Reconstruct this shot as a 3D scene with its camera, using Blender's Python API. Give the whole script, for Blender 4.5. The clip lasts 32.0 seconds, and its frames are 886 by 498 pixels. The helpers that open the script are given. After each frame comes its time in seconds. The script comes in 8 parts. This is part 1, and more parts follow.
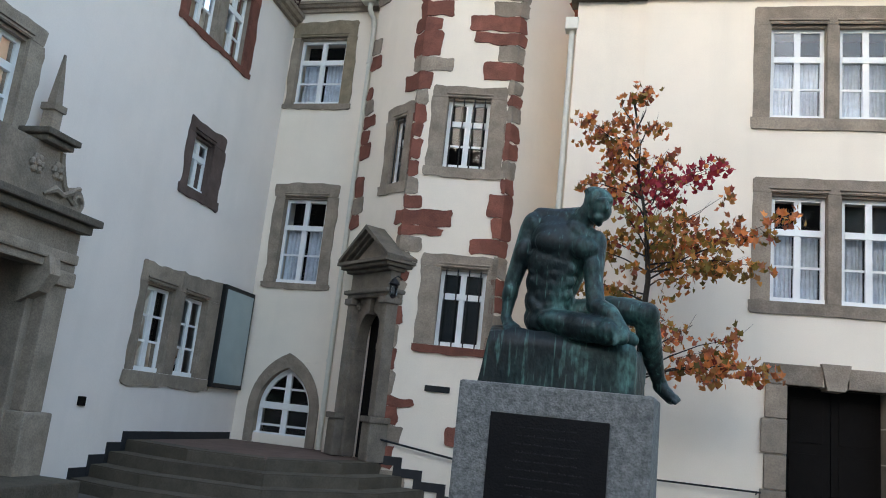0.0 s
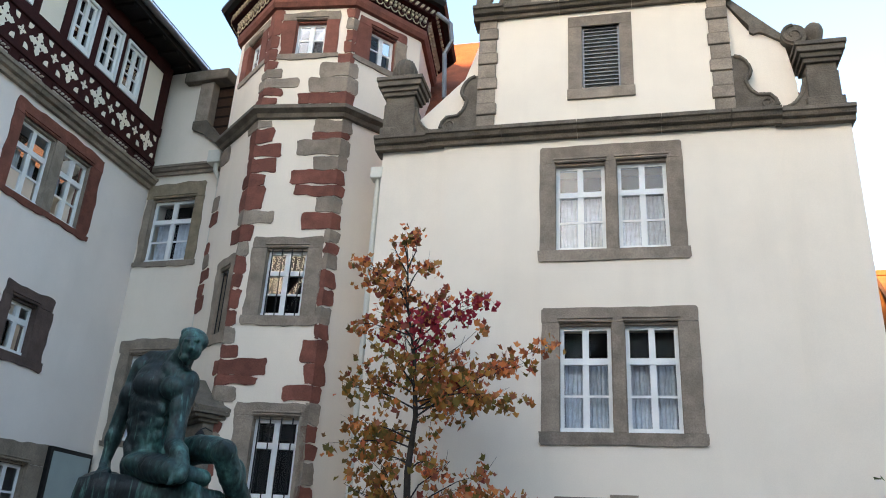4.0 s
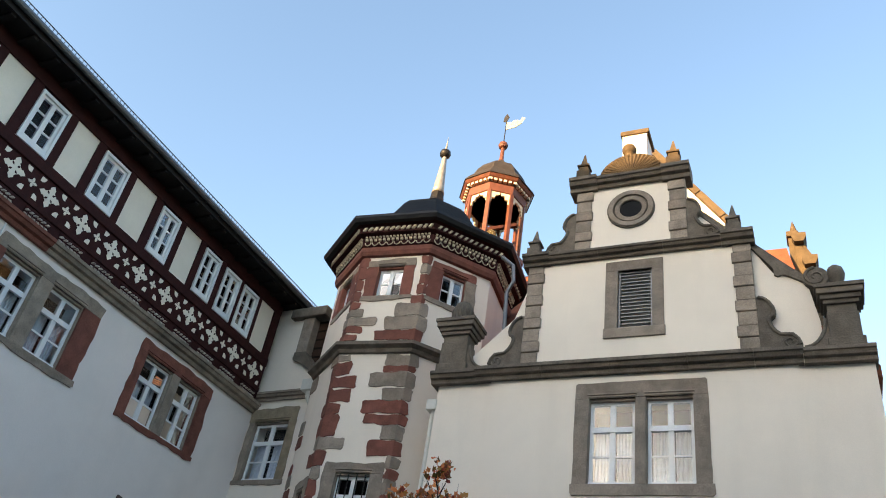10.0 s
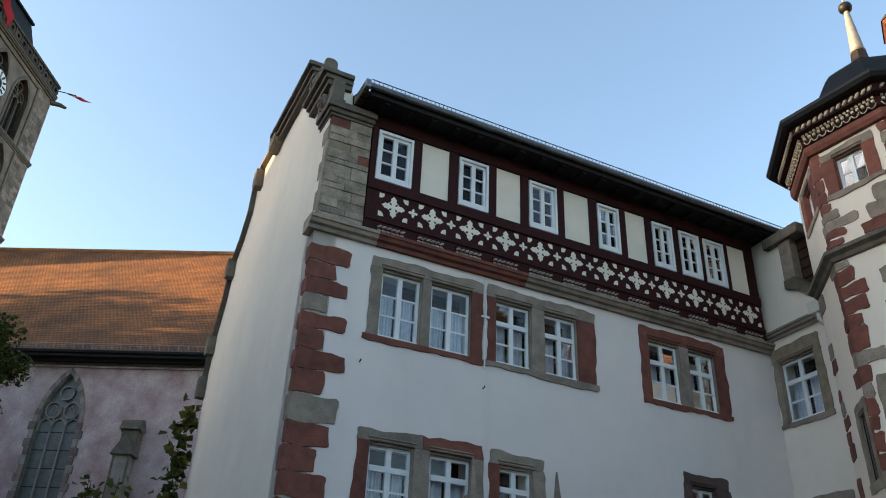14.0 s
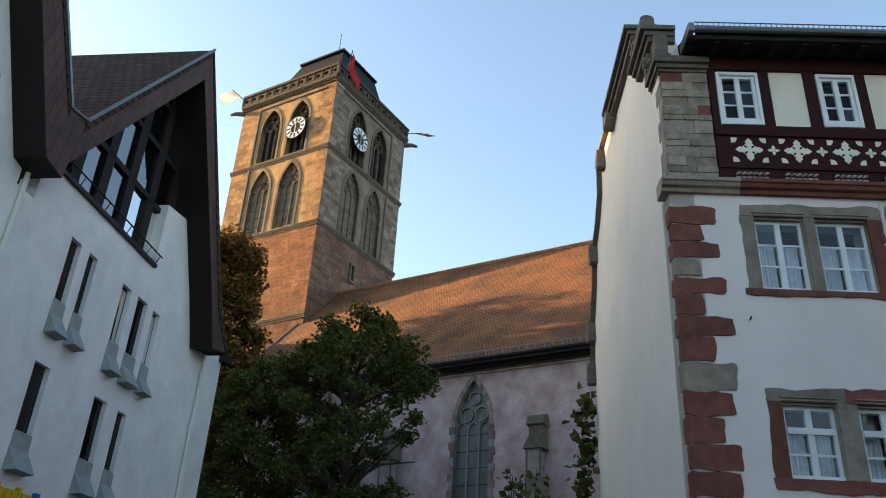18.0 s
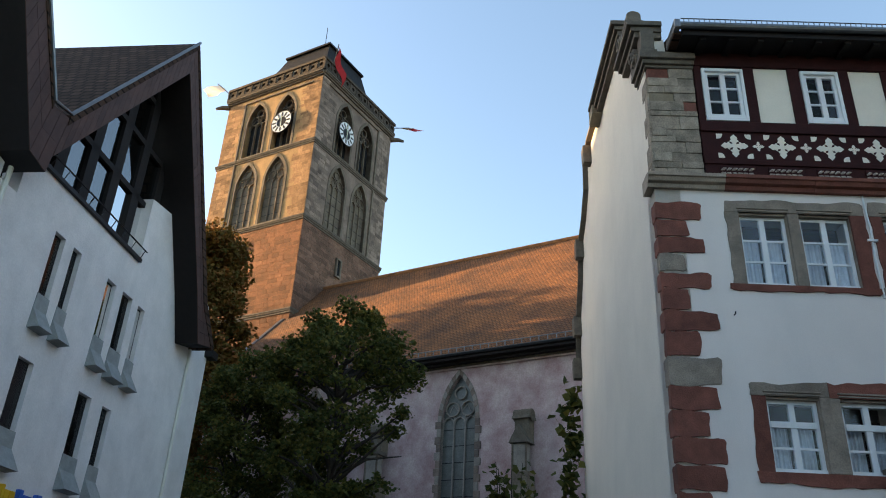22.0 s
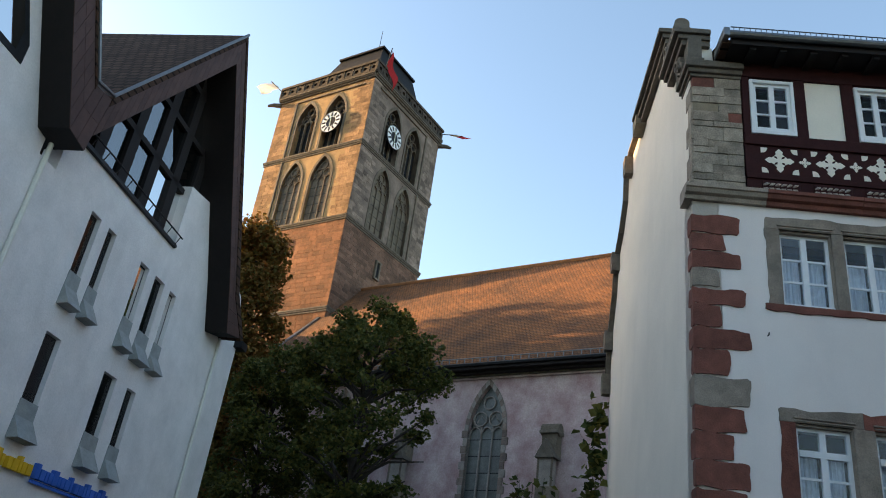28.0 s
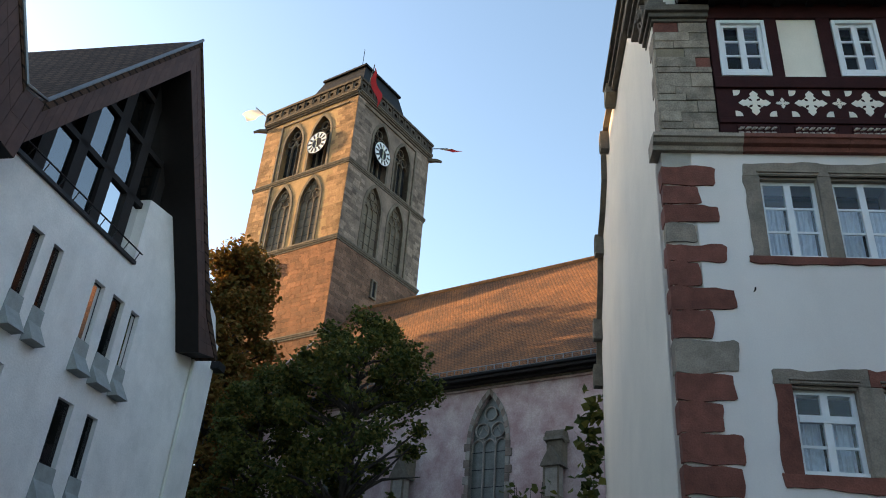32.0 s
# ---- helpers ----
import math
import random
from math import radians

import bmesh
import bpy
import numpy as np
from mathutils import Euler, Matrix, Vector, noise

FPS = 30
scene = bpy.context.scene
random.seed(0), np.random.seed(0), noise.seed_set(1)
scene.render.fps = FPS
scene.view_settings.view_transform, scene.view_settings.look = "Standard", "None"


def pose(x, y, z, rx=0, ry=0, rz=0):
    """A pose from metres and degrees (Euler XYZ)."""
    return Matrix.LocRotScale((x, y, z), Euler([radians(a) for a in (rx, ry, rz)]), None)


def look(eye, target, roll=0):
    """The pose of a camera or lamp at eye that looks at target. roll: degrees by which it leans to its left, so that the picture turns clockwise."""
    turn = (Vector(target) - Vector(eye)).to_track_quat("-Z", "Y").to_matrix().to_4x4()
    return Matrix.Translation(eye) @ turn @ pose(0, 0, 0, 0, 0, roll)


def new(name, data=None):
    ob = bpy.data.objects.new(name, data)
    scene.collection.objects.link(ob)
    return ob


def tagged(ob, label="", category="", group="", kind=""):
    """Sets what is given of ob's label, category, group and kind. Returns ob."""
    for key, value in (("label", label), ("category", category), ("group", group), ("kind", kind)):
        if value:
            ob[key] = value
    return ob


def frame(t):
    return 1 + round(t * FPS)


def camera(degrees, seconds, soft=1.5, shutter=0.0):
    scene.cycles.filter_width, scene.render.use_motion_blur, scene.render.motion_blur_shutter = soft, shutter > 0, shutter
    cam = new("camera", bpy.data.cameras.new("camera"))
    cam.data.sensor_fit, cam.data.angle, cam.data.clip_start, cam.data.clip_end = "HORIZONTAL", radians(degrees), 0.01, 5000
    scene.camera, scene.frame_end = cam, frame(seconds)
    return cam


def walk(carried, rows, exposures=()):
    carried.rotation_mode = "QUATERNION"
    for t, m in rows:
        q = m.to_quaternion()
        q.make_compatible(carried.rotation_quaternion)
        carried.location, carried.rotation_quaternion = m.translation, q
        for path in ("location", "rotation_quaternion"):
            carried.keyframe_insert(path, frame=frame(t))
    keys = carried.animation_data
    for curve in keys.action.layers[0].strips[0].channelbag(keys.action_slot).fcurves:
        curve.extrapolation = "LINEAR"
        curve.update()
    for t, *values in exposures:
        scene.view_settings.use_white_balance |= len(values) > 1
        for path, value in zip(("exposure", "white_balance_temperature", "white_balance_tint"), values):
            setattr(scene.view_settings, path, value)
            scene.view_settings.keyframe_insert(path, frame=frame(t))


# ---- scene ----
# ---- camera and walk: seconds, eye, euler angles ----
cam = camera(57.97, 32.0, soft=1.0)
PATH = [
    (0.0, 0.000, 0.392, 1.526, 101.81, -6.03, 11.72),
    (0.5, 0.215, 0.453, 1.579, 101.68, -3.64, 11.08),
    (1.0, 0.605, 0.422, 1.606, 103.51, -4.14, 9.39),
    (1.5, 1.054, 0.414, 1.593, 103.79, -5.33, 7.85),
    (2.0, 1.513, 0.517, 1.626, 106.00, -7.59, 6.14),
    (2.5, 2.006, 0.587, 1.568, 106.79, -4.37, 7.59),
    (3.0, 2.502, 0.649, 1.593, 106.85, -2.58, 10.11),
    (3.5, 2.857, 0.810, 1.618, 110.69, -3.01, 10.40),
    (4.0, 3.223, 0.885, 1.642, 112.29, -3.02, 12.62),
    (4.5, 3.570, 0.867, 1.668, 115.13, -5.38, 15.77),
    (6.5, 4.942, 0.678, 1.607, 120.85, -8.24, 16.53),
    (7.0, 5.165, 0.462, 1.612, 119.72, -8.44, 18.18),
    (7.5, 5.420, 0.283, 1.593, 119.69, -9.16, 19.34),
    (8.0, 5.539, 0.068, 1.598, 123.04, -6.01, 21.49),
    (8.5, 5.544, -0.088, 1.594, 124.28, -6.12, 23.65),
    (9.0, 5.617, -0.117, 1.590, 125.12, -7.13, 23.47),
    (9.5, 5.647, -0.106, 1.601, 125.68, -7.59, 23.06),
    (10.0, 5.676, -0.090, 1.607, 125.81, -8.25, 22.59),
    (10.5, 5.685, -0.068, 1.609, 125.38, -7.78, 22.69),
    (11.0, 5.673, -0.056, 1.603, 124.12, -5.86, 23.61),
    (11.5, 5.654, -0.043, 1.601, 122.48, -4.47, 24.61),
    (12.0, 5.625, -0.031, 1.604, 120.88, -4.68, 26.73),
    (12.5, 5.614, -0.066, 1.593, 120.77, -2.59, 35.38),
    (13.0, 5.563, -0.090, 1.618, 120.56, -1.43, 46.87),
    (13.5, 5.558, -0.159, 1.641, 119.89, -1.50, 55.15),
    (14.0, 5.519, -0.228, 1.596, 119.65, -2.29, 62.48),
    (14.5, 5.478, -0.255, 1.603, 119.06, -1.91, 68.92),
    (15.0, 5.372, -0.261, 1.616, 118.62, -2.08, 76.23),
    (15.5, 5.282, -0.300, 1.606, 118.92, -1.33, 80.72),
    (17.5, 5.185, -0.194, 1.598, 117.35, -2.89, 90.12),
    (18.0, 5.183, -0.200, 1.592, 117.19, -3.02, 90.68),
    (18.5, 5.181, -0.210, 1.590, 117.01, -3.19, 90.71),
    (19.0, 5.195, -0.211, 1.596, 116.79, -3.33, 90.63),
    (19.5, 5.197, -0.214, 1.593, 116.69, -3.38, 90.57),
    (20.0, 5.194, -0.214, 1.593, 116.61, -3.42, 90.39),
    (20.5, 5.192, -0.223, 1.591, 116.74, -3.20, 90.45),
    (21.0, 5.190, -0.228, 1.588, 116.84, -3.08, 90.05),
    (21.5, 5.194, -0.216, 1.588, 116.84, -2.87, 89.91),
    (22.0, 5.193, -0.212, 1.590, 116.87, -2.64, 89.76),
    (22.5, 5.200, -0.213, 1.592, 116.97, -2.46, 89.93),
    (23.0, 5.199, -0.227, 1.594, 117.10, -2.60, 89.74),
    (23.5, 5.200, -0.227, 1.594, 117.27, -2.73, 89.37),
    (24.0, 5.194, -0.239, 1.595, 117.47, -2.85, 89.11),
    (24.5, 5.196, -0.245, 1.598, 117.63, -2.60, 89.26),
    (26.5, 5.195, -0.232, 1.604, 117.80, -2.18, 91.21),
    (27.0, 5.124, -0.122, 1.593, 117.42, -3.15, 92.07),
    (27.5, 5.027, -0.008, 1.615, 117.10, -4.55, 93.22),
    (28.0, 4.832, 0.124, 1.590, 117.48, -7.26, 90.98),
    (28.5, 4.659, 0.230, 1.607, 117.49, -5.96, 91.26),
    (29.0, 4.467, 0.368, 1.583, 116.58, -5.20, 91.48),
    (29.5, 4.259, 0.512, 1.618, 117.33, -4.76, 92.30),
    (30.0, 4.017, 0.624, 1.595, 117.07, -5.40, 93.70),
    (30.5, 3.801, 0.693, 1.601, 119.29, -6.02, 93.82),
    (31.0, 3.644, 0.775, 1.609, 119.15, -5.33, 92.98),
    (31.5, 3.465, 0.895, 1.598, 118.32, -4.06, 94.19),
    (32.0, 3.251, 1.016, 1.588, 118.98, -3.97, 93.38),
]
walk(cam, [(r[0], pose(*r[1:])) for r in PATH], exposures=[(0.0, 2.97, 8000, 12), (2.0, 2.95, 7750, 11), (4.0, 2.66, 7650, 11), (7.0, 2.27, 7500, 11),
    (10.0, 2.13, 7600, 10), (13.0, 1.98, 7500, 9), (15.5, 1.93, 7450, 9), (19.0, 1.91, 7450, 9), (32.0, 1.91, 7450, 9)])

# ---- world, sun ----
SUN_DIR = Vector((-0.345, -0.938, 0.205)).normalized()   # towards the low evening sun
world = bpy.data.worlds.new("sky")
scene.world = world
world.use_nodes = True
wn = world.node_tree.nodes
sky = wn.new("ShaderNodeTexSky")
sky.sky_type = 'NISHITA'
sky.sun_disc = False
sky.sun_elevation = math.asin(SUN_DIR.z)
sky.sun_rotation = math.atan2(SUN_DIR.x, SUN_DIR.y)
sky.altitude = 200
sky.air_density = 1.0
sky.dust_density = 1.6
sky.ozone_density = 2.0
wn["Background"].inputs["Strength"].default_value = 0.15
world.node_tree.links.new(sky.outputs[0], wn["Background"].inputs["Color"])
sun = new("sun", bpy.data.lights.new("sun", 'SUN'))
sun.data.energy = 5.0
sun.data.angle = radians(0.6)
sun.data.color = (1.0, 0.66, 0.34)
sun.matrix_world = look((0, 0, 0), -SUN_DIR)


# ---- materials ----
def mat(name, color, rough=0.8, metal=0.0, var=0.15, scale=6.0, fine=60.0, bump=0.15, color2=None, stain=0.0,
        per_object=0.0, spec=0.3, streak=False):
    """A surface with broad mottling, fine grain and relief; per_object shifts the tone from piece to piece."""
    m = bpy.data.materials.new(name)
    m.use_nodes = True
    nt = m.node_tree
    n, l = nt.nodes, nt.links
    b = n["Principled BSDF"]
    b.inputs["Roughness"].default_value = rough
    b.inputs["Metallic"].default_value = metal
    b.inputs["Specular IOR Level"].default_value = spec
    geo = n.new("ShaderNodeNewGeometry")
    mp = n.new("ShaderNodeMapping")
    l.new(geo.outputs["Position"], mp.inputs["Vector"])
    if streak:
        mp.inputs["Scale"].default_value = (1, 1, 0.18)
    big = n.new("ShaderNodeTexNoise")
    big.inputs["Scale"].default_value = scale
    big.inputs["Detail"].default_value = 5
    big.inputs["Roughness"].default_value = 0.6
    l.new(mp.outputs[0], big.inputs["Vector"])
    grain = n.new("ShaderNodeTexNoise")
    grain.inputs["Scale"].default_value = fine
    grain.inputs["Detail"].default_value = 3
    l.new(geo.outputs["Position"], grain.inputs["Vector"])
    ramp = n.new("ShaderNodeValToRGB")
    c2 = color2 or tuple(c * (1 - var) for c in color)
    ramp.color_ramp.elements[0].position, ramp.color_ramp.elements[1].position = 0.35, 0.65
    ramp.color_ramp.elements[0].color, ramp.color_ramp.elements[1].color = (*c2, 1), (*color, 1)
    l.new(big.outputs["Fac"], ramp.inputs["Fac"])
    out = ramp.outputs["Color"]
    mul = n.new("ShaderNodeMix")
    mul.data_type, mul.blend_type = 'RGBA', 'MULTIPLY'
    mul.inputs["Factor"].default_value = min(1, var * 1.6)
    l.new(out, mul.inputs["A"])
    l.new(grain.outputs["Fac"], mul.inputs["B"])
    out = mul.outputs["Result"]
    if stain:
        st = n.new("ShaderNodeTexNoise")
        st.inputs["Scale"].default_value = 1.1
        st.inputs["Detail"].default_value = 8
        ms = n.new("ShaderNodeMapping")
        ms.inputs["Scale"].default_value = (1.6, 1.6, 0.22)
        l.new(geo.outputs["Position"], ms.inputs["Vector"])
        l.new(ms.outputs[0], st.inputs["Vector"])
        sr = n.new("ShaderNodeMapRange")
        sr.inputs["From Min"].default_value, sr.inputs["From Max"].default_value = 0.52, 0.75
        sr.inputs["To Max"].default_value = stain
        l.new(st.outputs["Fac"], sr.inputs["Value"])
        mx = n.new("ShaderNodeMix")
        mx.data_type = 'RGBA'
        l.new(sr.outputs[0], mx.inputs["Factor"])
        l.new(out, mx.inputs["A"])
        mx.inputs["B"].default_value = (*(c * 0.55 for c in color), 1)
        out = mx.outputs["Result"]
    if per_object:
        oi = n.new("ShaderNodeObjectInfo")
        hs = n.new("ShaderNodeHueSaturation")
        mr = n.new("ShaderNodeMapRange")
        mr.inputs["To Min"].default_value, mr.inputs["To Max"].default_value = 1 - per_object, 1 + per_object
        l.new(oi.outputs["Random"], mr.inputs["Value"])
        l.new(mr.outputs[0], hs.inputs["Value"])
        l.new(out, hs.inputs["Color"])
        out = hs.outputs["Color"]
    l.new(out, b.inputs["Base Color"])
    bp = n.new("ShaderNodeBump")
    bp.inputs["Strength"].default_value = bump
    bp.inputs["Distance"].default_value = 0.02
    l.new(grain.outputs["Fac"], bp.inputs["Height"])
    l.new(bp.outputs[0], b.inputs["Normal"])
    return m


def glass_mat(name, ior=2.0, tint=(0.9, 0.95, 1.0)):
    m = bpy.data.materials.new(name)
    m.use_nodes = True
    n, l = m.node_tree.nodes, m.node_tree.links
    n.remove(n["Principled BSDF"])
    tr = n.new("ShaderNodeBsdfTransparent")
    tr.inputs[0].default_value = (*tint, 1)
    gl = n.new("ShaderNodeBsdfGlossy")
    gl.inputs["Roughness"].default_value = 0.02
    fr = n.new("ShaderNodeFresnel")
    fr.inputs["IOR"].default_value = ior
    nz = n.new("ShaderNodeTexNoise")
    nz.inputs["Scale"].default_value = 1.3
    bp = n.new("ShaderNodeBump")
    bp.inputs["Strength"].default_value = 0.03
    l.new(nz.outputs["Fac"], bp.inputs["Height"])
    l.new(bp.outputs[0], gl.inputs["Normal"])
    mx = n.new("ShaderNodeMixShader")
    l.new(fr.outputs[0], mx.inputs[0])
    l.new(tr.outputs[0], mx.inputs[1])
    l.new(gl.outputs[0], mx.inputs[2])
    l.new(mx.outputs[0], n["Material Output"].inputs["Surface"])
    return m


PLASTER = mat("lime_plaster", (0.87, 0.77, 0.655), 0.9, var=0.07, scale=0.8, fine=55, bump=0.10, stain=0.16)
PLASTER_W = mat("white_lime_plaster", (0.85, 0.77, 0.715), 0.9, var=0.06, scale=0.9, fine=50, bump=0.12, stain=0.14)
PLASTER_E = mat("weathered_plaster", (0.86, 0.77, 0.655), 0.9, var=0.08, scale=0.6, fine=28, bump=0.35, stain=0.12)
INFILL = mat("infill_plaster", (0.88, 0.80, 0.67), 0.9, var=0.06, scale=2, fine=40, bump=0.2)
GREY = mat("grey_sandstone", (0.44, 0.355, 0.28), 0.88, var=0.36, scale=3.0, fine=45, bump=0.4, per_object=0.16, stain=0.3)
DARKST = mat("weathered_dark_sandstone", (0.215, 0.178, 0.14), 0.9, var=0.35, scale=4.0, fine=40, bump=0.5, per_object=0.15, stain=0.4)
RED = mat("red_sandstone", (0.31, 0.112, 0.08), 0.88, var=0.34, scale=3.5, fine=45, bump=0.4, per_object=0.16)
TAN = mat("tan_sandstone", (0.38, 0.30, 0.205), 0.88, var=0.30, scale=4, fine=45, bump=0.4, per_object=0.12)
TAN2 = mat("weathered_tan_sandstone", (0.145, 0.105, 0.062), 0.9, var=0.35, scale=5, fine=40, bump=0.45, per_object=0.1)
PORTST = mat("brown_grey_sandstone", (0.29, 0.245, 0.20), 0.88, var=0.36, scale=3.5, fine=45, bump=0.4, per_object=0.12, stain=0.35)
TIMBER = mat("dark_red_timber", (0.056, 0.0135, 0.0125), 0.7, var=0.3, scale=5, fine=80, bump=0.25, spec=0.15)
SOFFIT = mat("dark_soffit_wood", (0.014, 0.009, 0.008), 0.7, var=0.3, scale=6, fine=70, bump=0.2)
WHITE = mat("white_paint", (0.80, 0.81, 0.80), 0.45, var=0.05, scale=5, bump=0.05, spec=0.4)
GLASS = glass_mat("window_glass", 1.5)
GLASS_S = glass_mat("sky_window_glass", 1.75)
GLASS_C = glass_mat("coated_gable_glass", 3.6, (0.35, 0.4, 0.45))
GLASS_B = glass_mat("dull_window_glass", 1.28)
GLASS_D = glass_mat("dark_window_glass", 1.5, (0.55, 0.6, 0.65))
CURTAIN = mat("white_net_curtain", (0.78, 0.80, 0.83), 0.95, var=0.2, scale=9, bump=0.1)
# near-black colour stands for the shade inside unlit rooms and openings
INSIDE = mat("unlit_interior_black", (0.014, 0.014, 0.016), 0.9, var=0.3, scale=2, bump=0.0)
SLATE = mat("roof_slate", (0.014, 0.0135, 0.014), 0.6, var=0.35, scale=4, fine=50, bump=0.3, per_object=0.25, spec=0.2)
TILE = mat("clay_roof_tile", (0.36, 0.15, 0.06), 0.85, var=0.35, scale=2.2, fine=30, bump=0.4, per_object=0.15)
DARKTILE = mat("brown_roof_tile", (0.085, 0.048, 0.033), 0.85, var=0.35, scale=2.5, fine=30, bump=0.4, spec=0.1)
def bronze_mat(name, dark, mid, light, drip_lo, broad=2.4):
    """Weathered bronze: broad patches of patina over dark metal, with thin pale drips run down by the rain."""
    m = bpy.data.materials.new(name)
    m.use_nodes = True
    n, l = m.node_tree.nodes, m.node_tree.links
    b = n["Principled BSDF"]
    b.inputs["Roughness"].default_value = 0.48
    b.inputs["Metallic"].default_value = 0.15
    b.inputs["Specular IOR Level"].default_value = 0.4
    geo = n.new("ShaderNodeNewGeometry")

    def noise_at(scale, size, detail):
        mp = n.new("ShaderNodeMapping")
        mp.inputs["Scale"].default_value = size
        l.new(geo.outputs["Position"], mp.inputs["Vector"])
        t = n.new("ShaderNodeTexNoise")
        t.inputs["Scale"].default_value, t.inputs["Detail"].default_value = scale, detail
        l.new(mp.outputs[0], t.inputs["Vector"])
        return t.outputs["Fac"]

    ramp = n.new("ShaderNodeValToRGB")
    e = ramp.color_ramp.elements
    e.new(0.5)
    for k, (p, c) in enumerate(((0.42, dark), (0.54, mid), (0.70, light))):
        e[k].position, e[k].color = p, (*c, 1)
    l.new(noise_at(broad, (1, 1, 0.6), 6), ramp.inputs["Fac"])
    rng = n.new("ShaderNodeMapRange")
    rng.inputs["From Min"].default_value, rng.inputs["From Max"].default_value = drip_lo, drip_lo + 0.06
    rng.inputs["To Max"].default_value = 0.4
    l.new(noise_at(1.0, (34, 34, 2.2), 4), rng.inputs["Value"])
    mx = n.new("ShaderNodeMix")
    mx.data_type = 'RGBA'
    l.new(rng.outputs[0], mx.inputs["Factor"])
    l.new(ramp.outputs[0], mx.inputs["A"])
    mx.inputs["B"].default_value = (*light, 1)
    mul = n.new("ShaderNodeMix")
    mul.data_type, mul.blend_type = 'RGBA', 'MULTIPLY'
    mul.inputs["Factor"].default_value = 0.8
    l.new(mx.outputs["Result"], mul.inputs["A"])
    grain = noise_at(30, (1, 1, 0.5), 4)
    gr = n.new("ShaderNodeMapRange")
    gr.inputs["From Min"].default_value, gr.inputs["From Max"].default_value = 0.3, 0.65
    l.new(grain, gr.inputs["Value"])
    l.new(gr.outputs[0], mul.inputs["B"])
    l.new(mul.outputs["Result"], b.inputs["Base Color"])
    bp = n.new("ShaderNodeBump")
    bp.inputs["Strength"].default_value, bp.inputs["Distance"].default_value = 0.35, 0.02
    l.new(grain, bp.inputs["Height"])
    l.new(bp.outputs[0], b.inputs["Normal"])
    return m


BRONZE = bronze_mat("green_bronze_patina", (0.009, 0.022, 0.023), (0.026, 0.072, 0.066), (0.13, 0.32, 0.275), 0.60)
ROCKBR = bronze_mat("dark_bronze_patina", (0.006, 0.013, 0.014), (0.016, 0.045, 0.042), (0.11, 0.28, 0.24), 0.56, 3.0)
GRANITE = mat("rough_granite", (0.33, 0.325, 0.305), 0.88, var=0.35, scale=22, fine=60, bump=0.6, color2=(0.17, 0.17, 0.16), stain=0.3)
PLAQUE = mat("dark_bronze_plaque", (0.014, 0.012, 0.0125), 0.5, metal=0.4, var=0.3, scale=12, bump=0.2)
ZINC = mat("zinc_sheet", (0.20, 0.21, 0.22), 0.4, metal=0.7, var=0.2, scale=5, bump=0.1)
RTILE = mat("red_roof_tile", (0.36, 0.10, 0.045), 0.85, var=0.35, scale=2.2, fine=30, bump=0.4)
SHINGLE = mat("weathered_shingle", (0.05, 0.042, 0.036), 0.75, var=0.4, scale=4, fine=40, bump=0.4)
LEAD = mat("bright_lead", (0.42, 0.42, 0.40), 0.5, metal=0.4, var=0.3, scale=6, bump=0.1)
PIPE = mat("cream_painted_pipe", (0.70, 0.68, 0.60), 0.5, var=0.08, scale=8, bump=0.05)
IRON = mat("dark_iron", (0.03, 0.03, 0.032), 0.5, metal=0.6, var=0.2, scale=10, bump=0.1)
GILT = mat("gilt_metal", (0.85, 0.72, 0.45), 0.25, metal=0.9, var=0.1, scale=10, bump=0.05)
REDPAINT = mat("orange_red_paint", (0.19, 0.066, 0.04), 0.55, var=0.35, scale=6, bump=0.15)
CREAMP = mat("cream_paint", (0.64, 0.55, 0.40), 0.55, var=0.08, scale=8, bump=0.05)
MODERN = mat("modern_white_render", (0.82, 0.77, 0.745), 0.92, var=0.14, scale=1.2, fine=22, bump=0.4, stain=0.22)
FASCIA = mat("brown_fibre_slate", (0.088, 0.044, 0.036), 0.7, var=0.2, scale=4, fine=40, bump=0.2, per_object=0.15)
CONCRETE = mat("grey_cast_sill", (0.36, 0.37, 0.36), 0.85, var=0.2, scale=4, fine=40, bump=0.2)
# left face stone holds the warm sun in its colour, right face the shade
CHYEL = mat("sunlit_yellow_sandstone", (0.50, 0.31, 0.15), 0.9, var=0.3, scale=0.9, fine=12, bump=0.5, per_object=0.2)
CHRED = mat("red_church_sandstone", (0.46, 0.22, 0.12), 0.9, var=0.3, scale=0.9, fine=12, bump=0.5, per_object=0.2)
CHSHADE = mat("shaded_church_sandstone", (0.36, 0.265, 0.21), 0.9, var=0.4, scale=0.9, fine=12, bump=0.5)
CHGREY = mat("grey_church_sandstone", (0.27, 0.215, 0.16), 0.9, var=0.4, scale=0.9, fine=12, bump=0.5, per_object=0.2)
PINK = mat("pink_plaster", (0.68, 0.52, 0.50), 0.92, var=0.3, scale=1.1, fine=14, bump=0.35, stain=0.5, color2=(0.47, 0.29, 0.285))
BARK = mat("bark", (0.07, 0.055, 0.045), 0.9, var=0.4, scale=12, fine=50, bump=0.6)
PAVING = mat("red_brick_paving", (0.19, 0.12, 0.10), 0.9, var=0.3, scale=3, fine=30, bump=0.4, per_object=0.2)
COBBLE = mat("grey_paving", (0.14, 0.125, 0.11), 0.9, var=0.3, scale=2, fine=25, bump=0.4)
STEP = mat("sandstone_step", (0.135, 0.112, 0.085), 0.9, var=0.3, scale=3, fine=40, bump=0.4, per_object=0.12)
PLINTHB = mat("black_base_paint", (0.03, 0.03, 0.033), 0.7, var=0.2, scale=6, bump=0.2)
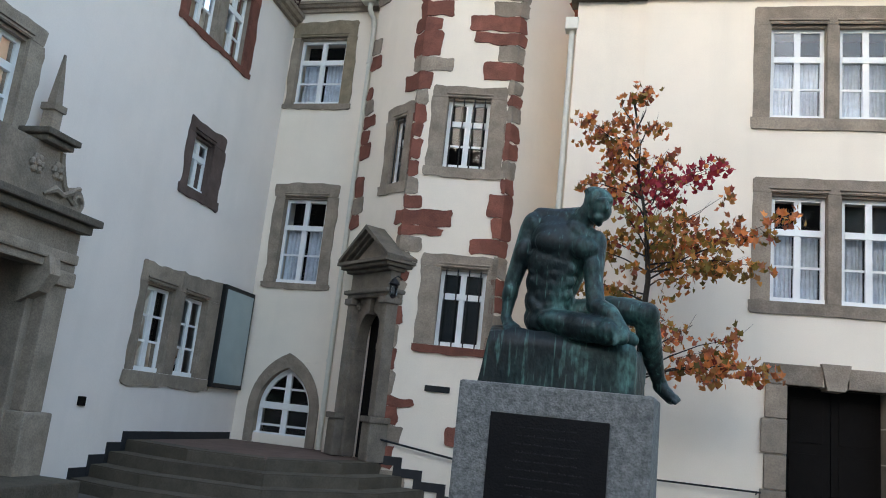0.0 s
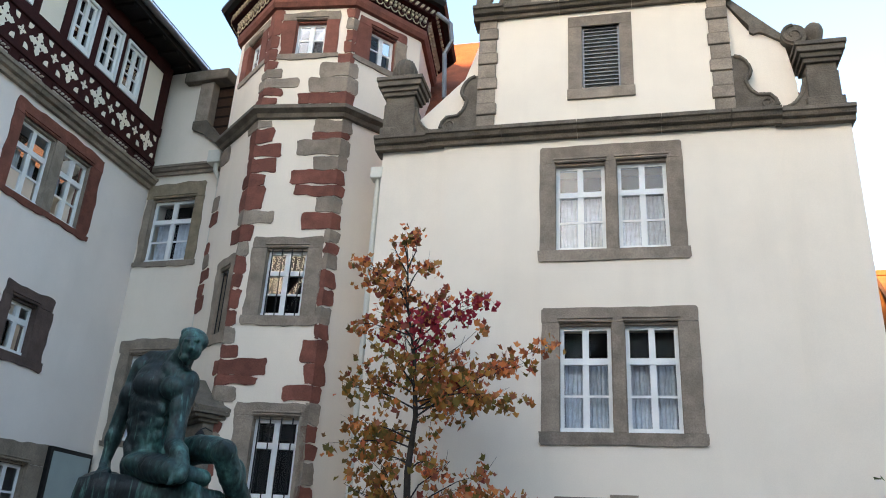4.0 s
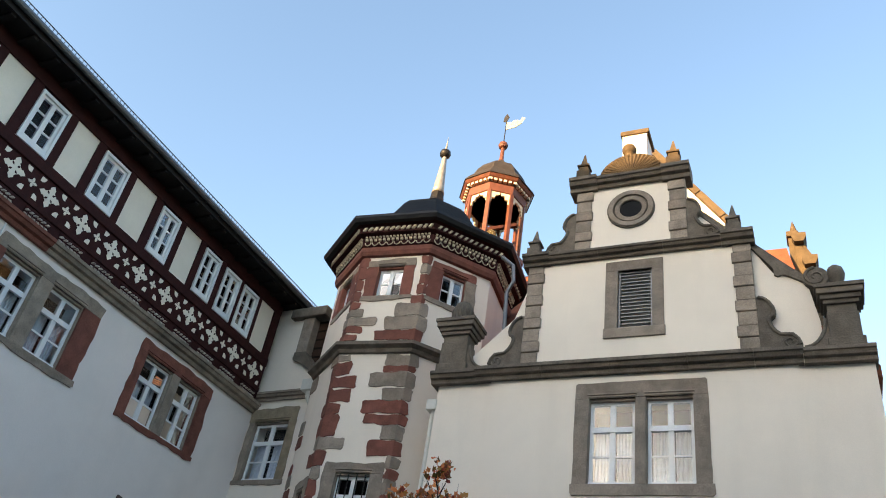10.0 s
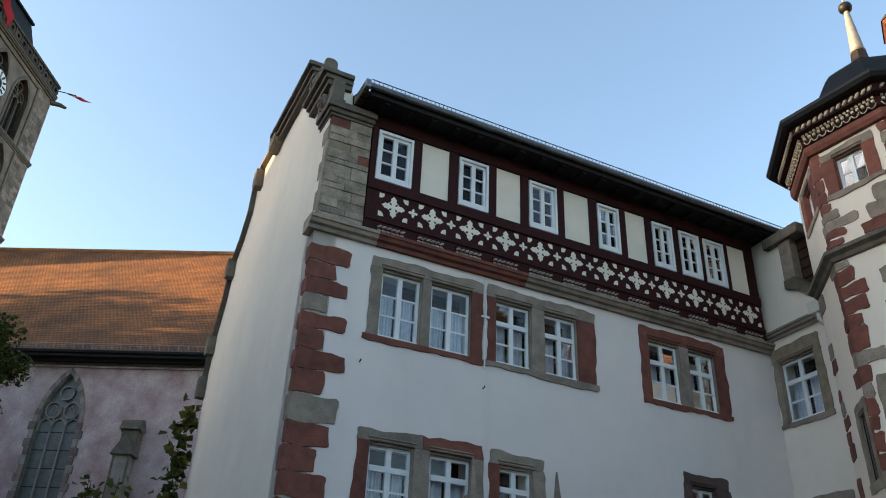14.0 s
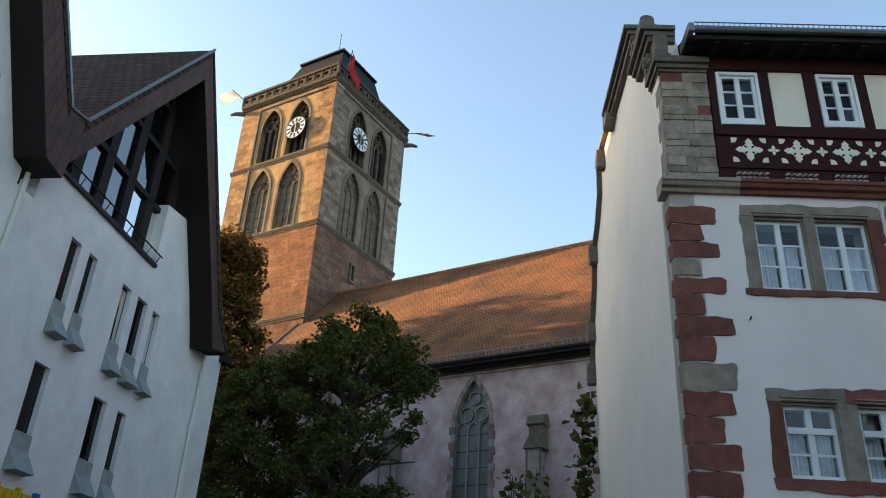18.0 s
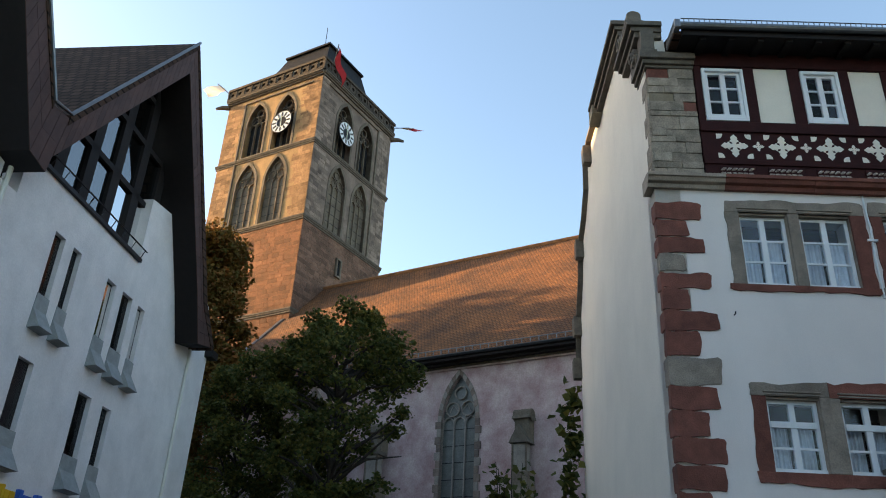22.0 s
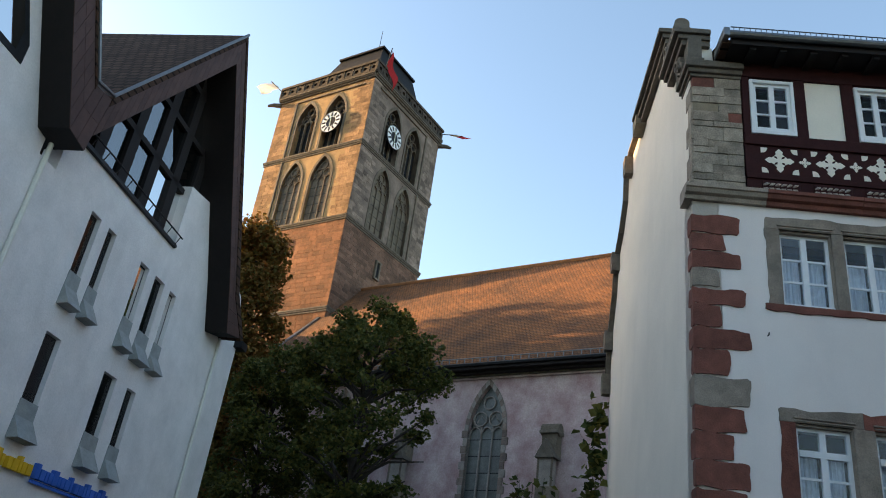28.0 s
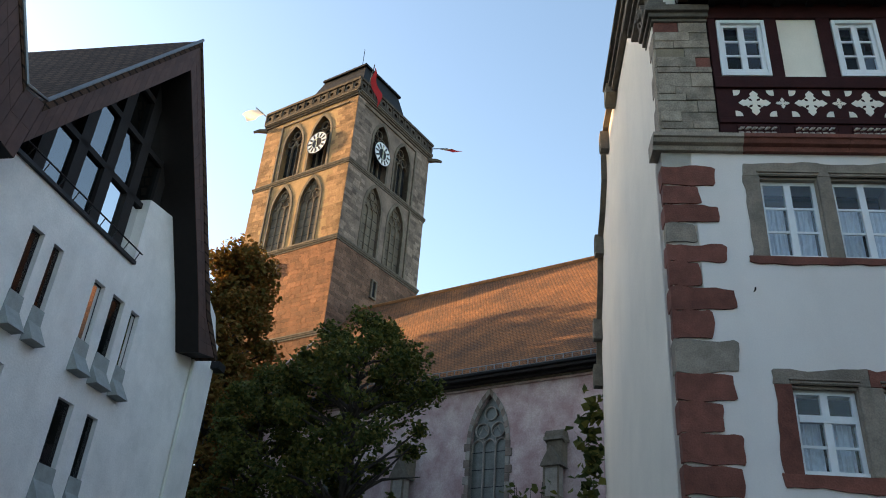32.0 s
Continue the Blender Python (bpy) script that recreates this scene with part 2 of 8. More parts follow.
BLACKWOOD = mat("dark_oak_door", (0.009, 0.007, 0.006), 0.75, var=0.3, scale=5, fine=60, bump=0.3, spec=0.12)
BOARDGLASS = mat("pale_notice_glass", (0.33, 0.42, 0.43), 0.08, var=0.1, scale=1.5, bump=0.0, spec=0.6)
FLAGW = mat("white_flag_cloth", (0.75, 0.73, 0.70), 0.9, var=0.08)
FLAGR = mat("red_flag_cloth", (0.50, 0.03, 0.035), 0.9, var=0.1)


def leaf_mat(name, cols):
    m = bpy.data.materials.new(name)
    m.use_nodes = True
    n, l = m.node_tree.nodes, m.node_tree.links
    b = n["Principled BSDF"]
    b.inputs["Roughness"].default_value = 0.75
    b.inputs["Specular IOR Level"].default_value = 0.15
    g = n.new("ShaderNodeNewGeometry")
    r = n.new("ShaderNodeValToRGB")
    e = r.color_ramp.elements
    while len(e) < len(cols):
        e.new(0.5)
    for i, c in enumerate(cols):
        e[i].position = i / (len(cols) - 1)
        e[i].color = (*c, 1)
    l.new(g.outputs["Random Per Island"], r.inputs["Fac"])
    l.new(r.outputs[0], b.inputs["Base Color"])
    t = n.new("ShaderNodeBsdfTranslucent")
    l.new(r.outputs[0], t.inputs["Color"])
    mx = n.new("ShaderNodeMixShader")
    mx.inputs[0].default_value = 0.3
    l.new(b.outputs[0], mx.inputs[1])
    l.new(t.outputs[0], mx.inputs[2])
    l.new(mx.outputs[0], n["Material Output"].inputs["Surface"])
    return m


LEAF_AUT = leaf_mat("autumn_maple_leaf", [(0.62, 0.158, 0.072), (0.7, 0.207, 0.063), (0.72, 0.274, 0.09), (0.64, 0.183, 0.081), (0.34, 0.207, 0.063), (0.58, 0.166, 0.09), (0.3, 0.124, 0.063), (0.27, 0.058, 0.045), (0.16, 0.108, 0.041)])
LEAF_OLV = leaf_mat("olive_maple_leaf", [(0.13, 0.105, 0.03), (0.20, 0.14, 0.035), (0.40, 0.20, 0.045), (0.11, 0.09, 0.03), (0.46, 0.17, 0.05), (0.20, 0.10, 0.04), (0.50, 0.25, 0.055), (0.48, 0.15, 0.05)])
LEAF_RED = leaf_mat("crimson_maple_leaf", [(0.32, 0.025, 0.045), (0.40, 0.04, 0.05), (0.28, 0.035, 0.06)])
LEAF_GRN = leaf_mat("dark_green_leaf", [(0.038, 0.050, 0.016), (0.062, 0.078, 0.022), (0.14, 0.125, 0.028), (0.046, 0.060, 0.018), (0.095, 0.096, 0.024)])
LEAF_ORG = leaf_mat("turning_leaf", [(0.12, 0.07, 0.018), (0.17, 0.085, 0.02), (0.08, 0.07, 0.018), (0.19, 0.07, 0.018)])


# ---- building helpers ----
def link(name, bm, material, parent=None, label="", m=None, smooth=False):
    me = bpy.data.meshes.new(name)
    bmesh.ops.recalc_face_normals(bm, faces=bm.faces)
    bm.to_mesh(me)
    bm.free()
    for x in (material if isinstance(material, (list, tuple)) else [material]):
        me.materials.append(x)
    if smooth:
        me.shade_smooth()
    ob = new(name, me)
    if m is not None:
        ob.matrix_world = m
    if parent is not None:
        ob.parent = parent
        if m is not None:
            ob.matrix_parent_inverse = Matrix()
    if label:
        ob["label"] = label
    return ob


def part(name, bm, material, parent, label="", smooth=False):
    return link(name, bm, material, parent, label, None, smooth)


def thing(name, label, category, group="", kind="", m=None):
    ob = new(name)
    if m is not None:
        ob.matrix_world = m
    return tagged(ob, label, category, group, kind)


def quad(bm, *pts):
    return bm.faces.new([bm.verts.new(p) for p in pts])


def box(bm, x0, x1, y0, y1, z0, z1, bev=0.0, mi=0):
    v = [bm.verts.new(p) for p in ((x0, y0, z0), (x1, y0, z0), (x1, y1, z0), (x0, y1, z0), (x0, y0, z1), (x1, y0, z1), (x1, y1, z1), (x0, y1, z1))]
    fs = [bm.faces.new([v[i] for i in f]) for f in ((0, 3, 2, 1), (4, 5, 6, 7), (0, 1, 5, 4), (1, 2, 6, 5), (2, 3, 7, 6), (3, 0, 4, 7))]
    for f in fs:
        f.material_index = mi
    if bev:
        es = list({e for f in fs for e in f.edges})
        bmesh.ops.bevel(bm, geom=es, offset=bev, segments=2, affect='EDGES', profile=0.6)
    return bm


def B(*a, **k):
    bm = bmesh.new()
    box(bm, *a, **k)
    return bm


def prism(bm, pts, y0, y1, mi=0):
    """A flat outline in x and z, thick from y0 to y1."""
    a = [bm.verts.new((x, y0, z)) for x, z in pts]
    b = [bm.verts.new((x, y1, z)) for x, z in pts]
    fs = [bm.faces.new(a), bm.faces.new(b[::-1])]
    for i in range(len(pts)):
        j = (i + 1) % len(pts)
        fs.append(bm.faces.new((a[i], b[i], b[j], a[j])))
    for f in fs:
        f.material_index = mi
    return bm


def PR(pts, y0, y1):
    return prism(bmesh.new(), pts, y0, y1)


def hprism(bm, pts, z0, z1):
    """A plan outline in x and y, from z0 to z1."""
    a = [bm.verts.new((x, y, z0)) for x, y in pts]
    b = [bm.verts.new((x, y, z1)) for x, y in pts]
    bm.faces.new(a), bm.faces.new(b[::-1])
    for i in range(len(pts)):
        j = (i + 1) % len(pts)
        bm.faces.new((a[i], b[i], b[j], a[j]))
    return bm


def lathe(bm, prof, seg=16, cx=0, cy=0, turn=0.0):
    """A profile of radius and height turned about an upright axis."""
    rings = []
    for r, z in prof:
        rings.append([bm.verts.new((cx + r * math.cos(turn + 2 * math.pi * k / seg), cy + r * math.sin(turn + 2 * math.pi * k / seg), z)) for k in range(seg)])
    for a, b in zip(rings, rings[1:]):
        for k in range(seg):
            bm.faces.new((a[k], a[(k + 1) % seg], b[(k + 1) % seg], b[k]))
    bm.faces.new(rings[0][::-1])
    bm.faces.new(rings[-1])
    return bm


def tube(bm, path, radii, seg=8):
    rings = []
    path = [Vector(p) for p in path]
    for i, p in enumerate(path):
        d = (path[min(i + 1, len(path) - 1)] - path[max(i - 1, 0)]).normalized()
        a = d.orthogonal().normalized() if not rings else (ax - d * ax.dot(d)).normalized()
        ax = a
        b = d.cross(a)
        r = radii[i] if isinstance(radii, (list, tuple)) else radii
        rings.append([bm.verts.new(p + r * (math.cos(2 * math.pi * k / seg) * a + math.sin(2 * math.pi * k / seg) * b)) for k in range(seg)])
    for a, b in zip(rings, rings[1:]):
        for k in range(seg):
            bm.faces.new((a[k], a[(k + 1) % seg], b[(k + 1) % seg], b[k]))
    bm.faces.new(rings[0][::-1])
    bm.faces.new(rings[-1])
    return bm


def wall_mesh(outline, holes, thick, front=0.0):
    """A wall between x and z limits (x0, x1, z0, z1) with rectangular openings through its thickness."""
    x0, x1, z0, z1 = outline
    xs = sorted({x0, x1, *[h[i] for h in holes for i in (0, 1)]})
    zs = sorted({z0, z1, *[h[i] for h in holes for i in (2, 3)]})
    xs = [x for x in xs if x0 <= x <= x1]
    zs = [z for z in zs if z0 <= z <= z1]
    bm = bmesh.new()
    vs = {}

    def vert(x, y, z):
        k = (x, y, z)
        if k not in vs:
            vs[k] = bm.verts.new(k)
        return vs[k]

    def solid(i, j):
        if not (0 <= i < len(xs) - 1 and 0 <= j < len(zs) - 1):
            return False
        cx, cz = (xs[i] + xs[i + 1]) / 2, (zs[j] + zs[j + 1]) / 2
        return not any(h[0] < cx < h[1] and h[2] < cz < h[3] for h in holes)

    y0, y1 = front, front + thick
    for i in range(len(xs) - 1):
        for j in range(len(zs) - 1):
            if not solid(i, j):
                continue
            a, b, c, d = xs[i], xs[i + 1], zs[j], zs[j + 1]
            bm.faces.new((vert(a, y0, c), vert(b, y0, c), vert(b, y0, d), vert(a, y0, d)))
            bm.faces.new((vert(a, y1, d), vert(b, y1, d), vert(b, y1, c), vert(a, y1, c)))
            for di, dj, p, q in ((-1, 0, (a, c), (a, d)), (1, 0, (b, d), (b, c)), (0, -1, (b, c), (a, c)), (0, 1, (a, d), (b, d))):
                if not solid(i + di, j + dj):
                    bm.faces.new((vert(p[0], y0, p[1]), vert(q[0], y0, q[1]), vert(q[0], y1, q[1]), vert(p[0], y1, p[1])))
    return bm


RND = random.Random(7)


def rough_outline(u0, u1, z0, z1, j=0.03, step=0.28, sides="brtl"):
    """The uneven outline of a hewn stone that the plaster is cut back to; only the named sides are ragged."""
    pts = []

    def run(a, b, side, before, after):
        ln = math.hypot(b[0] - a[0], b[1] - a[1])
        n = max(2, int(ln / min(step * 0.5, 0.11)))
        d = ((b[0] - a[0]) / ln, (b[1] - a[1]) / ln)
        amp = j if side in sides else 0.0
        f0, f1, p0, p1 = RND.uniform(2, 5), RND.uniform(8, 16), RND.uniform(0, 6.3), RND.uniform(0, 6.3)
        tilt = RND.uniform(-0.7, 0.7) * amp
        ra = min(0.035, ln * 0.2) if before in sides and side in sides else 0.0
        rb = min(0.035, ln * 0.2) if after in sides and side in sides else 0.0
        for k in range(n + 1):
            t = ra / ln + (1 - (ra + rb) / ln) * k / n
            o = amp * (0.6 * math.sin(f0 * t * ln + p0) + 0.4 * math.sin(f1 * t * ln + p1)) + tilt * (t - 0.5) * 2 + RND.uniform(-0.25, 0.25) * amp
            if k == n and not rb:
                continue
            pts.append((a[0] + d[0] * ln * t + d[1] * o, a[1] + d[1] * ln * t - d[0] * o))
    run((u0, z0), (u1, z0), "b", "l", "r")
    run((u1, z0), (u1, z1), "r", "b", "t")
    run((u1, z1), (u0, z1), "t", "r", "l")
    run((u0, z1), (u0, z0), "l", "t", "b")
    return pts


def stone(name, parent, material, u0, u1, z0, z1, y0=-0.02, y1=0.06, j=0.02, step=0.28, label="", sides="brtl"):
    return part(name, PR(rough_outline(u0, u1, z0, z1, j, step, sides), y0, y1), material, parent, label)


WINNO = [0]


def timber_light(win, a, b, c, d, y, upper=0.34, rows=2, curtain=True, two=True, glass=None, bars=0, top_rows=1):
    """One white casement: frame, middle post, transom, glazing bars, panes and a net curtain behind."""
    glass = glass or GLASS
    f = 0.06
    bm = bmesh.new()
    box(bm, a, a + f, y, y + 0.06, c, d)
    box(bm, b - f, b, y, y + 0.06, c, d)
    box(bm, a + f, b - f, y, y + 0.06, d - f, d)
    box(bm, a - 0.01, b + 0.01, y - 0.03, y + 0.06, c, c + f * 1.2)
    fr = part("window_frame", bm, WHITE, win)
    m = (a + b) / 2
    zt = d - (d - c) * upper if upper else d - f
    bm = bmesh.new()
    if two:
        box(bm, m - 0.048, m + 0.048, y - 0.012, y + 0.055, c + f * 1.2, d - f)
    if upper:
        box(bm, a + f, b - f, y - 0.02, y + 0.055, zt - 0.05, zt + 0.05)
    part("mullion_post", bm, WHITE, fr)
    cols = [(a + f, m - 0.048), (m + 0.048, b - f)] if two else [(a + f, b - f)]
    cells = []
    lo, hi = c + f * 1.2, (zt - 0.05 if upper else d - f)
    bm = bmesh.new()
    for p, q in cols:
        for k in range(rows):
            z0, z1 = lo + (hi - lo) * k / rows, lo + (hi - lo) * (k + 1) / rows
            cells.append((p, q, z0, z1))
            if k:
                box(bm, p, q, y + 0.005, y + 0.035, z0 - 0.018, z0 + 0.018)
        if upper:
            cells.append((p, q, zt + 0.05, d - f))
    if rows > 1:
        part("glazing_bar", bm, WHITE, fr)
    else:
        bm.free()
    for p, q, r, s in cells:
        bm = bmesh.new()
        quad(bm, (p, y + 0.02, r), (q, y + 0.02 + RND.uniform(-.004, .004), r), (q, y + 0.02 + RND.uniform(-.004, .004), s), (p, y + 0.02, s))
        g = part("pane", bm, glass, fr)
        g.visible_shadow = False
    if curtain:
        top = zt if upper else d - (d - c) * 0.28
        for p, q in cols:
            bm = bmesh.new()
            n = 14
            v = []
            for k in range(n + 1):
                x = p + (q - p) * k / n
                yy = y + 0.16 + 0.018 * math.sin(k * 2.3 + p * 7)
                v.append((bm.verts.new((x, yy, c)), bm.verts.new((x, yy, top))))
            for k in range(n):
                bm.faces.new((v[k][0], v[k + 1][0], v[k + 1][1], v[k][1]))
            part("curtain", bm, CURTAIN, win, "pale net curtain")
    for k in range(bars):
        x = a + (b - a) * (k + 0.5) / bars
        bm = tube(bmesh.new(), [(x, y - 0.1, c - 0.02), (x, y - 0.1, d + 0.02)], 0.013, 6)
        part("window_bar", bm, IRON, win, "dark iron security bar")


def window(m, outer, lights, zz, label, cols, recess=0.14, j=0.025, **kw):
    """A stone-framed window. outer: u0, u1, z0, z1 of the stone; lights: spans of the openings; zz: sill and head of the openings;
    cols: stone for lintel, sill, left jamb, right jamb, mullion. Returns the hole to be left in the wall."""
    WINNO[0] += 1
    win = thing("window_%d" % WINNO[0], label, "window", kind="structure", m=m)
    u0, u1, z0, z1 = outer
    c, d = zz
    a, b = lights[0][0], lights[-1][1]
    lin, sil, ja, jb, mul = cols
    if isinstance(lin, (list, tuple)):
        cut = (lights[0][1] + lights[1][0]) / 2
        stone("lintel", win, lin[0], u0, cut, d, z1, j=j, sides="tl")
        stone("lintel", win, lin[1], cut + 0.006, u1, d, z1 + 0.03, j=j, sides="rt")
    else:
        stone("lintel", win, lin, u0 + RND.uniform(-1, 1) * j, u1 + RND.uniform(-1, 1) * j, d, z1, j=j, sides="rtl")
    stone("sill", win, sil, u0 - 0.03, u1 + 0.03, z0, c - 0.005, y0=-0.03, j=j, sides="brl")
    stone("jamb", win, ja, u0, a + 0.004, c, d - 0.006, j=j, sides="l")
    stone("jamb", win, jb, b - 0.004, u1, c, d - 0.006, j=j, sides="r")
    for l, r in zip(lights, lights[1:]):
        part("mullion", B(l[1], r[0], -0.015, recess + 0.02, c, d, bev=0.015), mul, win)
    # moulded inner edge of the stone round each opening
    for p, q in lights:
        bm = bmesh.new()
        box(bm, p, p + 0.014, 0.03, recess, c, d)
        box(bm, q - 0.014, q, 0.03, recess, c, d)
        box(bm, p + 0.014, q - 0.014, 0.03, recess, d - 0.04, d)
        part("reveal_moulding", bm, mul, win)
        bm = bmesh.new()
        box(bm, p - 0.03, q + 0.03, -0.045, -0.012, d + 0.055, d + 0.085, bev=0.008)
        box(bm, p - 0.015, q + 0.015, -0.034, -0.012, d + 0.012, d + 0.04, bev=0.008)
        part("drip_moulding", bm, lin[0] if isinstance(lin, (list, tuple)) else lin, win)
        timber_light(win, p + 0.014, q - 0.014, c, d - 0.04, recess - 0.03, **kw)
    return (a, b, c, d)


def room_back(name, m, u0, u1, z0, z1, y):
    """A near-black inner wall that closes the rooms behind a facade and stands for their shade."""
    tagged(link(name, B(u0, u1, y, y + 0.1, z0, z1), INSIDE, m=m), "near-black backing that stands for the shade of unlit rooms", "wall", kind="structure")


def quoins(parent, side, u, z0, z1, material_seq, long=0.75, short=0.42, h=(0.24, 0.42), wrap=0.0, seed=1, y0=-0.022, skip=0.0):
    """Hewn corner stones, alternately long and short; side +1 runs to greater u."""
    r = random.Random(seed)
    z, k = z0, 0
    while z < z1 - 0.1:
        hh = min(r.uniform(*h), z1 - z)
        w = (long if k % 2 == 0 else short) * r.uniform(0.8, 1.2)
        a, b = (u, u + w) if side > 0 else (u - w, u)
        mm = material_seq[r.randrange(len(material_seq))]
        if r.random() >= skip:
            stone("quoin", parent, mm, a, b, z + 0.012, z + hh - 0.012, y0=y0, y1=0.05, j=0.03, step=0.2)
        z += hh
        k += 1

# ---- ground ----
bm = bmesh.new()
quad(bm, (-600, -600, 0), (600, -600, 0), (600, 600, 0), (-600, 600, 0))
tagged(link("ground", bm, COBBLE), "grey stone paving of the courtyard and streets", "ground", kind="structure")

def crosswise(bm):
    for v in bm.verts:
        v.co.x, v.co.y = v.co.y, v.co.x
    return bm


# ---- gable wing: facade at y = 13, u = x ----
MG = Matrix.Translation((0, 13, 0))
gable = thing("wall_gable", "cream plastered gable wall with grey stone dressings", "wall", kind="structure", m=MG)
GL = (GREY, GREY, GREY, GREY, GREY)
gh = []
gh.append(window(MG, (1.86, 4.2, 6.45, 8.56), [(2.11, 2.95), (3.13, 3.95)], (6.65, 8.25), "pair of white casements reflecting the sky in a grey stone frame", GL, j=0.008, glass=GLASS_S))
gh.append(window(MG, (1.9, 4.27, 3.54, 5.66), [(2.17, 2.98), (3.17, 3.98)], (3.73, 5.42), "pair of white curtained casements in a grey stone frame", GL, j=0.008))
gh.append(window(MG, (-0.28, 0.42, 1.45, 2.4), [(-0.16, 0.30)], (1.55, 2.28), "small barred white window in a cream stone frame", (PLASTER,) * 5, bars=3, j=0.005, curtain=False))
door_hole = (2.44, 3.78, -0.2, 2.5)
part("wall_field", wall_mesh((0.15, 5.68, -0.5, 8.85), [gh[0], gh[1], door_hole, (0.15, 0.30, 1.55, 2.28)], 0.6), PLASTER, gable)
part("wall_field", wall_mesh((-1.0, 0.15, -0.5, 8.85), [(-0.16, 0.15, 1.55, 2.28)], 0.55, 0.05), PLASTER, gable)
part("wall_field", wall_mesh((5.68, 6.83, -0.5, 8.85), [], 0.55, 0.05), PLASTER, gable)
part("side_wall", B(6.23, 6.83, 0.6, 12, -0.5, 8.85), PLASTER, gable)
part("side_wall", B(-1.0, -0.4, 0.6, 6, -0.5, 9.2), PLASTER, gable)
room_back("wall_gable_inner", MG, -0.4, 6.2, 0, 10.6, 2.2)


def cornice(parent, u0, u1, z0, z1, out, material, back=0.3):
    """A moulded string course with three steps and a sloped top."""
    h = z1 - z0
    prof = [(0, 0), (-out * 0.35, 0.0), (-out * 0.4, 0.28), (-out * 0.72, 0.36), (-out * 0.85, 0.6), (-out, 0.64), (-out, 0.88), (-out * 0.25, 1.0), (back, 1.0), (back, 0)]
    bm = bmesh.new()
    a = [bm.verts.new((u0 - (0 if y >= 0 else 0), y, z0 + k * h)) for y, k in prof]
    b = [bm.verts.new((u1, y, z0 + k * h)) for y, k in prof]
    bm.faces.new(a), bm.faces.new(b[::-1])
    for i in range(len(prof)):
        j = (i + 1) % len(prof)
        bm.faces.new((a[i], b[i], b[j], a[j]))
    return part("cornice", bm, material, parent)


# cornices in lengths, as the stones are laid
for a, b in ((-1.12, -0.15), (5.78, 6.88)):
    cornice(gable, a, b, 8.70, 8.97, 0.20, DARKST)
for a, b in ((-0.15, 1.2), (1.2, 2.5), (2.5, 3.9), (3.9, 5.0), (5.0, 5.78)):
    cornice(gable, a, b - 0.008, 8.71, 8.99, 0.24, DARKST)
# the gable rises in two tiers over the slope of the roof
part("gable_field", PR([(-0.75, 8.9), (6.12, 8.9), (6.12, 9.6), (6.0, 10.38), (5.66, 10.62), (5.44, 10.72), (5.12, 11.3), (4.45, 12.0), (4.0, 12.5), (2.85, 13.2), (1.75, 12.4), (0.75, 11.1), (0.45, 10.2), (-0.35, 9.4)], 0.12, 0.6), PLASTER, gable)
part("tier_field", wall_mesh((0.73, 5.09, 8.95, 11.4), [(2.6, 3.26, 9.7, 11.03)], 0.4), PLASTER, gable)
part("tier_field", wall_mesh((1.69, 3.95, 11.5, 13.3), [], 0.4), PLASTER, gable)
for u, s, za, zb in ((0.71, 1, 9.0, 11.37), (5.11, -1, 9.0, 11.37), (1.67, 1, 11.58, 13.26), (3.965, -1, 11.58, 13.26)):
    z = za
    k = 0
    while z < zb - 0.05:
        h = min((0.30, 0.24)[k % 2], zb - z)
        w = 0.36 if k % 2 else 0.33
        part("quoin", B(min(u, u + s * w), max(u, u + s * w), -0.035 - 0.02 * (k % 2), 0.1, z + 0.006, z + h - 0.006, bev=0.02), GREY, gable)
        z += h
        k += 1
cornice(gable, 0.60, 1.18, 11.34, 11.62, 0.24, DARKST)
for a, b in ((1.18, 2.2), (2.2, 3.5), (3.5, 4.60)):
    cornice(gable, a, b - 0.006, 11.36, 11.58, 0.20, DARKST)
cornice(gable, 4.60, 5.19, 11.34, 11.62, 0.24, DARKST)
cornice(gable, 1.52, 2.12, 13.22, 13.58, 0.25, DARKST)
cornice(gable, 2.12, 3.50, 13.26, 13.54, 0.21, DARKST)
cornice(gable, 3.50, 4.08, 13.22, 13.58, 0.25, DARKST)
# louvred opening
louv = thing("window_louvre", "louvred dark opening in a grey stone frame", "window", kind="structure", m=MG)
part("lintel", B(2.35, 3.48, -0.03, 0.1, 11.03, 11.26, bev=0.012), GREY, louv)
part("sill", B(2.33, 3.5, -0.04, 0.1, 9.49, 9.70, bev=0.012), GREY, louv)
part("jamb", B(2.35, 2.6, -0.03, 0.1, 9.70, 11.03, bev=0.012), GREY, louv)
part("jamb", B(3.26, 3.48, -0.03, 0.1, 9.70, 11.03, bev=0.012), GREY, louv)
for k in range(16):
    z = 9.74 + k * 0.0795
    bm = bmesh.new()
    prism(bm, [(2.63, z), (3.23, z), (3.23, z + 0.018), (2.63, z + 0.018)], 0.05, 0.13)
    for v in bm.verts:
        v.co.z += (v.co.y - 0.05) * 0.6
    part("slat", bm, ZINC, louv)
part("louvre_frame", wall_mesh((2.6, 3.26, 9.7, 11.03), [(2.635, 3.225, 9.735, 10.99)], 0.1, 0.04), ZINC, louv)
# near-black sheet for the shade behind the slats
part("backing", B(2.6, 3.26, 0.24, 0.28, 9.7, 11.03), INSIDE, louv)
# round window
ocu = thing("window_round", "round stone oculus window with a near-black disc as its shaded opening", "window", kind="structure", m=MG)


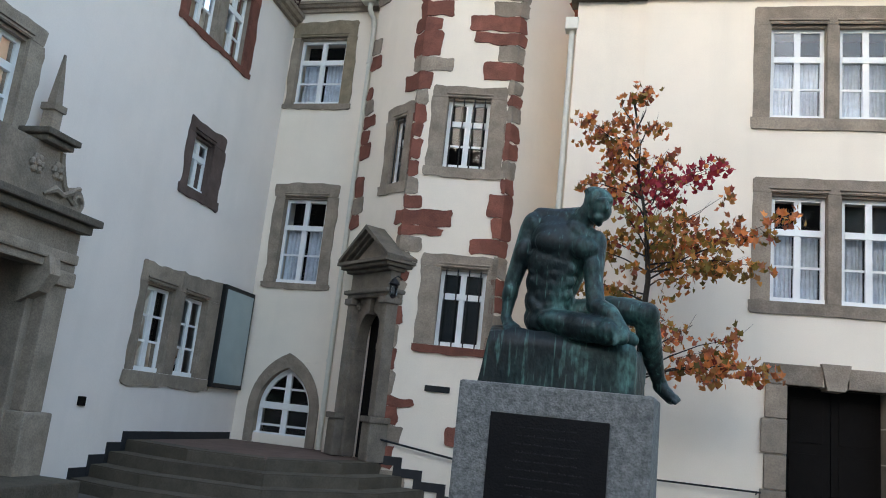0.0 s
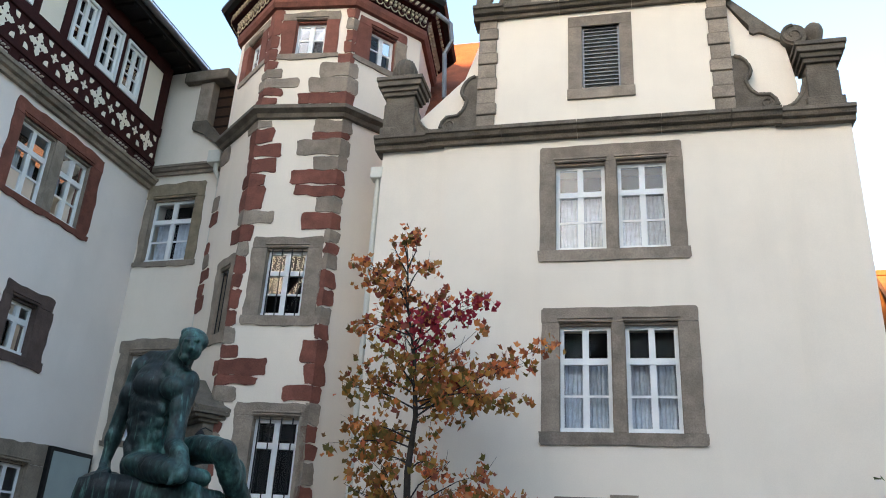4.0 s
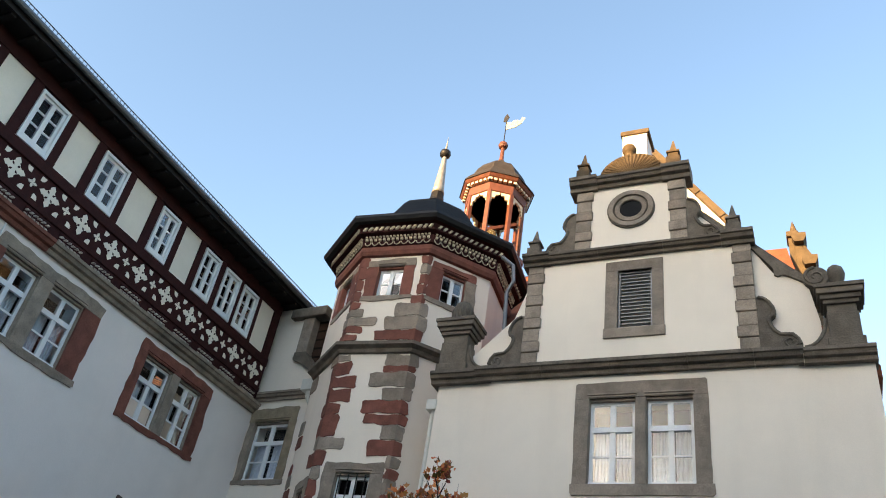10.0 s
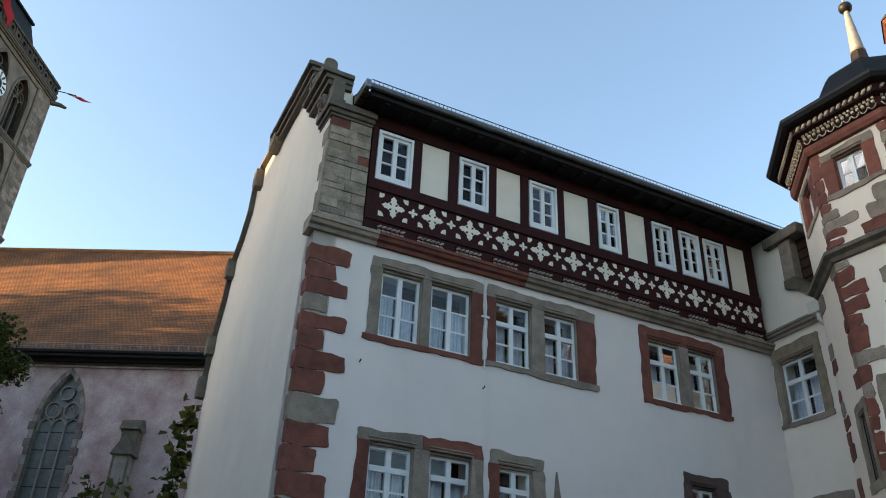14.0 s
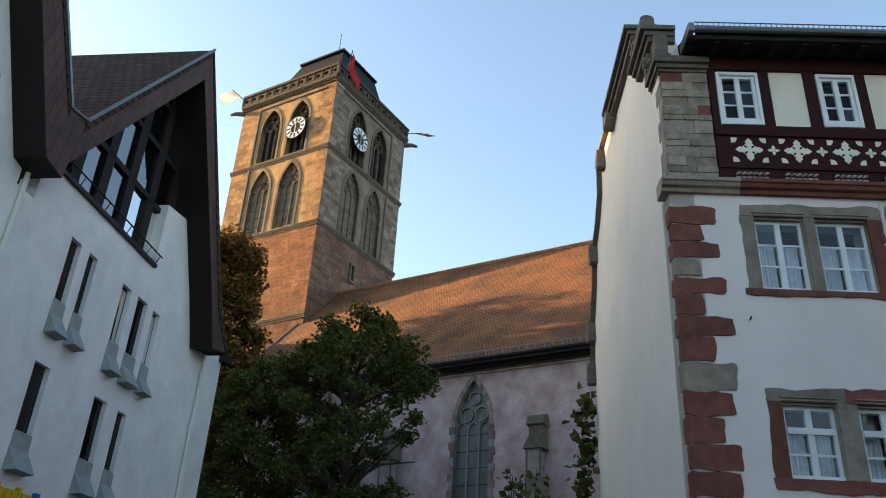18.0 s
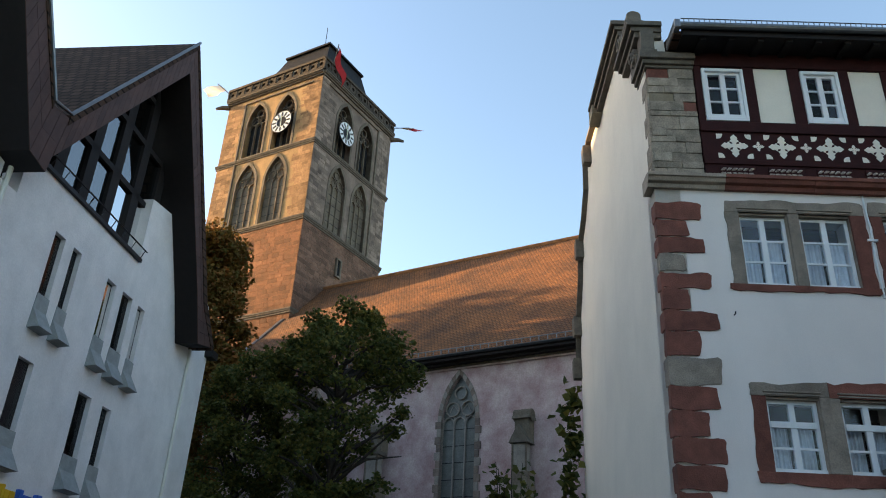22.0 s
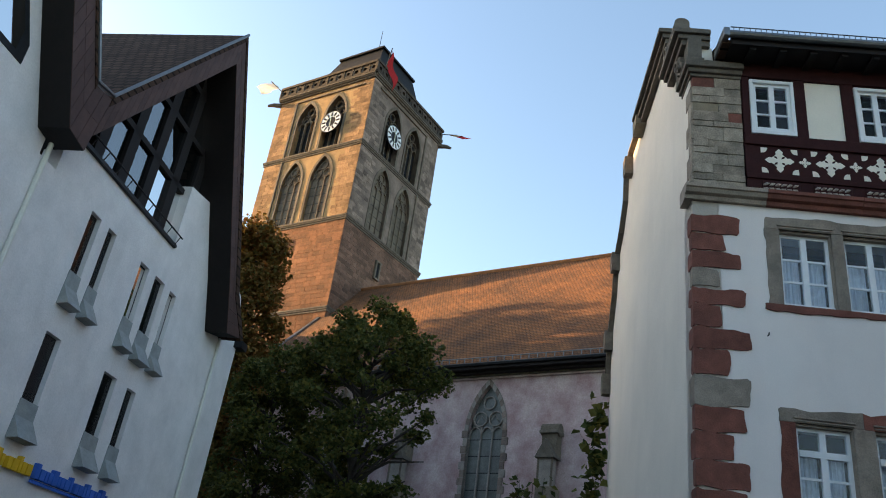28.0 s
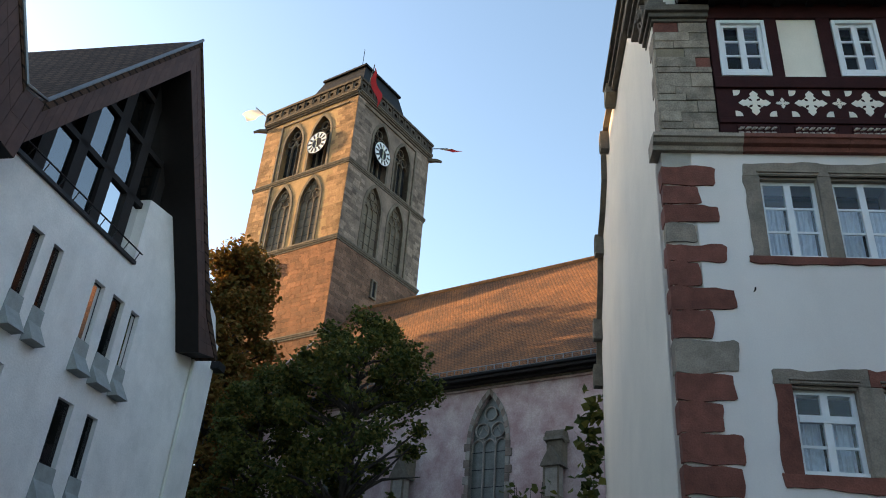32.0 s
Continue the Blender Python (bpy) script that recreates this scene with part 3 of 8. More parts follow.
def ring(r0, r1, y0, y1, cx, cz, n=40, sx=1.0):
    bm = bmesh.new()
    vs = []
    for k in range(n):
        t = 2 * math.pi * k / n
        c, s = math.cos(t), math.sin(t)
        vs.append([bm.verts.new((cx + sx * r * c, y, cz + r * s)) for r, y in ((r0, y1), (r0, y0), (r1, y0), (r1, y1))])
    for k in range(n):
        a, b = vs[k], vs[(k + 1) % n]
        for q in range(4):
            bm.faces.new((a[q], a[(q + 1) % 4], b[(q + 1) % 4], b[q]))
    return bm


part("outer_ring", ring(0.37, 0.47, -0.07, 0.0, 2.84, 12.6), GREY, ocu)
# groove coloured darker for the shade between the two rings
part("groove_ring", ring(0.33, 0.37, -0.012, 0.0, 2.84, 12.6), DARKST, ocu)
part("inner_ring", ring(0.235, 0.33, -0.05, 0.0, 2.84, 12.6), GREY, ocu)
part("lip", ring(0.45, 0.50, -0.04, 0.0, 2.84, 12.6), DARKST, ocu)
# near-black disc on the solid wall stands for the shaded opening
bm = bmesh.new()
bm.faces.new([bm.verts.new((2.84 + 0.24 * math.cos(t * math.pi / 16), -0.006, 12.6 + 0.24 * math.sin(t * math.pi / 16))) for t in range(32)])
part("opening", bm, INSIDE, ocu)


def volute(parent, cx, cz, r, side, material, y0=-0.1, y1=0.15, turns=1.4):
    """A carved scroll end: a raised spiral on a disc."""
    bm = bmesh.new()
    n = 24
    prism(bm, [(cx + r * math.cos(2 * math.pi * k / n), cz + r * math.sin(2 * math.pi * k / n)) for k in range(n)], y0 * 0.4, y1)
    pts = []
    for k in range(34):
        t = k / 33
        a = side * (t * turns * 2 * math.pi) + math.pi / 2
        q = r * (0.93 - 0.75 * t)
        pts.append((cx + q * math.cos(a), y0 * 0.5, cz + q * math.sin(a)))
    tube(bm, pts, [0.16 * r * (1 - 0.4 * k / 33) for k in range(34)], 6)
    return part("volute", bm, material, parent)


def scroll(parent, s, u_in, z_lo, z_hi, u_out, material):
    """The S-shaped side scroll between two tiers, with a raised edge and a coiled foot; s gives its side."""
    w = abs(u_out - u_in)
    h = z_hi - z_lo
    prof = [(0, 0), (1.0, 0), (1.02, 0.10), (0.97, 0.20), (0.85, 0.285), (0.70, 0.29), (0.56, 0.30), (0.44, 0.37), (0.36, 0.46), (0.32, 0.55), (0.35, 0.61), (0.43, 0.65),
            (0.465, 0.72), (0.44, 0.80), (0.36, 0.90), (0.24, 0.97), (0.1, 1.0), (0, 1.0)]
    pts = [(u_in + s * w * a, z_lo + h * b) for a, b in prof]
    part("scroll", PR(pts, -0.03, 0.2), material, parent)
    rim = bmesh.new()
    tube(rim, [(u_in + s * w * (a - 0.045), -0.04, z_lo + h * (b - 0.015)) for a, b in prof[2:17]], 0.036, 6)
    part("scroll_rim", rim, material, parent)
    volute(parent, u_in + s * w * 0.74, z_lo + h * 0.14, h * 0.135, -s, material, y0=-0.09, y1=0.15)


scroll(gable, -1, 0.71, 8.99, 10.15, 0.04, DARKST)
scroll(gable, 1, 5.11, 8.99, 10.12, 5.78, DARKST)
scroll(gable, -1, 1.67, 11.60, 12.66, 1.06, DARKST)
scroll(gable, 1, 3.965, 11.60, 12.66, 4.58, DARKST)
# raked coping of the gable with its stepped underside
part("raked_coping", PR([(5.08, 11.50), (5.99, 10.52), (6.02, 10.36), (5.68, 10.60), (5.60, 10.63), (5.52, 10.60), (5.46, 10.64), (5.46, 10.78), (5.10, 11.32)], 0.06, 0.75), DARKST, gable)
part("raked_coping", PR([(3.95, 12.62), (4.05, 12.64), (4.95, 11.66), (4.8, 11.62)], 0.14, 0.75), DARKST, gable)


def obelisk(u, z, h, w, m, label, y=0.1, material=TAN2, foot=0.0):
    ob = thing("obelisk_finial", label, "finial", "gable finials", m=m)
    part("base", B(u - w, u + w, y - w, y + w, z - foot, z + h * 0.14, bev=0.01), material, ob)
    part("die", B(u - w * 0.72, u + w * 0.72, y - w * 0.72, y + w * 0.72, z + h * 0.14, z + h * 0.34, bev=0.01), material, ob)
    part("cap", B(u - w * 0.95, u + w * 0.95, y - w * 0.95, y + w * 0.95, z + h * 0.34, z + h * 0.42, bev=0.01), material, ob)
    bm = bmesh.new()
    c = [bm.verts.new((u + a * w * 0.55, y + b * w * 0.55, z + h * 0.42)) for a, b in ((-1, -1), (1, -1), (1, 1), (-1, 1))]
    t = [bm.verts.new((u + a * 0.012, y + b * 0.012, z + h)) for a, b in ((-1, -1), (1, -1), (1, 1), (-1, 1))]
    bm.faces.new(c[::-1]), bm.faces.new(t)
    for k in range(4):
        bm.faces.new((c[k], c[(k + 1) % 4], t[(k + 1) % 4], t[k]))
    part("spike", bm, material, ob)


obelisk(1.76, 13.82, 0.65, 0.145, MG, "small tan sandstone obelisk on the gable cornice", foot=0.26)
obelisk(3.73, 13.82, 0.65, 0.145, MG, "small tan sandstone obelisk on the gable cornice", foot=0.26)
obelisk(0.77, 11.80, 0.61, 0.145, MG, "small grey sandstone obelisk on the gable shoulder", material=DARKST, foot=0.2)
obelisk(4.83, 11.80, 0.63, 0.145, MG, "small grey sandstone obelisk on the gable shoulder", material=DARKST, foot=0.2)
# shell pediment with a ball on the top cornice
shell = thing("shell_pediment", "ribbed tan sandstone shell pediment with a ball", "pediment", m=MG)
n = 44
part("shell", PR([(2.84 + 0.70 * math.cos(math.pi * k / n) * (1 + 0.006 * (k % 2)), 13.52 + 0.64 * math.sin(math.pi * k / n) * (1 + 0.006 * (k % 2))) for k in range(n + 1)], -0.03, 0.3), TAN2, shell)
for k in range(1, 22):
    a = math.pi * k / 22
    part("rib", tube(bmesh.new(), [(2.84, -0.01, 13.56), (2.84 + 0.36 * math.cos(a), -0.03, 13.54 + 0.33 * math.sin(a)), (2.84 + 0.67 * math.cos(a), -0.02, 13.53 + 0.61 * math.sin(a))], [0.008, 0.026, 0.042], 6), TAN2, shell)
bm = bmesh.new()
bmesh.ops.create_uvsphere(bm, u_segments=18, v_segments=12, radius=0.16, matrix=Matrix.Translation((2.77, 0.1, 14.4)))
part("ball", bm, TAN2, shell, smooth=True)
part("ball_neck", lathe(bmesh.new(), [(0.16, 14.1), (0.1, 14.18), (0.09, 14.24), (0.12, 14.3)], 12, 2.77, 0.1), TAN2, shell)
# the two end pedestals
for u0, u1, s in ((-1.0, -0.42, 1), (6.22, 6.72, -1)):
    ped = thing("gable_pedestal", "dark weathered stone pedestal with a moulded cap and ball", "pedestal", "gable pedestals", m=MG)
    part("base", B(u0 - 0.04, u1 + 0.04, -0.16, 0.34, 8.95, 9.12, bev=0.02), DARKST, ped)
    part("die", B(u0, u1, -0.12, 0.3, 9.12, 9.62, bev=0.02), DARKST, ped)
    part("neck_block", B(u0 + 0.02, u1 - 0.02, -0.1, 0.28, 9.62, 9.82, bev=0.015), DARKST, ped)
    for o, z0, z1 in ((0.03, 9.78, 9.86), (0.07, 9.86, 9.95), (0.12, 9.95, 10.06), (0.15, 10.06, 10.14), (0.06, 10.14, 10.2)):
        part("cap_moulding", B(u0 - o, u1 + o, -0.12 - o, 0.3 + o, z0, z1, bev=0.012), DARKST, ped)
    c = (u0 + u1) / 2
    if s > 0:
        part("ribbed_knob", lathe(bmesh.new(), [(0.2, 10.2), (0.21, 10.3), (0.22, 10.42), (0.2, 10.54), (0.14, 10.64), (0.03, 10.69)], 18, c, 0.08), DARKST, ped, smooth=True)
        for q in range(14):
            a = q * math.pi / 7
            part("rib", tube(bmesh.new(), [(c + 0.215 * math.cos(a), 0.08 + 0.215 * math.sin(a), 10.22), (c + 0.225 * math.cos(a), 0.08 + 0.225 * math.sin(a), 10.42), (c + 0.15 * math.cos(a), 0.08 + 0.15 * math.sin(a), 10.63)], [0.02, 0.022, 0.012], 5), DARKST, ped)
    else:
        part("ball", lathe(bmesh.new(), [(0.07, 10.2), (0.08, 10.3), (0.13, 10.38), (0.155, 10.5), (0.13, 10.61), (0.07, 10.67), (0.01, 10.69)], 18, c, 0.05), DARKST, ped, smooth=True)
    e = u1 if s > 0 else u0
    arc = [(e + s * (0.40 - 0.36 * math.sin(k * math.pi / 16)), 9.0 + 0.52 * (1 - math.cos(k * math.pi / 16))) for k in range(9)]
    part("side_scroll", PR([(e, 8.97), (e + s * 0.42, 8.97)] + arc + [(e, 9.55)], -0.08, 0.2), DARKST, ped)
    part("side_scroll_rim", tube(bmesh.new(), [(x, -0.08, z) for x, z in arc], 0.03, 6), DARKST, ped)
volute(gable, 6.14, 10.46, 0.21, 1, DARKST, y0=-0.02, y1=0.5)
# roof behind the gable
groof = thing("roof_gable", "orange clay tile roof behind the gable", "roof", kind="structure", m=MG)
part("slope", PR([(6.95, 8.95), (2.85, 13.3), (2.85, 13.1), (6.95, 8.7)], 0.6, 13), RTILE, groof)
part("slope", PR([(-1.1, 8.95), (-1.1, 8.7), (2.85, 13.1), (2.85, 13.3)], 0.6, 13), RTILE, groof)
bm = bmesh.new()
vs = [bm.verts.new(q) for q in ((-2.2, 1.5, 9.5), (6.25, 1.5, 9.5), (5.76, 7.0, 16.27), (-2.2, 7.0, 16.27), (-2.2, 1.7, 9.3), (6.25, 1.7, 9.3), (5.76, 7.2, 16.07), (-2.2, 7.2, 16.07))]
for q in ((0, 1, 2, 3), (7, 6, 5, 4), (0, 4, 5, 1), (1, 5, 6, 2), (2, 6, 7, 3), (3, 7, 4, 0)):
    bm.faces.new([vs[i] for i in q])
part("slope", bm, RTILE, groof, "sunlit red tile slope")
chim = thing("chimney", "white plastered chimney with a flat stone cap", "chimney", m=Matrix.Translation((2.5, 15.1, 0)))
part("stack", B(-0.27, 0.34, -0.35, 0.35, 12.5, 16.52), PLASTER_W, chim)
part("cap", B(-0.32, 0.4, -0.4, 0.4, 16.52, 16.66, bev=0.02), TAN2, chim)
# carved gable end of the cross wing, catching the sun
cross = thing("rear_gable", "tan sandstone stepped rear gable with scrolls", "gable", m=Matrix.Translation((5.95, 20, 0)))
part("core", B(0.05, 0.5, 0.25, 0.6, 9, 15.5), TAN2, cross)
part("upper_block", B(-0.12, 0.13, 0.25, 0.6, 15.2, 16.86, bev=0.02), TAN2, cross)
part("top_cap", B(-0.16, 0.17, 0.15, 0.7, 16.8, 17.0, bev=0.05), TAN2, cross)
part("middle_block", B(0.02, 0.28, 0.2, 0.6, 15.3, 16.5, bev=0.03), TAN2, cross)
part("lower_block", B(0.2, 0.48, 0.2, 0.6, 14.6, 15.64, bev=0.03), TAN2, cross)
for a, b, z0 in ((-0.02, 0.36, 16.48), (0.17, 0.58, 15.66)):
    part("ledge", PR([(a + 0.05, z0), (b - 0.08, z0), (b - 0.02, z0 + 0.14), (b, z0 + 0.16), (b, z0 + 0.3), (a, z0 + 0.3), (a, z0 + 0.16)], 0.0, 0.7), TAN2, cross)
part("coping_scroll", PR([(0.28, 15.96), (0.5, 15.96), (0.44, 16.12), (0.36, 16.3), (0.3, 16.46), (0.22, 16.46)], 0.2, 0.5), TAN2, cross)
part("coping_scroll", PR([(0.46, 14.9), (0.75, 14.9), (0.66, 15.2), (0.56, 15.45), (0.46, 15.6)], 0.2, 0.5), TAN2, cross)
part("spike", lathe(bmesh.new(), [(0.15, 17.0), (0.16, 17.06), (0.09, 17.12), (0.1, 17.16), (0.01, 17.5)], 8, 0.05, 0.4), TAN2, cross)
part("raked_wall", PR([(-4.0, 20.9), (-1.2, 16.66), (-1.2, 15.2), (-4.0, 19.4)], 0.2, 0.55), PLASTER_W, cross, "sunlit white plaster gable slope")
for k in range(4):
    a, b = k / 4, (k + 1) / 4 - 0.01
    part("raked_coping", PR([(-4.0 + 2.8 * a, 20.9 - 4.24 * a), (-4.0 + 2.8 * b, 20.9 - 4.24 * b), (-3.83 + 2.8 * b, 21.02 - 4.24 * b), (-3.83 + 2.8 * a, 21.02 - 4.24 * a)], 0.05, 0.7), TAN2, cross)
# stone portal and dark double door
door = thing("door_1", "dark oak double door in a rusticated grey stone portal", "door", kind="structure", m=MG)
for s, e in ((2.14, 2.44), (3.78, 4.06)):
    z = 0.0
    k = 0
    while z < 2.5:
        w = 0.05 if k % 2 else 0.0
        a, b = (s - w, e + 0.004) if s < 3 else (s - 0.004, e + w)
        part("jamb_stone", B(a, b, -0.05 - 0.02 * (k % 2), 0.3, z + 0.005, min(z + 0.5, 2.5) - 0.005, bev=0.018), GREY, door)
        z += 0.5
        k += 1
part("lintel", B(2.10, 2.92, -0.06, 0.3, 2.5, 2.80, bev=0.015), GREY, door)
part("lintel", B(3.26, 4.06, -0.06, 0.3, 2.5, 2.80, bev=0.015), GREY, door)
part("keystone", PR([(2.97, 2.46), (3.21, 2.46), (3.29, 2.84), (2.89, 2.84)], -0.11, 0.3), GREY, door)
for a, b in ((2.44, 3.105), (3.115, 3.78)):
    lf = part("door_leaf", B(a, b, 0.30, 0.36, 0, 2.5), BLACKWOOD, door)
    for z0, z1 in ((0.15, 0.75), (0.9, 1.55), (1.7, 2.35)):
        part("door_panel", B(a + 0.1, b - 0.1, 0.285, 0.3, z0, z1, bev=0.01), BLACKWOOD, lf)
rail = thing("wall_rail", "thin dark iron rail along the foot of the wall", "rail", m=MG)
part("bar", tube(bmesh.new(), [(0.45, -0.1, 0.95), (2.1, -0.1, 0.94)], 0.015, 6), IRON, rail)
for u in (0.5, 2.05):
    part("bracket", tube(bmesh.new(), [(u, 0.02, 0.9), (u, -0.1, 0.94)], 0.012, 6), IRON, rail)
vent = thing("wall_vent", "small dark square vent plate on the plaster wall", "vent", m=MG)
part("plate", B(1.36, 1.51, -0.012, 0.01, 2.39, 2.53, bev=0.004), IRON, vent)
part("grille", B(1.385, 1.485, -0.02, -0.008, 2.415, 2.505), ZINC, vent)


# ---- stair tower ----
TC = Vector((-3.12, 15.5, 0))
AP = 2.05
TW = AP * math.tan(radians(22.5))


def face(k, ap=AP):
    """The frame of one face of the tower: u along the face from its middle, y inwards."""
    f = radians(-84 + 45 * k)
    nrm = Vector((math.cos(f), math.sin(f), 0))
    o = TC + nrm * ap
    return Matrix.Translation(o) @ Matrix.Rotation(f + math.pi / 2, 4, 'Z')


tower = thing("stair_tower", "cream plastered octagonal stair tower with red and grey quoins", "tower")
th = {k: [] for k in range(8)}
F0, FL, FR = face(0), face(-1), face(1)
TWC = (GREY, GREY, GREY, GREY, GREY)
th[0].append(window(F0, (-0.44, 0.84, 2.54, 4.22), [(-0.11, 0.70)], (2.67, 4.0), "barred white window in a grey stone frame", (GREY, RED, GREY, GREY, GREY), rows=1, bars=4, curtain=False, glass=GLASS_D))
th[0].append(window(F0, (-0.58, 0.76, 5.6, 7.3), [(-0.30, 0.48)], (5.78, 7.08), "barred white window in a grey stone frame with a hood", TWC, bars=4, curtain=False, glass=GLASS_D, rows=2))
th[0].append(window(F0, (-0.66, 0.56, 11.25, 12.42), [(-0.38, 0.28)], (11.38, 12.22), "small white casement between red sandstone jambs", (GREY, GREY, RED, RED, RED), curtain=False, glass=GLASS_D, upper=0.0, rows=2))
th[1].append(window(FR, (-0.75, 0.5, 11.25, 12.42), [(-0.42, 0.22)], (11.38, 12.22), "small white casement in a red and grey stone frame", (RED, GREY, RED, GREY, RED), curtain=False, glass=GLASS_D, upper=0.0, rows=2))
th[7].append(window(FL, (-0.62, 0.6, 11.25, 12.42), [(-0.32, 0.32)], (11.38, 12.22), "small casement in red sandstone jambs", (GREY, GREY, RED, RED, RED), curtain=False, glass=GLASS_D, upper=0.0, rows=2))
th[7].append(window(FL, (0.0, 0.8, 5.3, 7.0), [(0.22, 0.6)], (5.5, 6.75), "narrow barred window in a hooded grey stone frame", TWC, curtain=False, glass=GLASS_D, two=False, bars=2))
door_t = (-0.06, 0.68, 0.66, 3.2)
th[7].append(door_t)
for k in range(8):
    M = face(k)
    o = link("face_wall", wall_mesh((-TW, TW, -0.2, 12.75), th[k], 0.35), PLASTER, tower)
    o.matrix_world = M
# near-black core paints the inside of the tower as unlit
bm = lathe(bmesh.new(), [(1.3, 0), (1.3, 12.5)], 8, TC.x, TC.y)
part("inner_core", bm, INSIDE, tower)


def octa(prof, name, material, parent, smooth=False):
    """A ring round the tower, by apothem and height."""
    k = 1 / math.cos(radians(22.5))
    bm = bmesh.new()
    rings = []
    for r, z in prof:
        rings.append([bm.verts.new((TC.x + r * k * math.cos(radians(-84 + 22.5 + 45 * i)), TC.y + r * k * math.sin(radians(-84 + 22.5 + 45 * i)), z)) for i in range(8)])
    for a, b in zip(rings, rings[1:]):
        for i in range(8):
            bm.faces.new((a[i], a[(i + 1) % 8], b[(i + 1) % 8], b[i]))
    return part(name, bm, material, parent)


octa([(AP, 9.82), (AP + 0.06, 9.84), (AP + 0.09, 9.92), (AP + 0.19, 9.98), (AP + 0.19, 10.06), (AP + 0.02, 10.16), (AP - 0.1, 10.16)], "string_course", DARKST, tower)
octa([(AP, 12.5), (AP + 0.08, 12.52), (AP + 0.12, 12.62), (AP + 0.12, 12.74), (AP - 0.05, 12.76)], "red_band", RED, tower)
octa([(AP + 0.02, 12.75), (AP + 0.12, 12.8), (AP + 0.14, 13.02), (AP + 0.30, 13.06), (AP + 0.3, 13.24), (AP + 0.44, 13.28)], "cornice_board", TIMBER, tower)
octa([(AP + 0.28, 13.26), (AP + 0.50, 13.27), (AP + 0.55, 13.36), (AP + 0.54, 13.44), (AP + 0.4, 13.46)], "gutter", IRON, tower)
for k in (-2, -1, 0, 1, 2):
    M = face(k)
    for row, (yy, z0, z1, n, w) in enumerate(((-0.155, 12.90, 12.96, 15, 0.055), (-0.165, 12.99, 13.045, 19, 0.05), (-0.315, 13.10, 13.19, 13, 0.065))):
        half = (AP - yy) * math.tan(radians(22.5)) - 0.05
        for i in range(n):
            u = -half + (i + 0.5) * 2 * half / n
            bm = B(u - w / 2, u + w / 2, yy - 0.03, yy + 0.02, z0, z1)
            if row == 2:
                for v in bm.verts:
                    v.co.x += (v.co.z - z0) * 0.6
            o = part("dentil", bm, CREAMP, tower)
            o.matrix_world = M
    half = (AP + 0.13) * math.tan(radians(22.5)) - 0.04
    for i in range(9):
        u = -half + (i + 0.5) * 2 * half / 9
        bm = tube(bmesh.new(), [(u - 0.085, -0.14, 12.87), (u - 0.05, -0.145, 12.80), (u, -0.145, 12.775), (u + 0.05, -0.145, 12.80), (u + 0.085, -0.14, 12.87)], 0.012, 5)
        o = part("carved_festoon", bm, CREAMP, tower)
        o.matrix_world = M
bell = [(2.42, 13.44), (1.66, 13.72), (1.55, 14.1), (1.39, 14.45), (1.23, 14.75), (1.09, 15.0), (0.95, 15.2), (0.75, 15.38), (0.47, 15.56), (0.28, 15.74), (0.19, 15.96), (0.14, 16.38)]
bm = bmesh.new()
rings = []
for q, zz in bell:
    sh = -0.14 * min(1, (zz - 13.44) / 2)
    rings.append([bm.verts.new((TC.x + sh * 0.87 + q * 1.082 * math.cos(radians(-61.5 + 45 * i)), TC.y + sh * 0.5 + q * 1.082 * math.sin(radians(-61.5 + 45 * i)), zz)) for i in range(8)])
for a, b in zip(rings, rings[1:]):
    for i in range(8):
        bm.faces.new((a[i], a[(i + 1) % 8], b[(i + 1) % 8], b[i]))
part("bell_roof", bm, SLATE, tower, "dark slate bell-shaped roof")
# slate courses: thin overlapping bands of the same bell
for (q, zz), (q1, z1) in zip(bell[1:9], bell[2:10]):
    for t in (0.0, 0.5):
        qa, za = q + (q1 - q) * t + 0.012, zz + (z1 - zz) * t
        qb, zb = q + (q1 - q) * (t + 0.5) + 0.002, zz + (z1 - zz) * (t + 0.5)
        bm = bmesh.new()
        for i in range(8):
            pts = []
            for k, (r_, z_) in ((i, (qa, za)), (i + 1, (qa, za)), (i + 1, (qb, zb)), (i, (qb, zb))):
                sh = -0.14 * min(1, (z_ - 13.44) / 2)
                an = radians(-61.5 + 45 * k)
                pts.append((TC.x + sh * 0.87 + r_ * 1.082 * math.cos(an), TC.y + sh * 0.5 + r_ * 1.082 * math.sin(an), z_))
            quad(bm, *pts)
        part("slate_course", bm, SLATE, tower)
SX, SY = TC.x - 0.12, TC.y - 0.07
octa([(2.45, 13.42), (2.5, 13.46), (2.40, 13.52)], "roof_edge", LEAD, tower)
bm = lathe(bmesh.new(), [(0.19, 16.2), (0.16, 16.38), (0.145, 16.58), (0.07, 17.58), (0.06, 17.62)], 14, SX, SY)
part("spire", bm, LEAD, tower, "bright lead spire", smooth=True)
bm = lathe(bmesh.new(), [(0.05, 17.6), (0.15, 17.68), (0.17, 17.76), (0.15, 17.85), (0.05, 17.92)], 14, SX, SY)
part("spire_ball", bm, IRON, tower, "dark metal ball", smooth=True)
bm = lathe(bmesh.new(), [(0.04, 17.9), (0.005, 18.45)], 8, SX, SY)
part("spire_tip", bm, LEAD, tower)
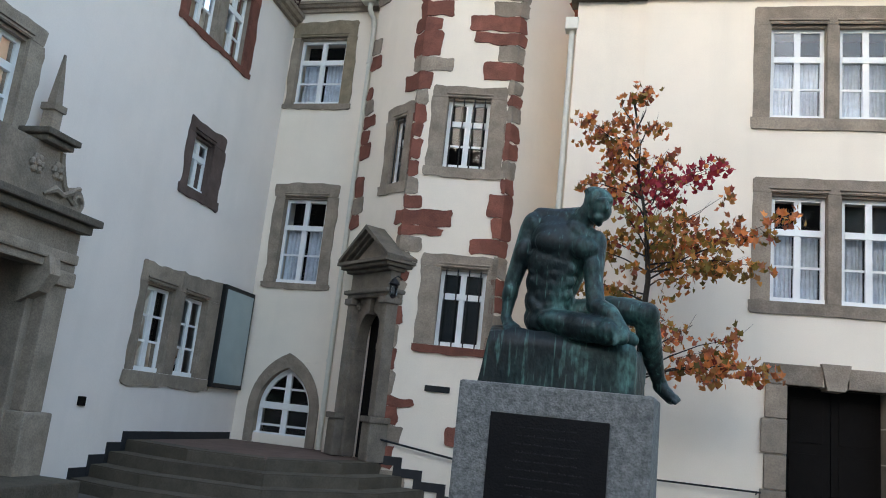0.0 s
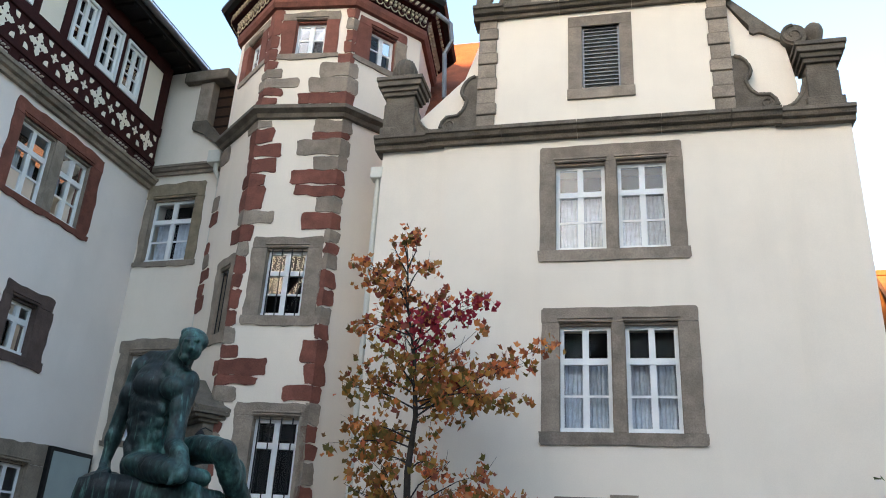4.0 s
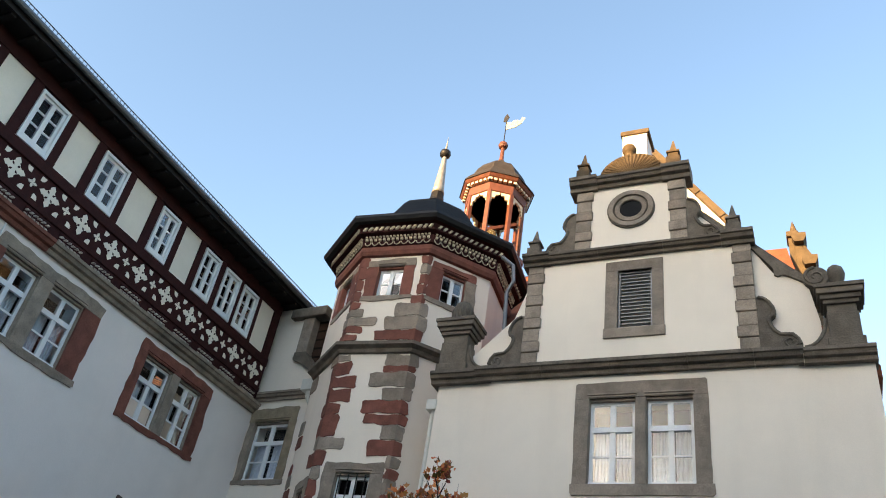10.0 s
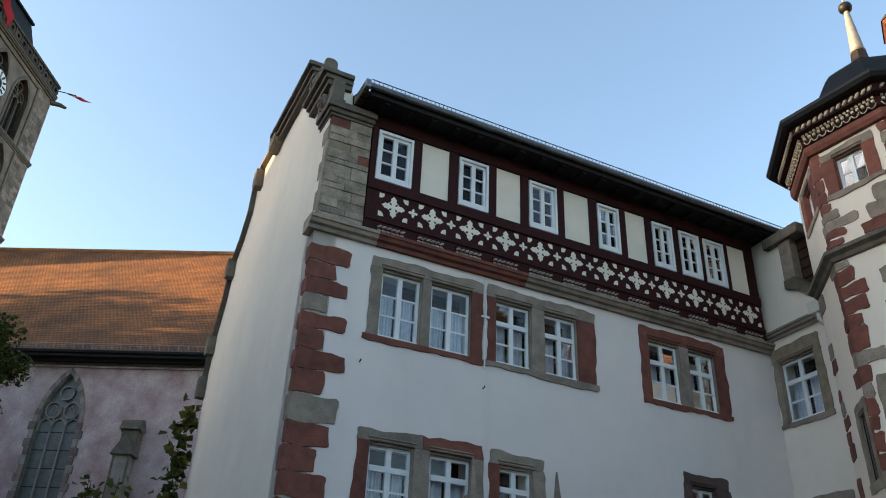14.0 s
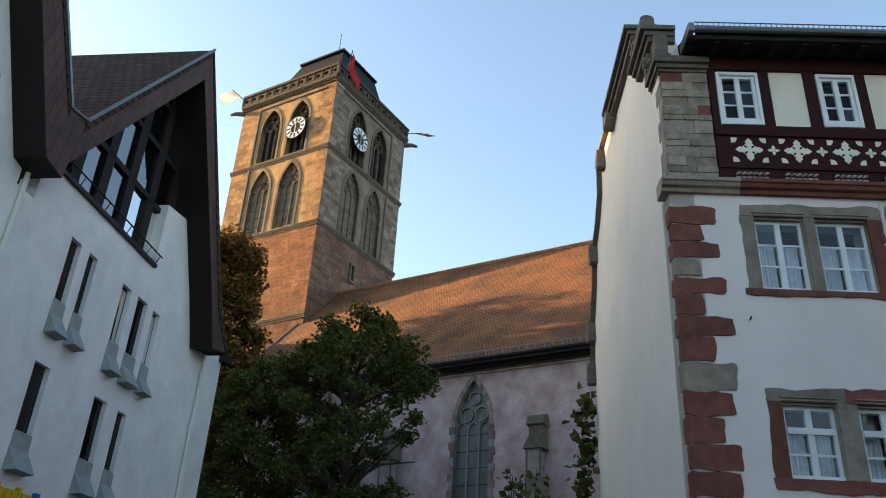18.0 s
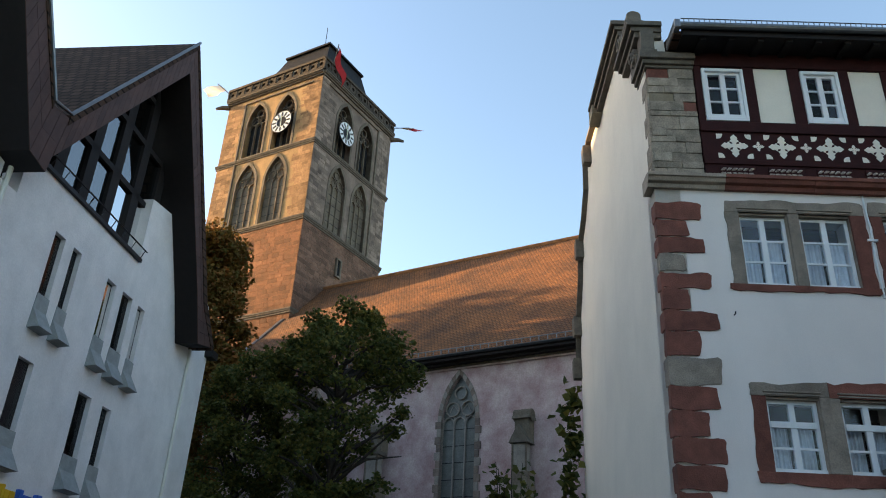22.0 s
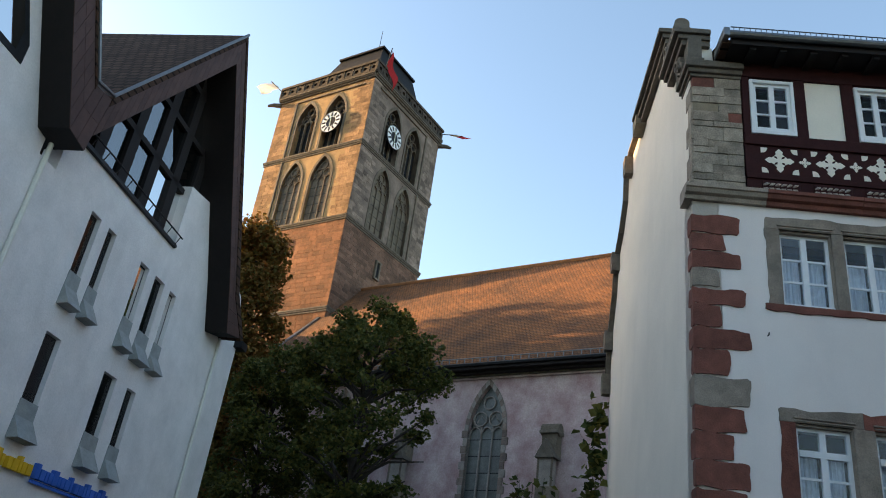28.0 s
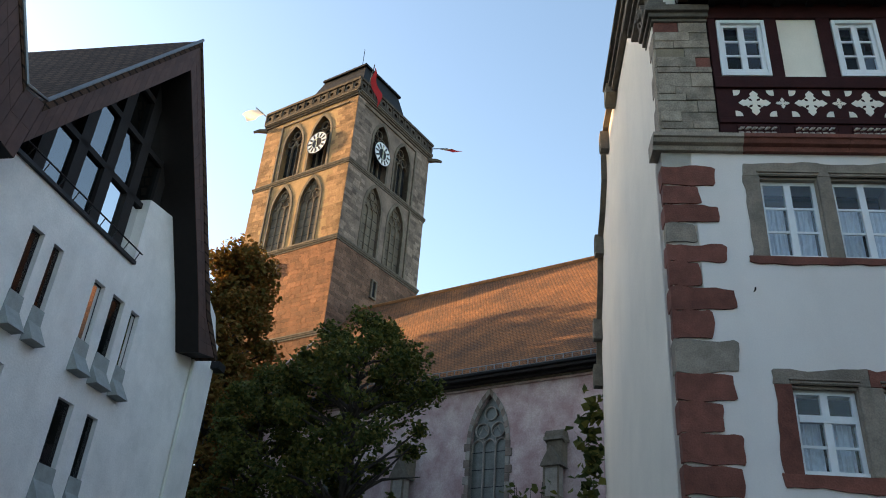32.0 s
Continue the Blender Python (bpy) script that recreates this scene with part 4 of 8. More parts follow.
# quoins on the corners of the tower, from the string course down: width on the front face, height, stone
G_, R_ = GREY, RED
low_l = [(.3, .2, G_), (.36, .34, R_), (.56, .3, R_), (.5, .34, R_), (.3, .28, R_), (.34, .48, R_), (.58, .3, G_), (.3, .36, R_), (.2, .26, G_), (.17, .36, R_), (.15, .28, R_), (.16, .4, R_), (.14, .3, R_), (.18, .34, G_), (.3, .24, R_),
         (.86, .3, R_), (.7, .18, R_), (.36, .28, G_), (.44, .32, G_), (.4, .2, R_), (.16, .4, G_), (.18, .34, R_), (.15, .36, G_), (.16, .4, R_), (.16, .4, G_), (.5, .16, R_), (.3, .3, R_), (.4, .3, G_), (.3, .4, R_), (.5, .3, G_)]
low_r = [(.55, .28, G_), (.6, .14, R_), (.85, .34, G_), (.5, .28, G_), (.88, .3, R_), (.8, .22, R_), (.34, .32, G_), (.58, .32, R_), (.4, .24, G_), (.2, .2, R_), (.22, .3, G_), (.3, .34, R_), (.17, .3, R_), (.15, .3, G_), (.16, .28, R_), (.28, .4, R_), (.17, .36, R_), (.5, .26, R_), (.3, .34, G_), (.3, .3, R_), (.62, .28, R_), (.32, .36, G_), (.16, .34, R_), (.15, .4, R_), (.16, .36, G_), (.2, .3, R_), (.6, .3, R_), (.3, .4, G_), (.4, .3, R_)]
up_l = [(.18, .3, R_), (.2, .36, R_), (.17, .34, R_), (.2, .3, R_), (.42, .22, R_), (.34, .24, G_), (.7, .24, G_), (.4, .2, R_), (.3, .2, R_)]
up_r = [(.16, .26, R_), (.16, .3, G_), (.14, .3, R_), (.15, .3, R_), (.44, .26, R_), (.6, .34, G_), (.78, .38, G_), (.98, .3, R_)]
r = random.Random(6)
for seq, z1, z0, side in ((low_l, 9.82, 0.3, -1), (low_r, 9.82, 0.3, 1), (up_l, 12.5, 10.16, -1), (up_r, 12.5, 10.16, 1)):
    kz = (z1 - z0) / sum(q[1] for q in seq)
    z = z1
    for i, (w, h, mm) in enumerate(seq):
        h *= kz
        for k, ww in ((0, w), (side, r.uniform(0.12, 0.3) if w > 0.3 else r.uniform(0.25, 0.5))):
            sd = side if k == 0 else -side
            if k == -1 and z < 4.9:
                ww = 0.1
            if k == -1 and z - h < 7.15 and z > 5.2:
                ww = 0.045
            if k == 1 and z < 9.8:
                ww = min(ww, 0.2)
            if k == 0:
                for w0, w1, wl, wr in ((2.25, 4.2, 0.2, 0.1), (5.55, 7.4, 0.24, 0.08), (11.2, 12.5, 0.17, 0.27)):
                    if z - h < w1 and z > w0:
                        ww = min(ww, wl if side < 0 else wr)
            if k in (1, -1) and z - h < 12.5 and z > 11.2:
                ww = min(ww, 0.09 if k == 1 else 0.2)
            u0, u1 = (-TW - 0.009, -TW + ww) if sd < 0 else (TW - ww, TW + 0.009)
            o = stone("quoin", tower, mm, u0, u1, z - h + 0.009, z - 0.009, y0=-0.02, j=0.032, step=0.16, sides="brt" if sd < 0 else "btl")
            o.matrix_world = face(k)
        z -= h
# the far corner of the left face
z = 9.8
i = 0
while z > 4.9:
    h = r.uniform(0.25, 0.42)
    if r.random() < 0.75:
        ww = r.uniform(0.12, 0.4)
        o = stone("quoin", tower, RED if r.random() < 0.7 else GREY, -TW - 0.009, -TW + ww, z - h + 0.012, z - 0.012, y0=-0.02, j=0.028, step=0.16)
        o.matrix_world = face(-1)
    z -= h
# portal of the tower: pilasters, arch, entablature and pediment
port = thing("door_2", "grey stone tower portal with a pediment and a dark open doorway", "door", kind="structure", m=FL @ Matrix.Translation((0.31, 0, 0)) @ Matrix.Diagonal((0.84, 1, 1, 1)))
for s in (-1, 1):
    part("pilaster_base", B(s * 0.64 - 0.15, s * 0.64 + 0.15, -0.26, 0.4, 0.68, 1.30, bev=0.03), PORTST, port)
    part("pedestal_cap", B(s * 0.64 - 0.18, s * 0.64 + 0.18, -0.3, 0.4, 1.30, 1.40, bev=0.025), PORTST, port)
    part("pilaster", B(s * 0.63 - 0.1, s * 0.63 + 0.1, -0.18, 0.4, 1.40, 3.28, bev=0.02), PORTST, port)
    part("capital", B(s * 0.63 - 0.14, s * 0.63 + 0.14, -0.24, 0.4, 3.28, 3.40, bev=0.03), PORTST, port)
    part("jamb", B(min(s * 0.41, s * 0.54), max(s * 0.41, s * 0.54), -0.08, 0.16, 0.68, 2.72, bev=0.015), PORTST, port)
bm = bmesh.new()
prism(bm, [(0.52, 2.72)] + [(0.52, 3.42), (-0.52, 3.42), (-0.52, 2.72)] + [(0.41 * math.cos(math.pi * (12 - k) / 12), 2.72 + 0.46 * math.sin(math.pi * k / 12)) for k in range(13)], -0.06, 0.16)
part("arch", bm, PORTST, port)
part("architrave", B(-0.74, 0.74, -0.2, 0.4, 3.40, 3.46, bev=0.01), PORTST, port)
part("architrave", B(-0.8, 0.8, -0.27, 0.4, 3.46, 3.54, bev=0.03), PORTST, port)
part("frieze", B(-0.72, 0.72, -0.16, 0.4, 3.54, 3.84, bev=0.01), PORTST, port)
part("cornice", B(-0.78, 0.78, -0.27, 0.4, 3.84, 3.90, bev=0.02), DARKST, port)
part("cornice", B(-0.86, 0.86, -0.36, 0.4, 3.90, 3.97, bev=0.02), DARKST, port)
part("cornice", B(-0.91, 0.91, -0.42, 0.4, 3.97, 4.03, bev=0.01), DARKST, port)
part("tympanum", PR([(-0.74, 4.03), (0.74, 4.03), (0, 4.52)], -0.16, 0.4), PORTST, port)
for s in (-1, 1):
    part("raking_cornice", PR([(s * 0.92, 4.03), (s * 0.92, 4.09), (0, 4.66), (0, 4.58)], -0.4, 0.4), DARKST, port)
    part("raking_cornice", PR([(s * 0.84, 4.03), (s * 0.84, 4.085), (0, 4.58), (0, 4.52)], -0.32, 0.3), DARKST, port)
    part("raking_cornice", PR([(s * 0.74, 4.03), (s * 0.74, 4.06), (0, 4.52), (0, 4.46)], -0.24, 0.2), DARKST, port)
part("dark_leaf", B(-0.42, 0.42, 0.2, 0.24, 0.68, 3.2), BLACKWOOD, port)
part("latch", B(0.24, 0.32, 0.17, 0.2, 1.85, 1.95), ZINC, port)

for s in (-1, 1):
    part("impost", B(min(s * 0.40, s * 0.56), max(s * 0.40, s * 0.56), -0.12, 0.14, 2.5, 2.62, bev=0.02), PORTST, port)
    part("spandrel_disc", ring(0.02, 0.07, -0.1, -0.05, s * 0.44, 3.26, 14), PORTST, port)
part("arch_key", PR([(-0.06, 3.12), (0.06, 3.12), (0.09, 3.42), (-0.09, 3.42)], -0.14, 0.1), PORTST, port)

wl = thing("wall_lantern", "small dark iron wall lantern beside the tower portal", "lamp", m=FL @ Matrix.Translation((1.24, -0.3, 0.99)) @ Matrix.Scale(0.75, 4))
part("bracket", tube(bmesh.new(), [(-0.14, 0.3, 3.58), (-0.06, 0.12, 3.62), (0.0, 0.0, 3.56)], 0.014, 6), IRON, wl)
part("hood", lathe(bmesh.new(), [(0.02, 3.56), (0.06, 3.52), (0.13, 3.42), (0.12, 3.40)], 8), IRON, wl)
part("glass_body", lathe(bmesh.new(), [(0.10, 3.40), (0.075, 3.18), (0.07, 3.17)], 6), GLASS_D, wl)
part("foot", lathe(bmesh.new(), [(0.08, 3.17), (0.06, 3.13), (0.015, 3.10)], 8), IRON, wl)

# ---- back wall between wing and tower ----
p0, p1 = Vector((-7.28, 15.08, 0)), Vector((-4.6, 14.93, 0))
MB = Matrix.Translation(p0) @ Matrix.Rotation(math.atan2(p1.y - p0.y, p1.x - p0.x), 4, 'Z')
bh = []
bh.append(window(MB, (0.16, 1.63, 7.44, 9.42), [(0.32, 1.40)], (7.56, 9.06), "white casement in a tan stone frame", (TAN, GREY, GREY, TAN, GREY), glass=GLASS_B))
bh.append(window(MB, (0.30, 1.70, 3.66, 5.83), [(0.52, 1.46)], (3.78, 5.55), "white casement in a grey stone frame", GL, glass=GLASS_B))
back = thing("wall_back", "cream plastered wall between the wing and the stair tower", "wall", kind="structure", m=MB)
part("wall_field", wall_mesh((-0.3, 2.7, -0.3, 9.65), bh + [(0.50, 1.76, 0.85, 2.255)], 0.5), PLASTER, back)
part("upper_field", PR([(-0.3, 9.65), (2.7, 9.65), (2.7, 10.6), (1.75, 10.6), (1.6, 10.5), (1.35, 10.55), (1.1, 10.85), (1.1, 12.4), (-0.3, 12.4)], 0.02, 0.5), PLASTER, back)
cornice(back, -0.2, 2.4, 9.62, 9.86, 0.16, GREY)
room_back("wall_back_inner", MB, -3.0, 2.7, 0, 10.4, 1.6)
dorm = thing("dormer_frame", "grey stone dormer edge with a scrolled foot and cap", "dormer", m=MB)
part("jamb", B(1.0, 1.35, -0.05, 0.4, 10.75, 12.0, bev=0.02), GREY, dorm)
part("cap", B(0.6, 1.75, -0.16, 0.4, 12.0, 12.28, bev=0.04), DARKST, dorm)
part("foot_scroll", PR([(1.0, 10.95), (1.35, 10.95), (1.7, 10.55), (2.05, 10.25), (2.05, 10.1), (1.7, 10.3), (1.3, 10.62), (1.0, 10.75)], -0.08, 0.4), DARKST, dorm)
part("cheek", PR([(1.3, 10.35), (2.6, 10.2), (2.6, 10.95), (1.55, 12.2), (1.2, 12.55), (1.2, 10.5)], 0.2, 0.34), DARKTILE, dorm, "dark tiled dormer cheek")
br = thing("roof_back", "dark red tile roof between the wing and the tower", "roof", kind="structure", m=MB)
DRT = mat("dark_red_tile", (0.085, 0.03, 0.025), 0.8, var=0.35, scale=3, fine=30, bump=0.4, per_object=0.2)
bm = bmesh.new()
v = [bm.verts.new(p) for p in ((1.2, 0.1, 10.2), (3.2, 0.1, 10.2), (3.2, 4.2, 14.6), (-1.5, 4.2, 14.6), (-1.5, 2.0, 12.4), (1.2, 2.0, 12.4))]
bm.faces.new((v[0], v[1], v[2], v[3], v[4], v[5]))
part("slope", bm, DRT, br)
# pointed window near the ground
gw = thing("window_pointed", "pointed white window in a grey stone arch by the steps", "window", kind="structure", m=MB)


def pointed(cx, w, z0, zs, zt, n=9):
    """The outline of a pointed arch of two arcs."""
    h = zt - zs
    rad = (w * w + h * h) / (2 * w)
    pts = [(cx - w, z0)]
    top = math.asin(min(1, h / rad))
    if rad < w:
        top = math.pi - top
    for k in range(n + 1):
        t = top * k / n
        pts.append((cx - w + rad - rad * math.cos(t), zs + rad * math.sin(t)))
    return pts + [(2 * cx - x, z) for x, z in pts[-2::-1]]


def spandrels(parent, material, cx, w, zs, zt, thick):
    """The two corners of wall between a pointed arch and its square opening."""
    half = pointed(cx, w, zs, zs, zt)
    n = len(half) // 2
    for pts, e in ((half[1:n + 1], cx - w), (half[n:-1], cx + w)):
        part("spandrel", PR([(e, zt + (0.003 if zt < 5 else 0.02))] + pts[::-1], 0.001, thick), material, parent)


def arch_band(bm, cx, wi, wo, z0, zs, zti, zto, y0, y1):
    a, b = pointed(cx, wi, z0, zs, zti), pointed(cx, wo, z0, zs, zto)
    va = [[bm.verts.new((x, y, z)) for x, z in a] for y in (y0, y1)]
    vb = [[bm.verts.new((x, y, z)) for x, z in b] for y in (y0, y1)]
    n = len(a)
    for i in range(n - 1):
        bm.faces.new((va[0][i], va[0][i + 1], vb[0][i + 1], vb[0][i]))
        bm.faces.new((vb[0][i], vb[0][i + 1], vb[1][i + 1], vb[1][i]))
        bm.faces.new((va[1][i], va[1][i + 1], va[0][i + 1], va[0][i]))
    return bm


GC = 1.13
part("arch_stone", arch_band(bmesh.new(), GC, 0.56, 0.74, 0.68, 1.3, 2.12, 2.40, -0.05, 0.3), GREY, gw)
part("frame", arch_band(bmesh.new(), GC, 0.48, 0.56, 0.85, 1.3, 2.02, 2.12, 0.1, 0.16), WHITE, gw)
bm = bmesh.new()
box(bm, GC - 0.055, GC + 0.055, 0.09, 0.16, 0.85, 2.04)
part("post", bm, WHITE, gw)
part("transom", B(GC - 0.54, GC + 0.54, 0.075, 0.17, 1.32, 1.45, bev=0.01), WHITE, gw)
part("sill", B(GC - 0.56, GC + 0.56, 0.02, 0.17, 0.8, 0.88, bev=0.01), WHITE, gw)
for z in (1.0, 1.7):
    for a, b in ((GC - 0.5, GC - 0.055), (GC + 0.055, GC + 0.5)):
        part("glazing_bar", B(a, b, 0.11, 0.14, z, z + 0.04), WHITE, gw)
bm = bmesh.new()
bm.faces.new([bm.verts.new((x, 0.13, z)) for x, z in pointed(GC, 0.54, 0.86, 1.3, 2.10)])
part("pane", bm, GLASS_D, gw)
spandrels(gw, PLASTER, GC, 0.63, 1.3, 2.25, 0.4)
# rain pipe with a hopper
pipe = thing("rain_pipe", "cream painted rain pipe with a hopper head beside the tower", "pipe", m=MB)
part("hopper", B(1.72, 2.05, -0.32, -0.06, 9.7, 10.0, bev=0.02), PIPE, pipe)
part("bend", tube(bmesh.new(), [(1.9, -0.2, 9.7), (1.9, -0.2, 9.55), (1.94, -0.15, 9.45), (1.97, -0.1, 9.38), (1.99, -0.09, 9.2)], 0.055, 10), PIPE, pipe)
part("pipe", tube(bmesh.new(), [(1.99, -0.09, 9.22), (1.99, -0.09, 0.6)], 0.05, 10), PIPE, pipe)
for z in (8.4, 6.4, 4.4, 2.3):
    part("clip", tube(bmesh.new(), [(1.99, -0.09, z), (1.99, -0.09, z + 0.06)], 0.062, 10), PIPE, pipe)
pipe2 = thing("rain_pipe", "slim cream rain pipe in the corner of tower and gable", "pipe", m=MG)
part("hopper", B(-1.2, -0.98, 0.02, 0.25, 8.2, 8.42, bev=0.02), PIPE, pipe2)
part("pipe", tube(bmesh.new(), [(-1.08, 0.14, 8.2), (-1.08, 0.14, 0.2)], 0.05, 10), PIPE, pipe2)
pipe3 = thing("rain_pipe", "short zinc rain pipe at the tower eave", "pipe", m=MG)
part("pipe", tube(bmesh.new(), [(-0.5, 1.3, 12.75), (-0.2, 1.3, 12.45), (-0.15, 1.3, 12.0), (-0.29, 1.3, 11.7), (-0.24, 1.3, 10.6)], 0.05, 8), ZINC, pipe3)

# ---- lantern turret on the main roof ----
lan = thing("lantern_turret", "orange-red painted open lantern turret with a bell and vane", "turret", m=Matrix.Translation((-3.27, 19.55, 0)))
T8 = radians(10)


def oct_l(prof, name, material, seg=8):
    return part(name, lathe(bmesh.new(), prof, seg, 0, 0, T8), material, lan)


oct_l([(1.12, 13.0), (1.12, 16.5), (1.2, 16.55), (1.2, 16.7), (1.0, 16.72)], "base", REDPAINT)
for k in range(8):
    a = T8 + k * math.pi / 4
    c, s = math.cos(a), math.sin(a)
    bm = B(-0.07, 0.07, -0.07, 0.07, 16.7, 18.95, bev=0.015)
    bm.transform(Matrix.Translation((0.98 * c, 0.98 * s, 0)) @ Matrix.Rotation(a, 4, 'Z'))
    part("post", bm, REDPAINT, lan)
    # carved cream brackets under the beam
    b2 = a + math.pi / 8
    mm = Matrix.Translation((0.905 * math.cos(b2), 0.905 * math.sin(b2), 0)) @ Matrix.Rotation(b2 + math.pi / 2, 4, 'Z')
    bm = bmesh.new()
    for sg in (-1, 1):
        prism(bm, [(sg * 0.34, 18.95), (sg * 0.34, 18.45), (sg * 0.27, 18.55), (sg * 0.28, 18.66), (sg * 0.18, 18.68), (sg * 0.16, 18.8), (sg * 0.04, 18.82), (0, 18.95)], -0.04, 0.04)
    bm.transform(mm)
    part("carved_bracket", bm, CREAMP, lan)
    bm = bmesh.new()
    box(bm, -0.36, 0.36, -0.03, 0.03, 16.95, 17.02)
    for q in range(-3, 4):
        box(bm, q * 0.1 - 0.02, q * 0.1 + 0.02, -0.02, 0.02, 16.7, 16.95)
    bm.transform(mm)
    part("balustrade", bm, CREAMP, lan)
    for q in range(6):
        u = -0.42 + q * 0.168
        bm = B(u - 0.05, u + 0.05, -0.2, -0.05, 19.3, 19.42)
        bm.transform(mm)
        part("dentil", bm, CREAMP, lan)
oct_l([(1.0, 18.9), (1.06, 18.95), (1.08, 19.25), (1.0, 19.26)], "beam", REDPAINT)
oct_l([(1.0, 19.25), (1.24, 19.42), (1.30, 19.5), (1.30, 19.6), (1.2, 19.62)], "eave", REDPAINT)
oct_l([(1.34, 19.52), (1.28, 19.64), (1.02, 19.98), (0.88, 20.3), (0.70, 20.58), (0.42, 20.82), (0.22, 20.98), (0.12, 21.15)], "roof", SHINGLE)
oct_l([(0.12, 21.0), (0.13, 21.15), (0.08, 21.25), (0.07, 21.8)], "spike", REDPAINT, 10)
oct_l([(0.05, 21.78), (0.15, 21.84), (0.18, 21.94), (0.15, 22.04), (0.05, 22.12)], "ball", REDPAINT, 14)
oct_l([(0.02, 22.0), (0.015, 23.5)], "rod", IRON, 6)
part("vane", PR([(0.02, 22.75), (0.4, 22.8), (0.62, 22.95), (0.75, 23.2), (0.6, 23.25), (0.55, 23.12), (0.35, 23.2), (0.2, 23.1), (0.02, 23.15)], -0.01, 0.01), GILT, lan, "gilt weather vane")
part("rod_ornament", PR([(-0.12, 23.2), (0, 23.15), (0.1, 23.4), (0, 23.6), (-0.1, 23.45)], -0.01, 0.01), IRON, lan)
bm = lathe(bmesh.new(), [(0.36, 17.35), (0.34, 17.42), (0.24, 17.6), (0.2, 17.85), (0.12, 17.98), (0.03, 18.02)], 18)
part("bell", bm, GILT, lan, "bronze bell", smooth=True)
part("bell_beam", B(-0.9, 0.9, -0.06, 0.06, 18.02, 18.14), TIMBER, lan)
oct_l([(0.9, 18.9), (0.9, 19.0), (0.1, 19.0)], "ceiling", SOFFIT)

# ---- left wing: facade along u = y, half-timbered upper floor ----
MW = Matrix.Translation((-7.335, 0, 0)) @ Matrix.Rotation(radians(89.34), 4, 'Z')
wing = thing("wall_wing", "white plastered wing wall with red and grey sandstone dressings", "wall", kind="structure", m=MW)
wh = []
wh.append(window(MW, (4.55, 7.02, 7.36, 9.14), [(4.79, 5.66), (5.86, 6.77)], (7.48, 8.90), "pair of curtained white casements in a grey and red stone frame", (GREY, RED, GREY, RED, GREY), upper=0.0, rows=3, j=0.03))
wh.append(window(MW, (7.12, 9.78, 7.36, 9.16), [(7.32, 8.18), (8.5, 9.34)], (7.5, 8.9), "pair of white casements in a grey stone frame with red jambs", (GREY, GREY, RED, RED, GREY), j=0.03))
wh.append(window(MW, (11.0, 13.5, 7.38, 9.2), [(11.24, 12.14), (12.4, 13.2)], (7.5, 8.92), "pair of white casements in a red sandstone frame", (RED, RED, RED, RED, GREY), j=0.03))
UC = ((GREY, RED), RED, RED, GREY, GREY)
wh.append(window(MW, (4.58, 7.08, 4.12, 5.74), [(4.82, 5.68), (6.0, 6.86)], (4.32, 5.52), "pair of white curtained casements in a red and grey stone frame", UC, j=0.03))
wh.append(window(MW, (7.2, 8.4, 4.15, 5.74), [(7.42, 8.16)], (4.32, 5.5), "white casement in a grey and red stone frame", (GREY, GREY, RED, GREY, GREY), j=0.03))
BROWNST = mat("purple_brown_sandstone", (0.17, 0.115, 0.10), 0.88, var=0.3, scale=3.5, fine=45, bump=0.4, per_object=0.12)
wh.append(window(MW, (11.86, 13.12, 4.66, 6.02), [(12.06, 12.72)], (4.84, 5.78), "small white window in a broad brown stone frame", (BROWNST,) * 5, two=True, rows=1, j=0.03))
wh.append(window(MW, (11.28, 13.85, 1.5, 3.42), [(11.48, 12.3), (12.62, 13.4)], (1.72, 3.1), "pair of white casements in a grey stone frame", ((GREY, GREY), GREY, GREY, GREY, GREY), curtain=False, glass=GLASS_D, upper=0.0, rows=3, j=0.03))
portal_hole = (6.42, 8.90, 0.3, 2.95)
wh.append(portal_hole)
part("wall_field", wall_mesh((3.34, 15.6, -0.3, 9.4), wh, 0.55), PLASTER_W, wing)
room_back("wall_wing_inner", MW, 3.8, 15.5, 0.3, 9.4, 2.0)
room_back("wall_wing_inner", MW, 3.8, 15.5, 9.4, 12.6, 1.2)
for k, (a, b) in enumerate(((3.2, 4.6), (4.6, 6.2), (6.2, 8.0), (8.0, 9.6), (9.6, 11.3), (11.3, 13.1), (13.1, 15.2))):
    cornice(wing, a, b - 0.008, 9.32, 9.6, 0.22, (GREY, RED, RED, GREY, GREY, GREY, GREY)[k])
# corner stones of the wing, from the ground up: length along the wall, height, stone
z = 0.35
r = random.Random(4)
seq = [(0.75, .3, RED), (0.45, .3, GREY), (0.8, .32, RED), (0.5, .3, RED), (0.85, .3, RED), (0.5, .28, RED), (0.75, .34, RED), (0.55, .3, RED), (0.7, .32, RED), (0.48, .3, RED), (0.72, .34, RED), (0.8, .34, RED), (0.55, .38, RED), (0.78, .34, RED), (0.85, .42, GREY), (0.5, .38, RED), (0.82, .30, RED), (0.42, .34, RED), (0.78, .26, RED), (0.42, .30, GREY), (0.8, .28, RED), (0.5, .3, RED), (0.75, .30, RED)]
tot = sum(s[1] for s in seq)
kz = (9.05 - z) / tot
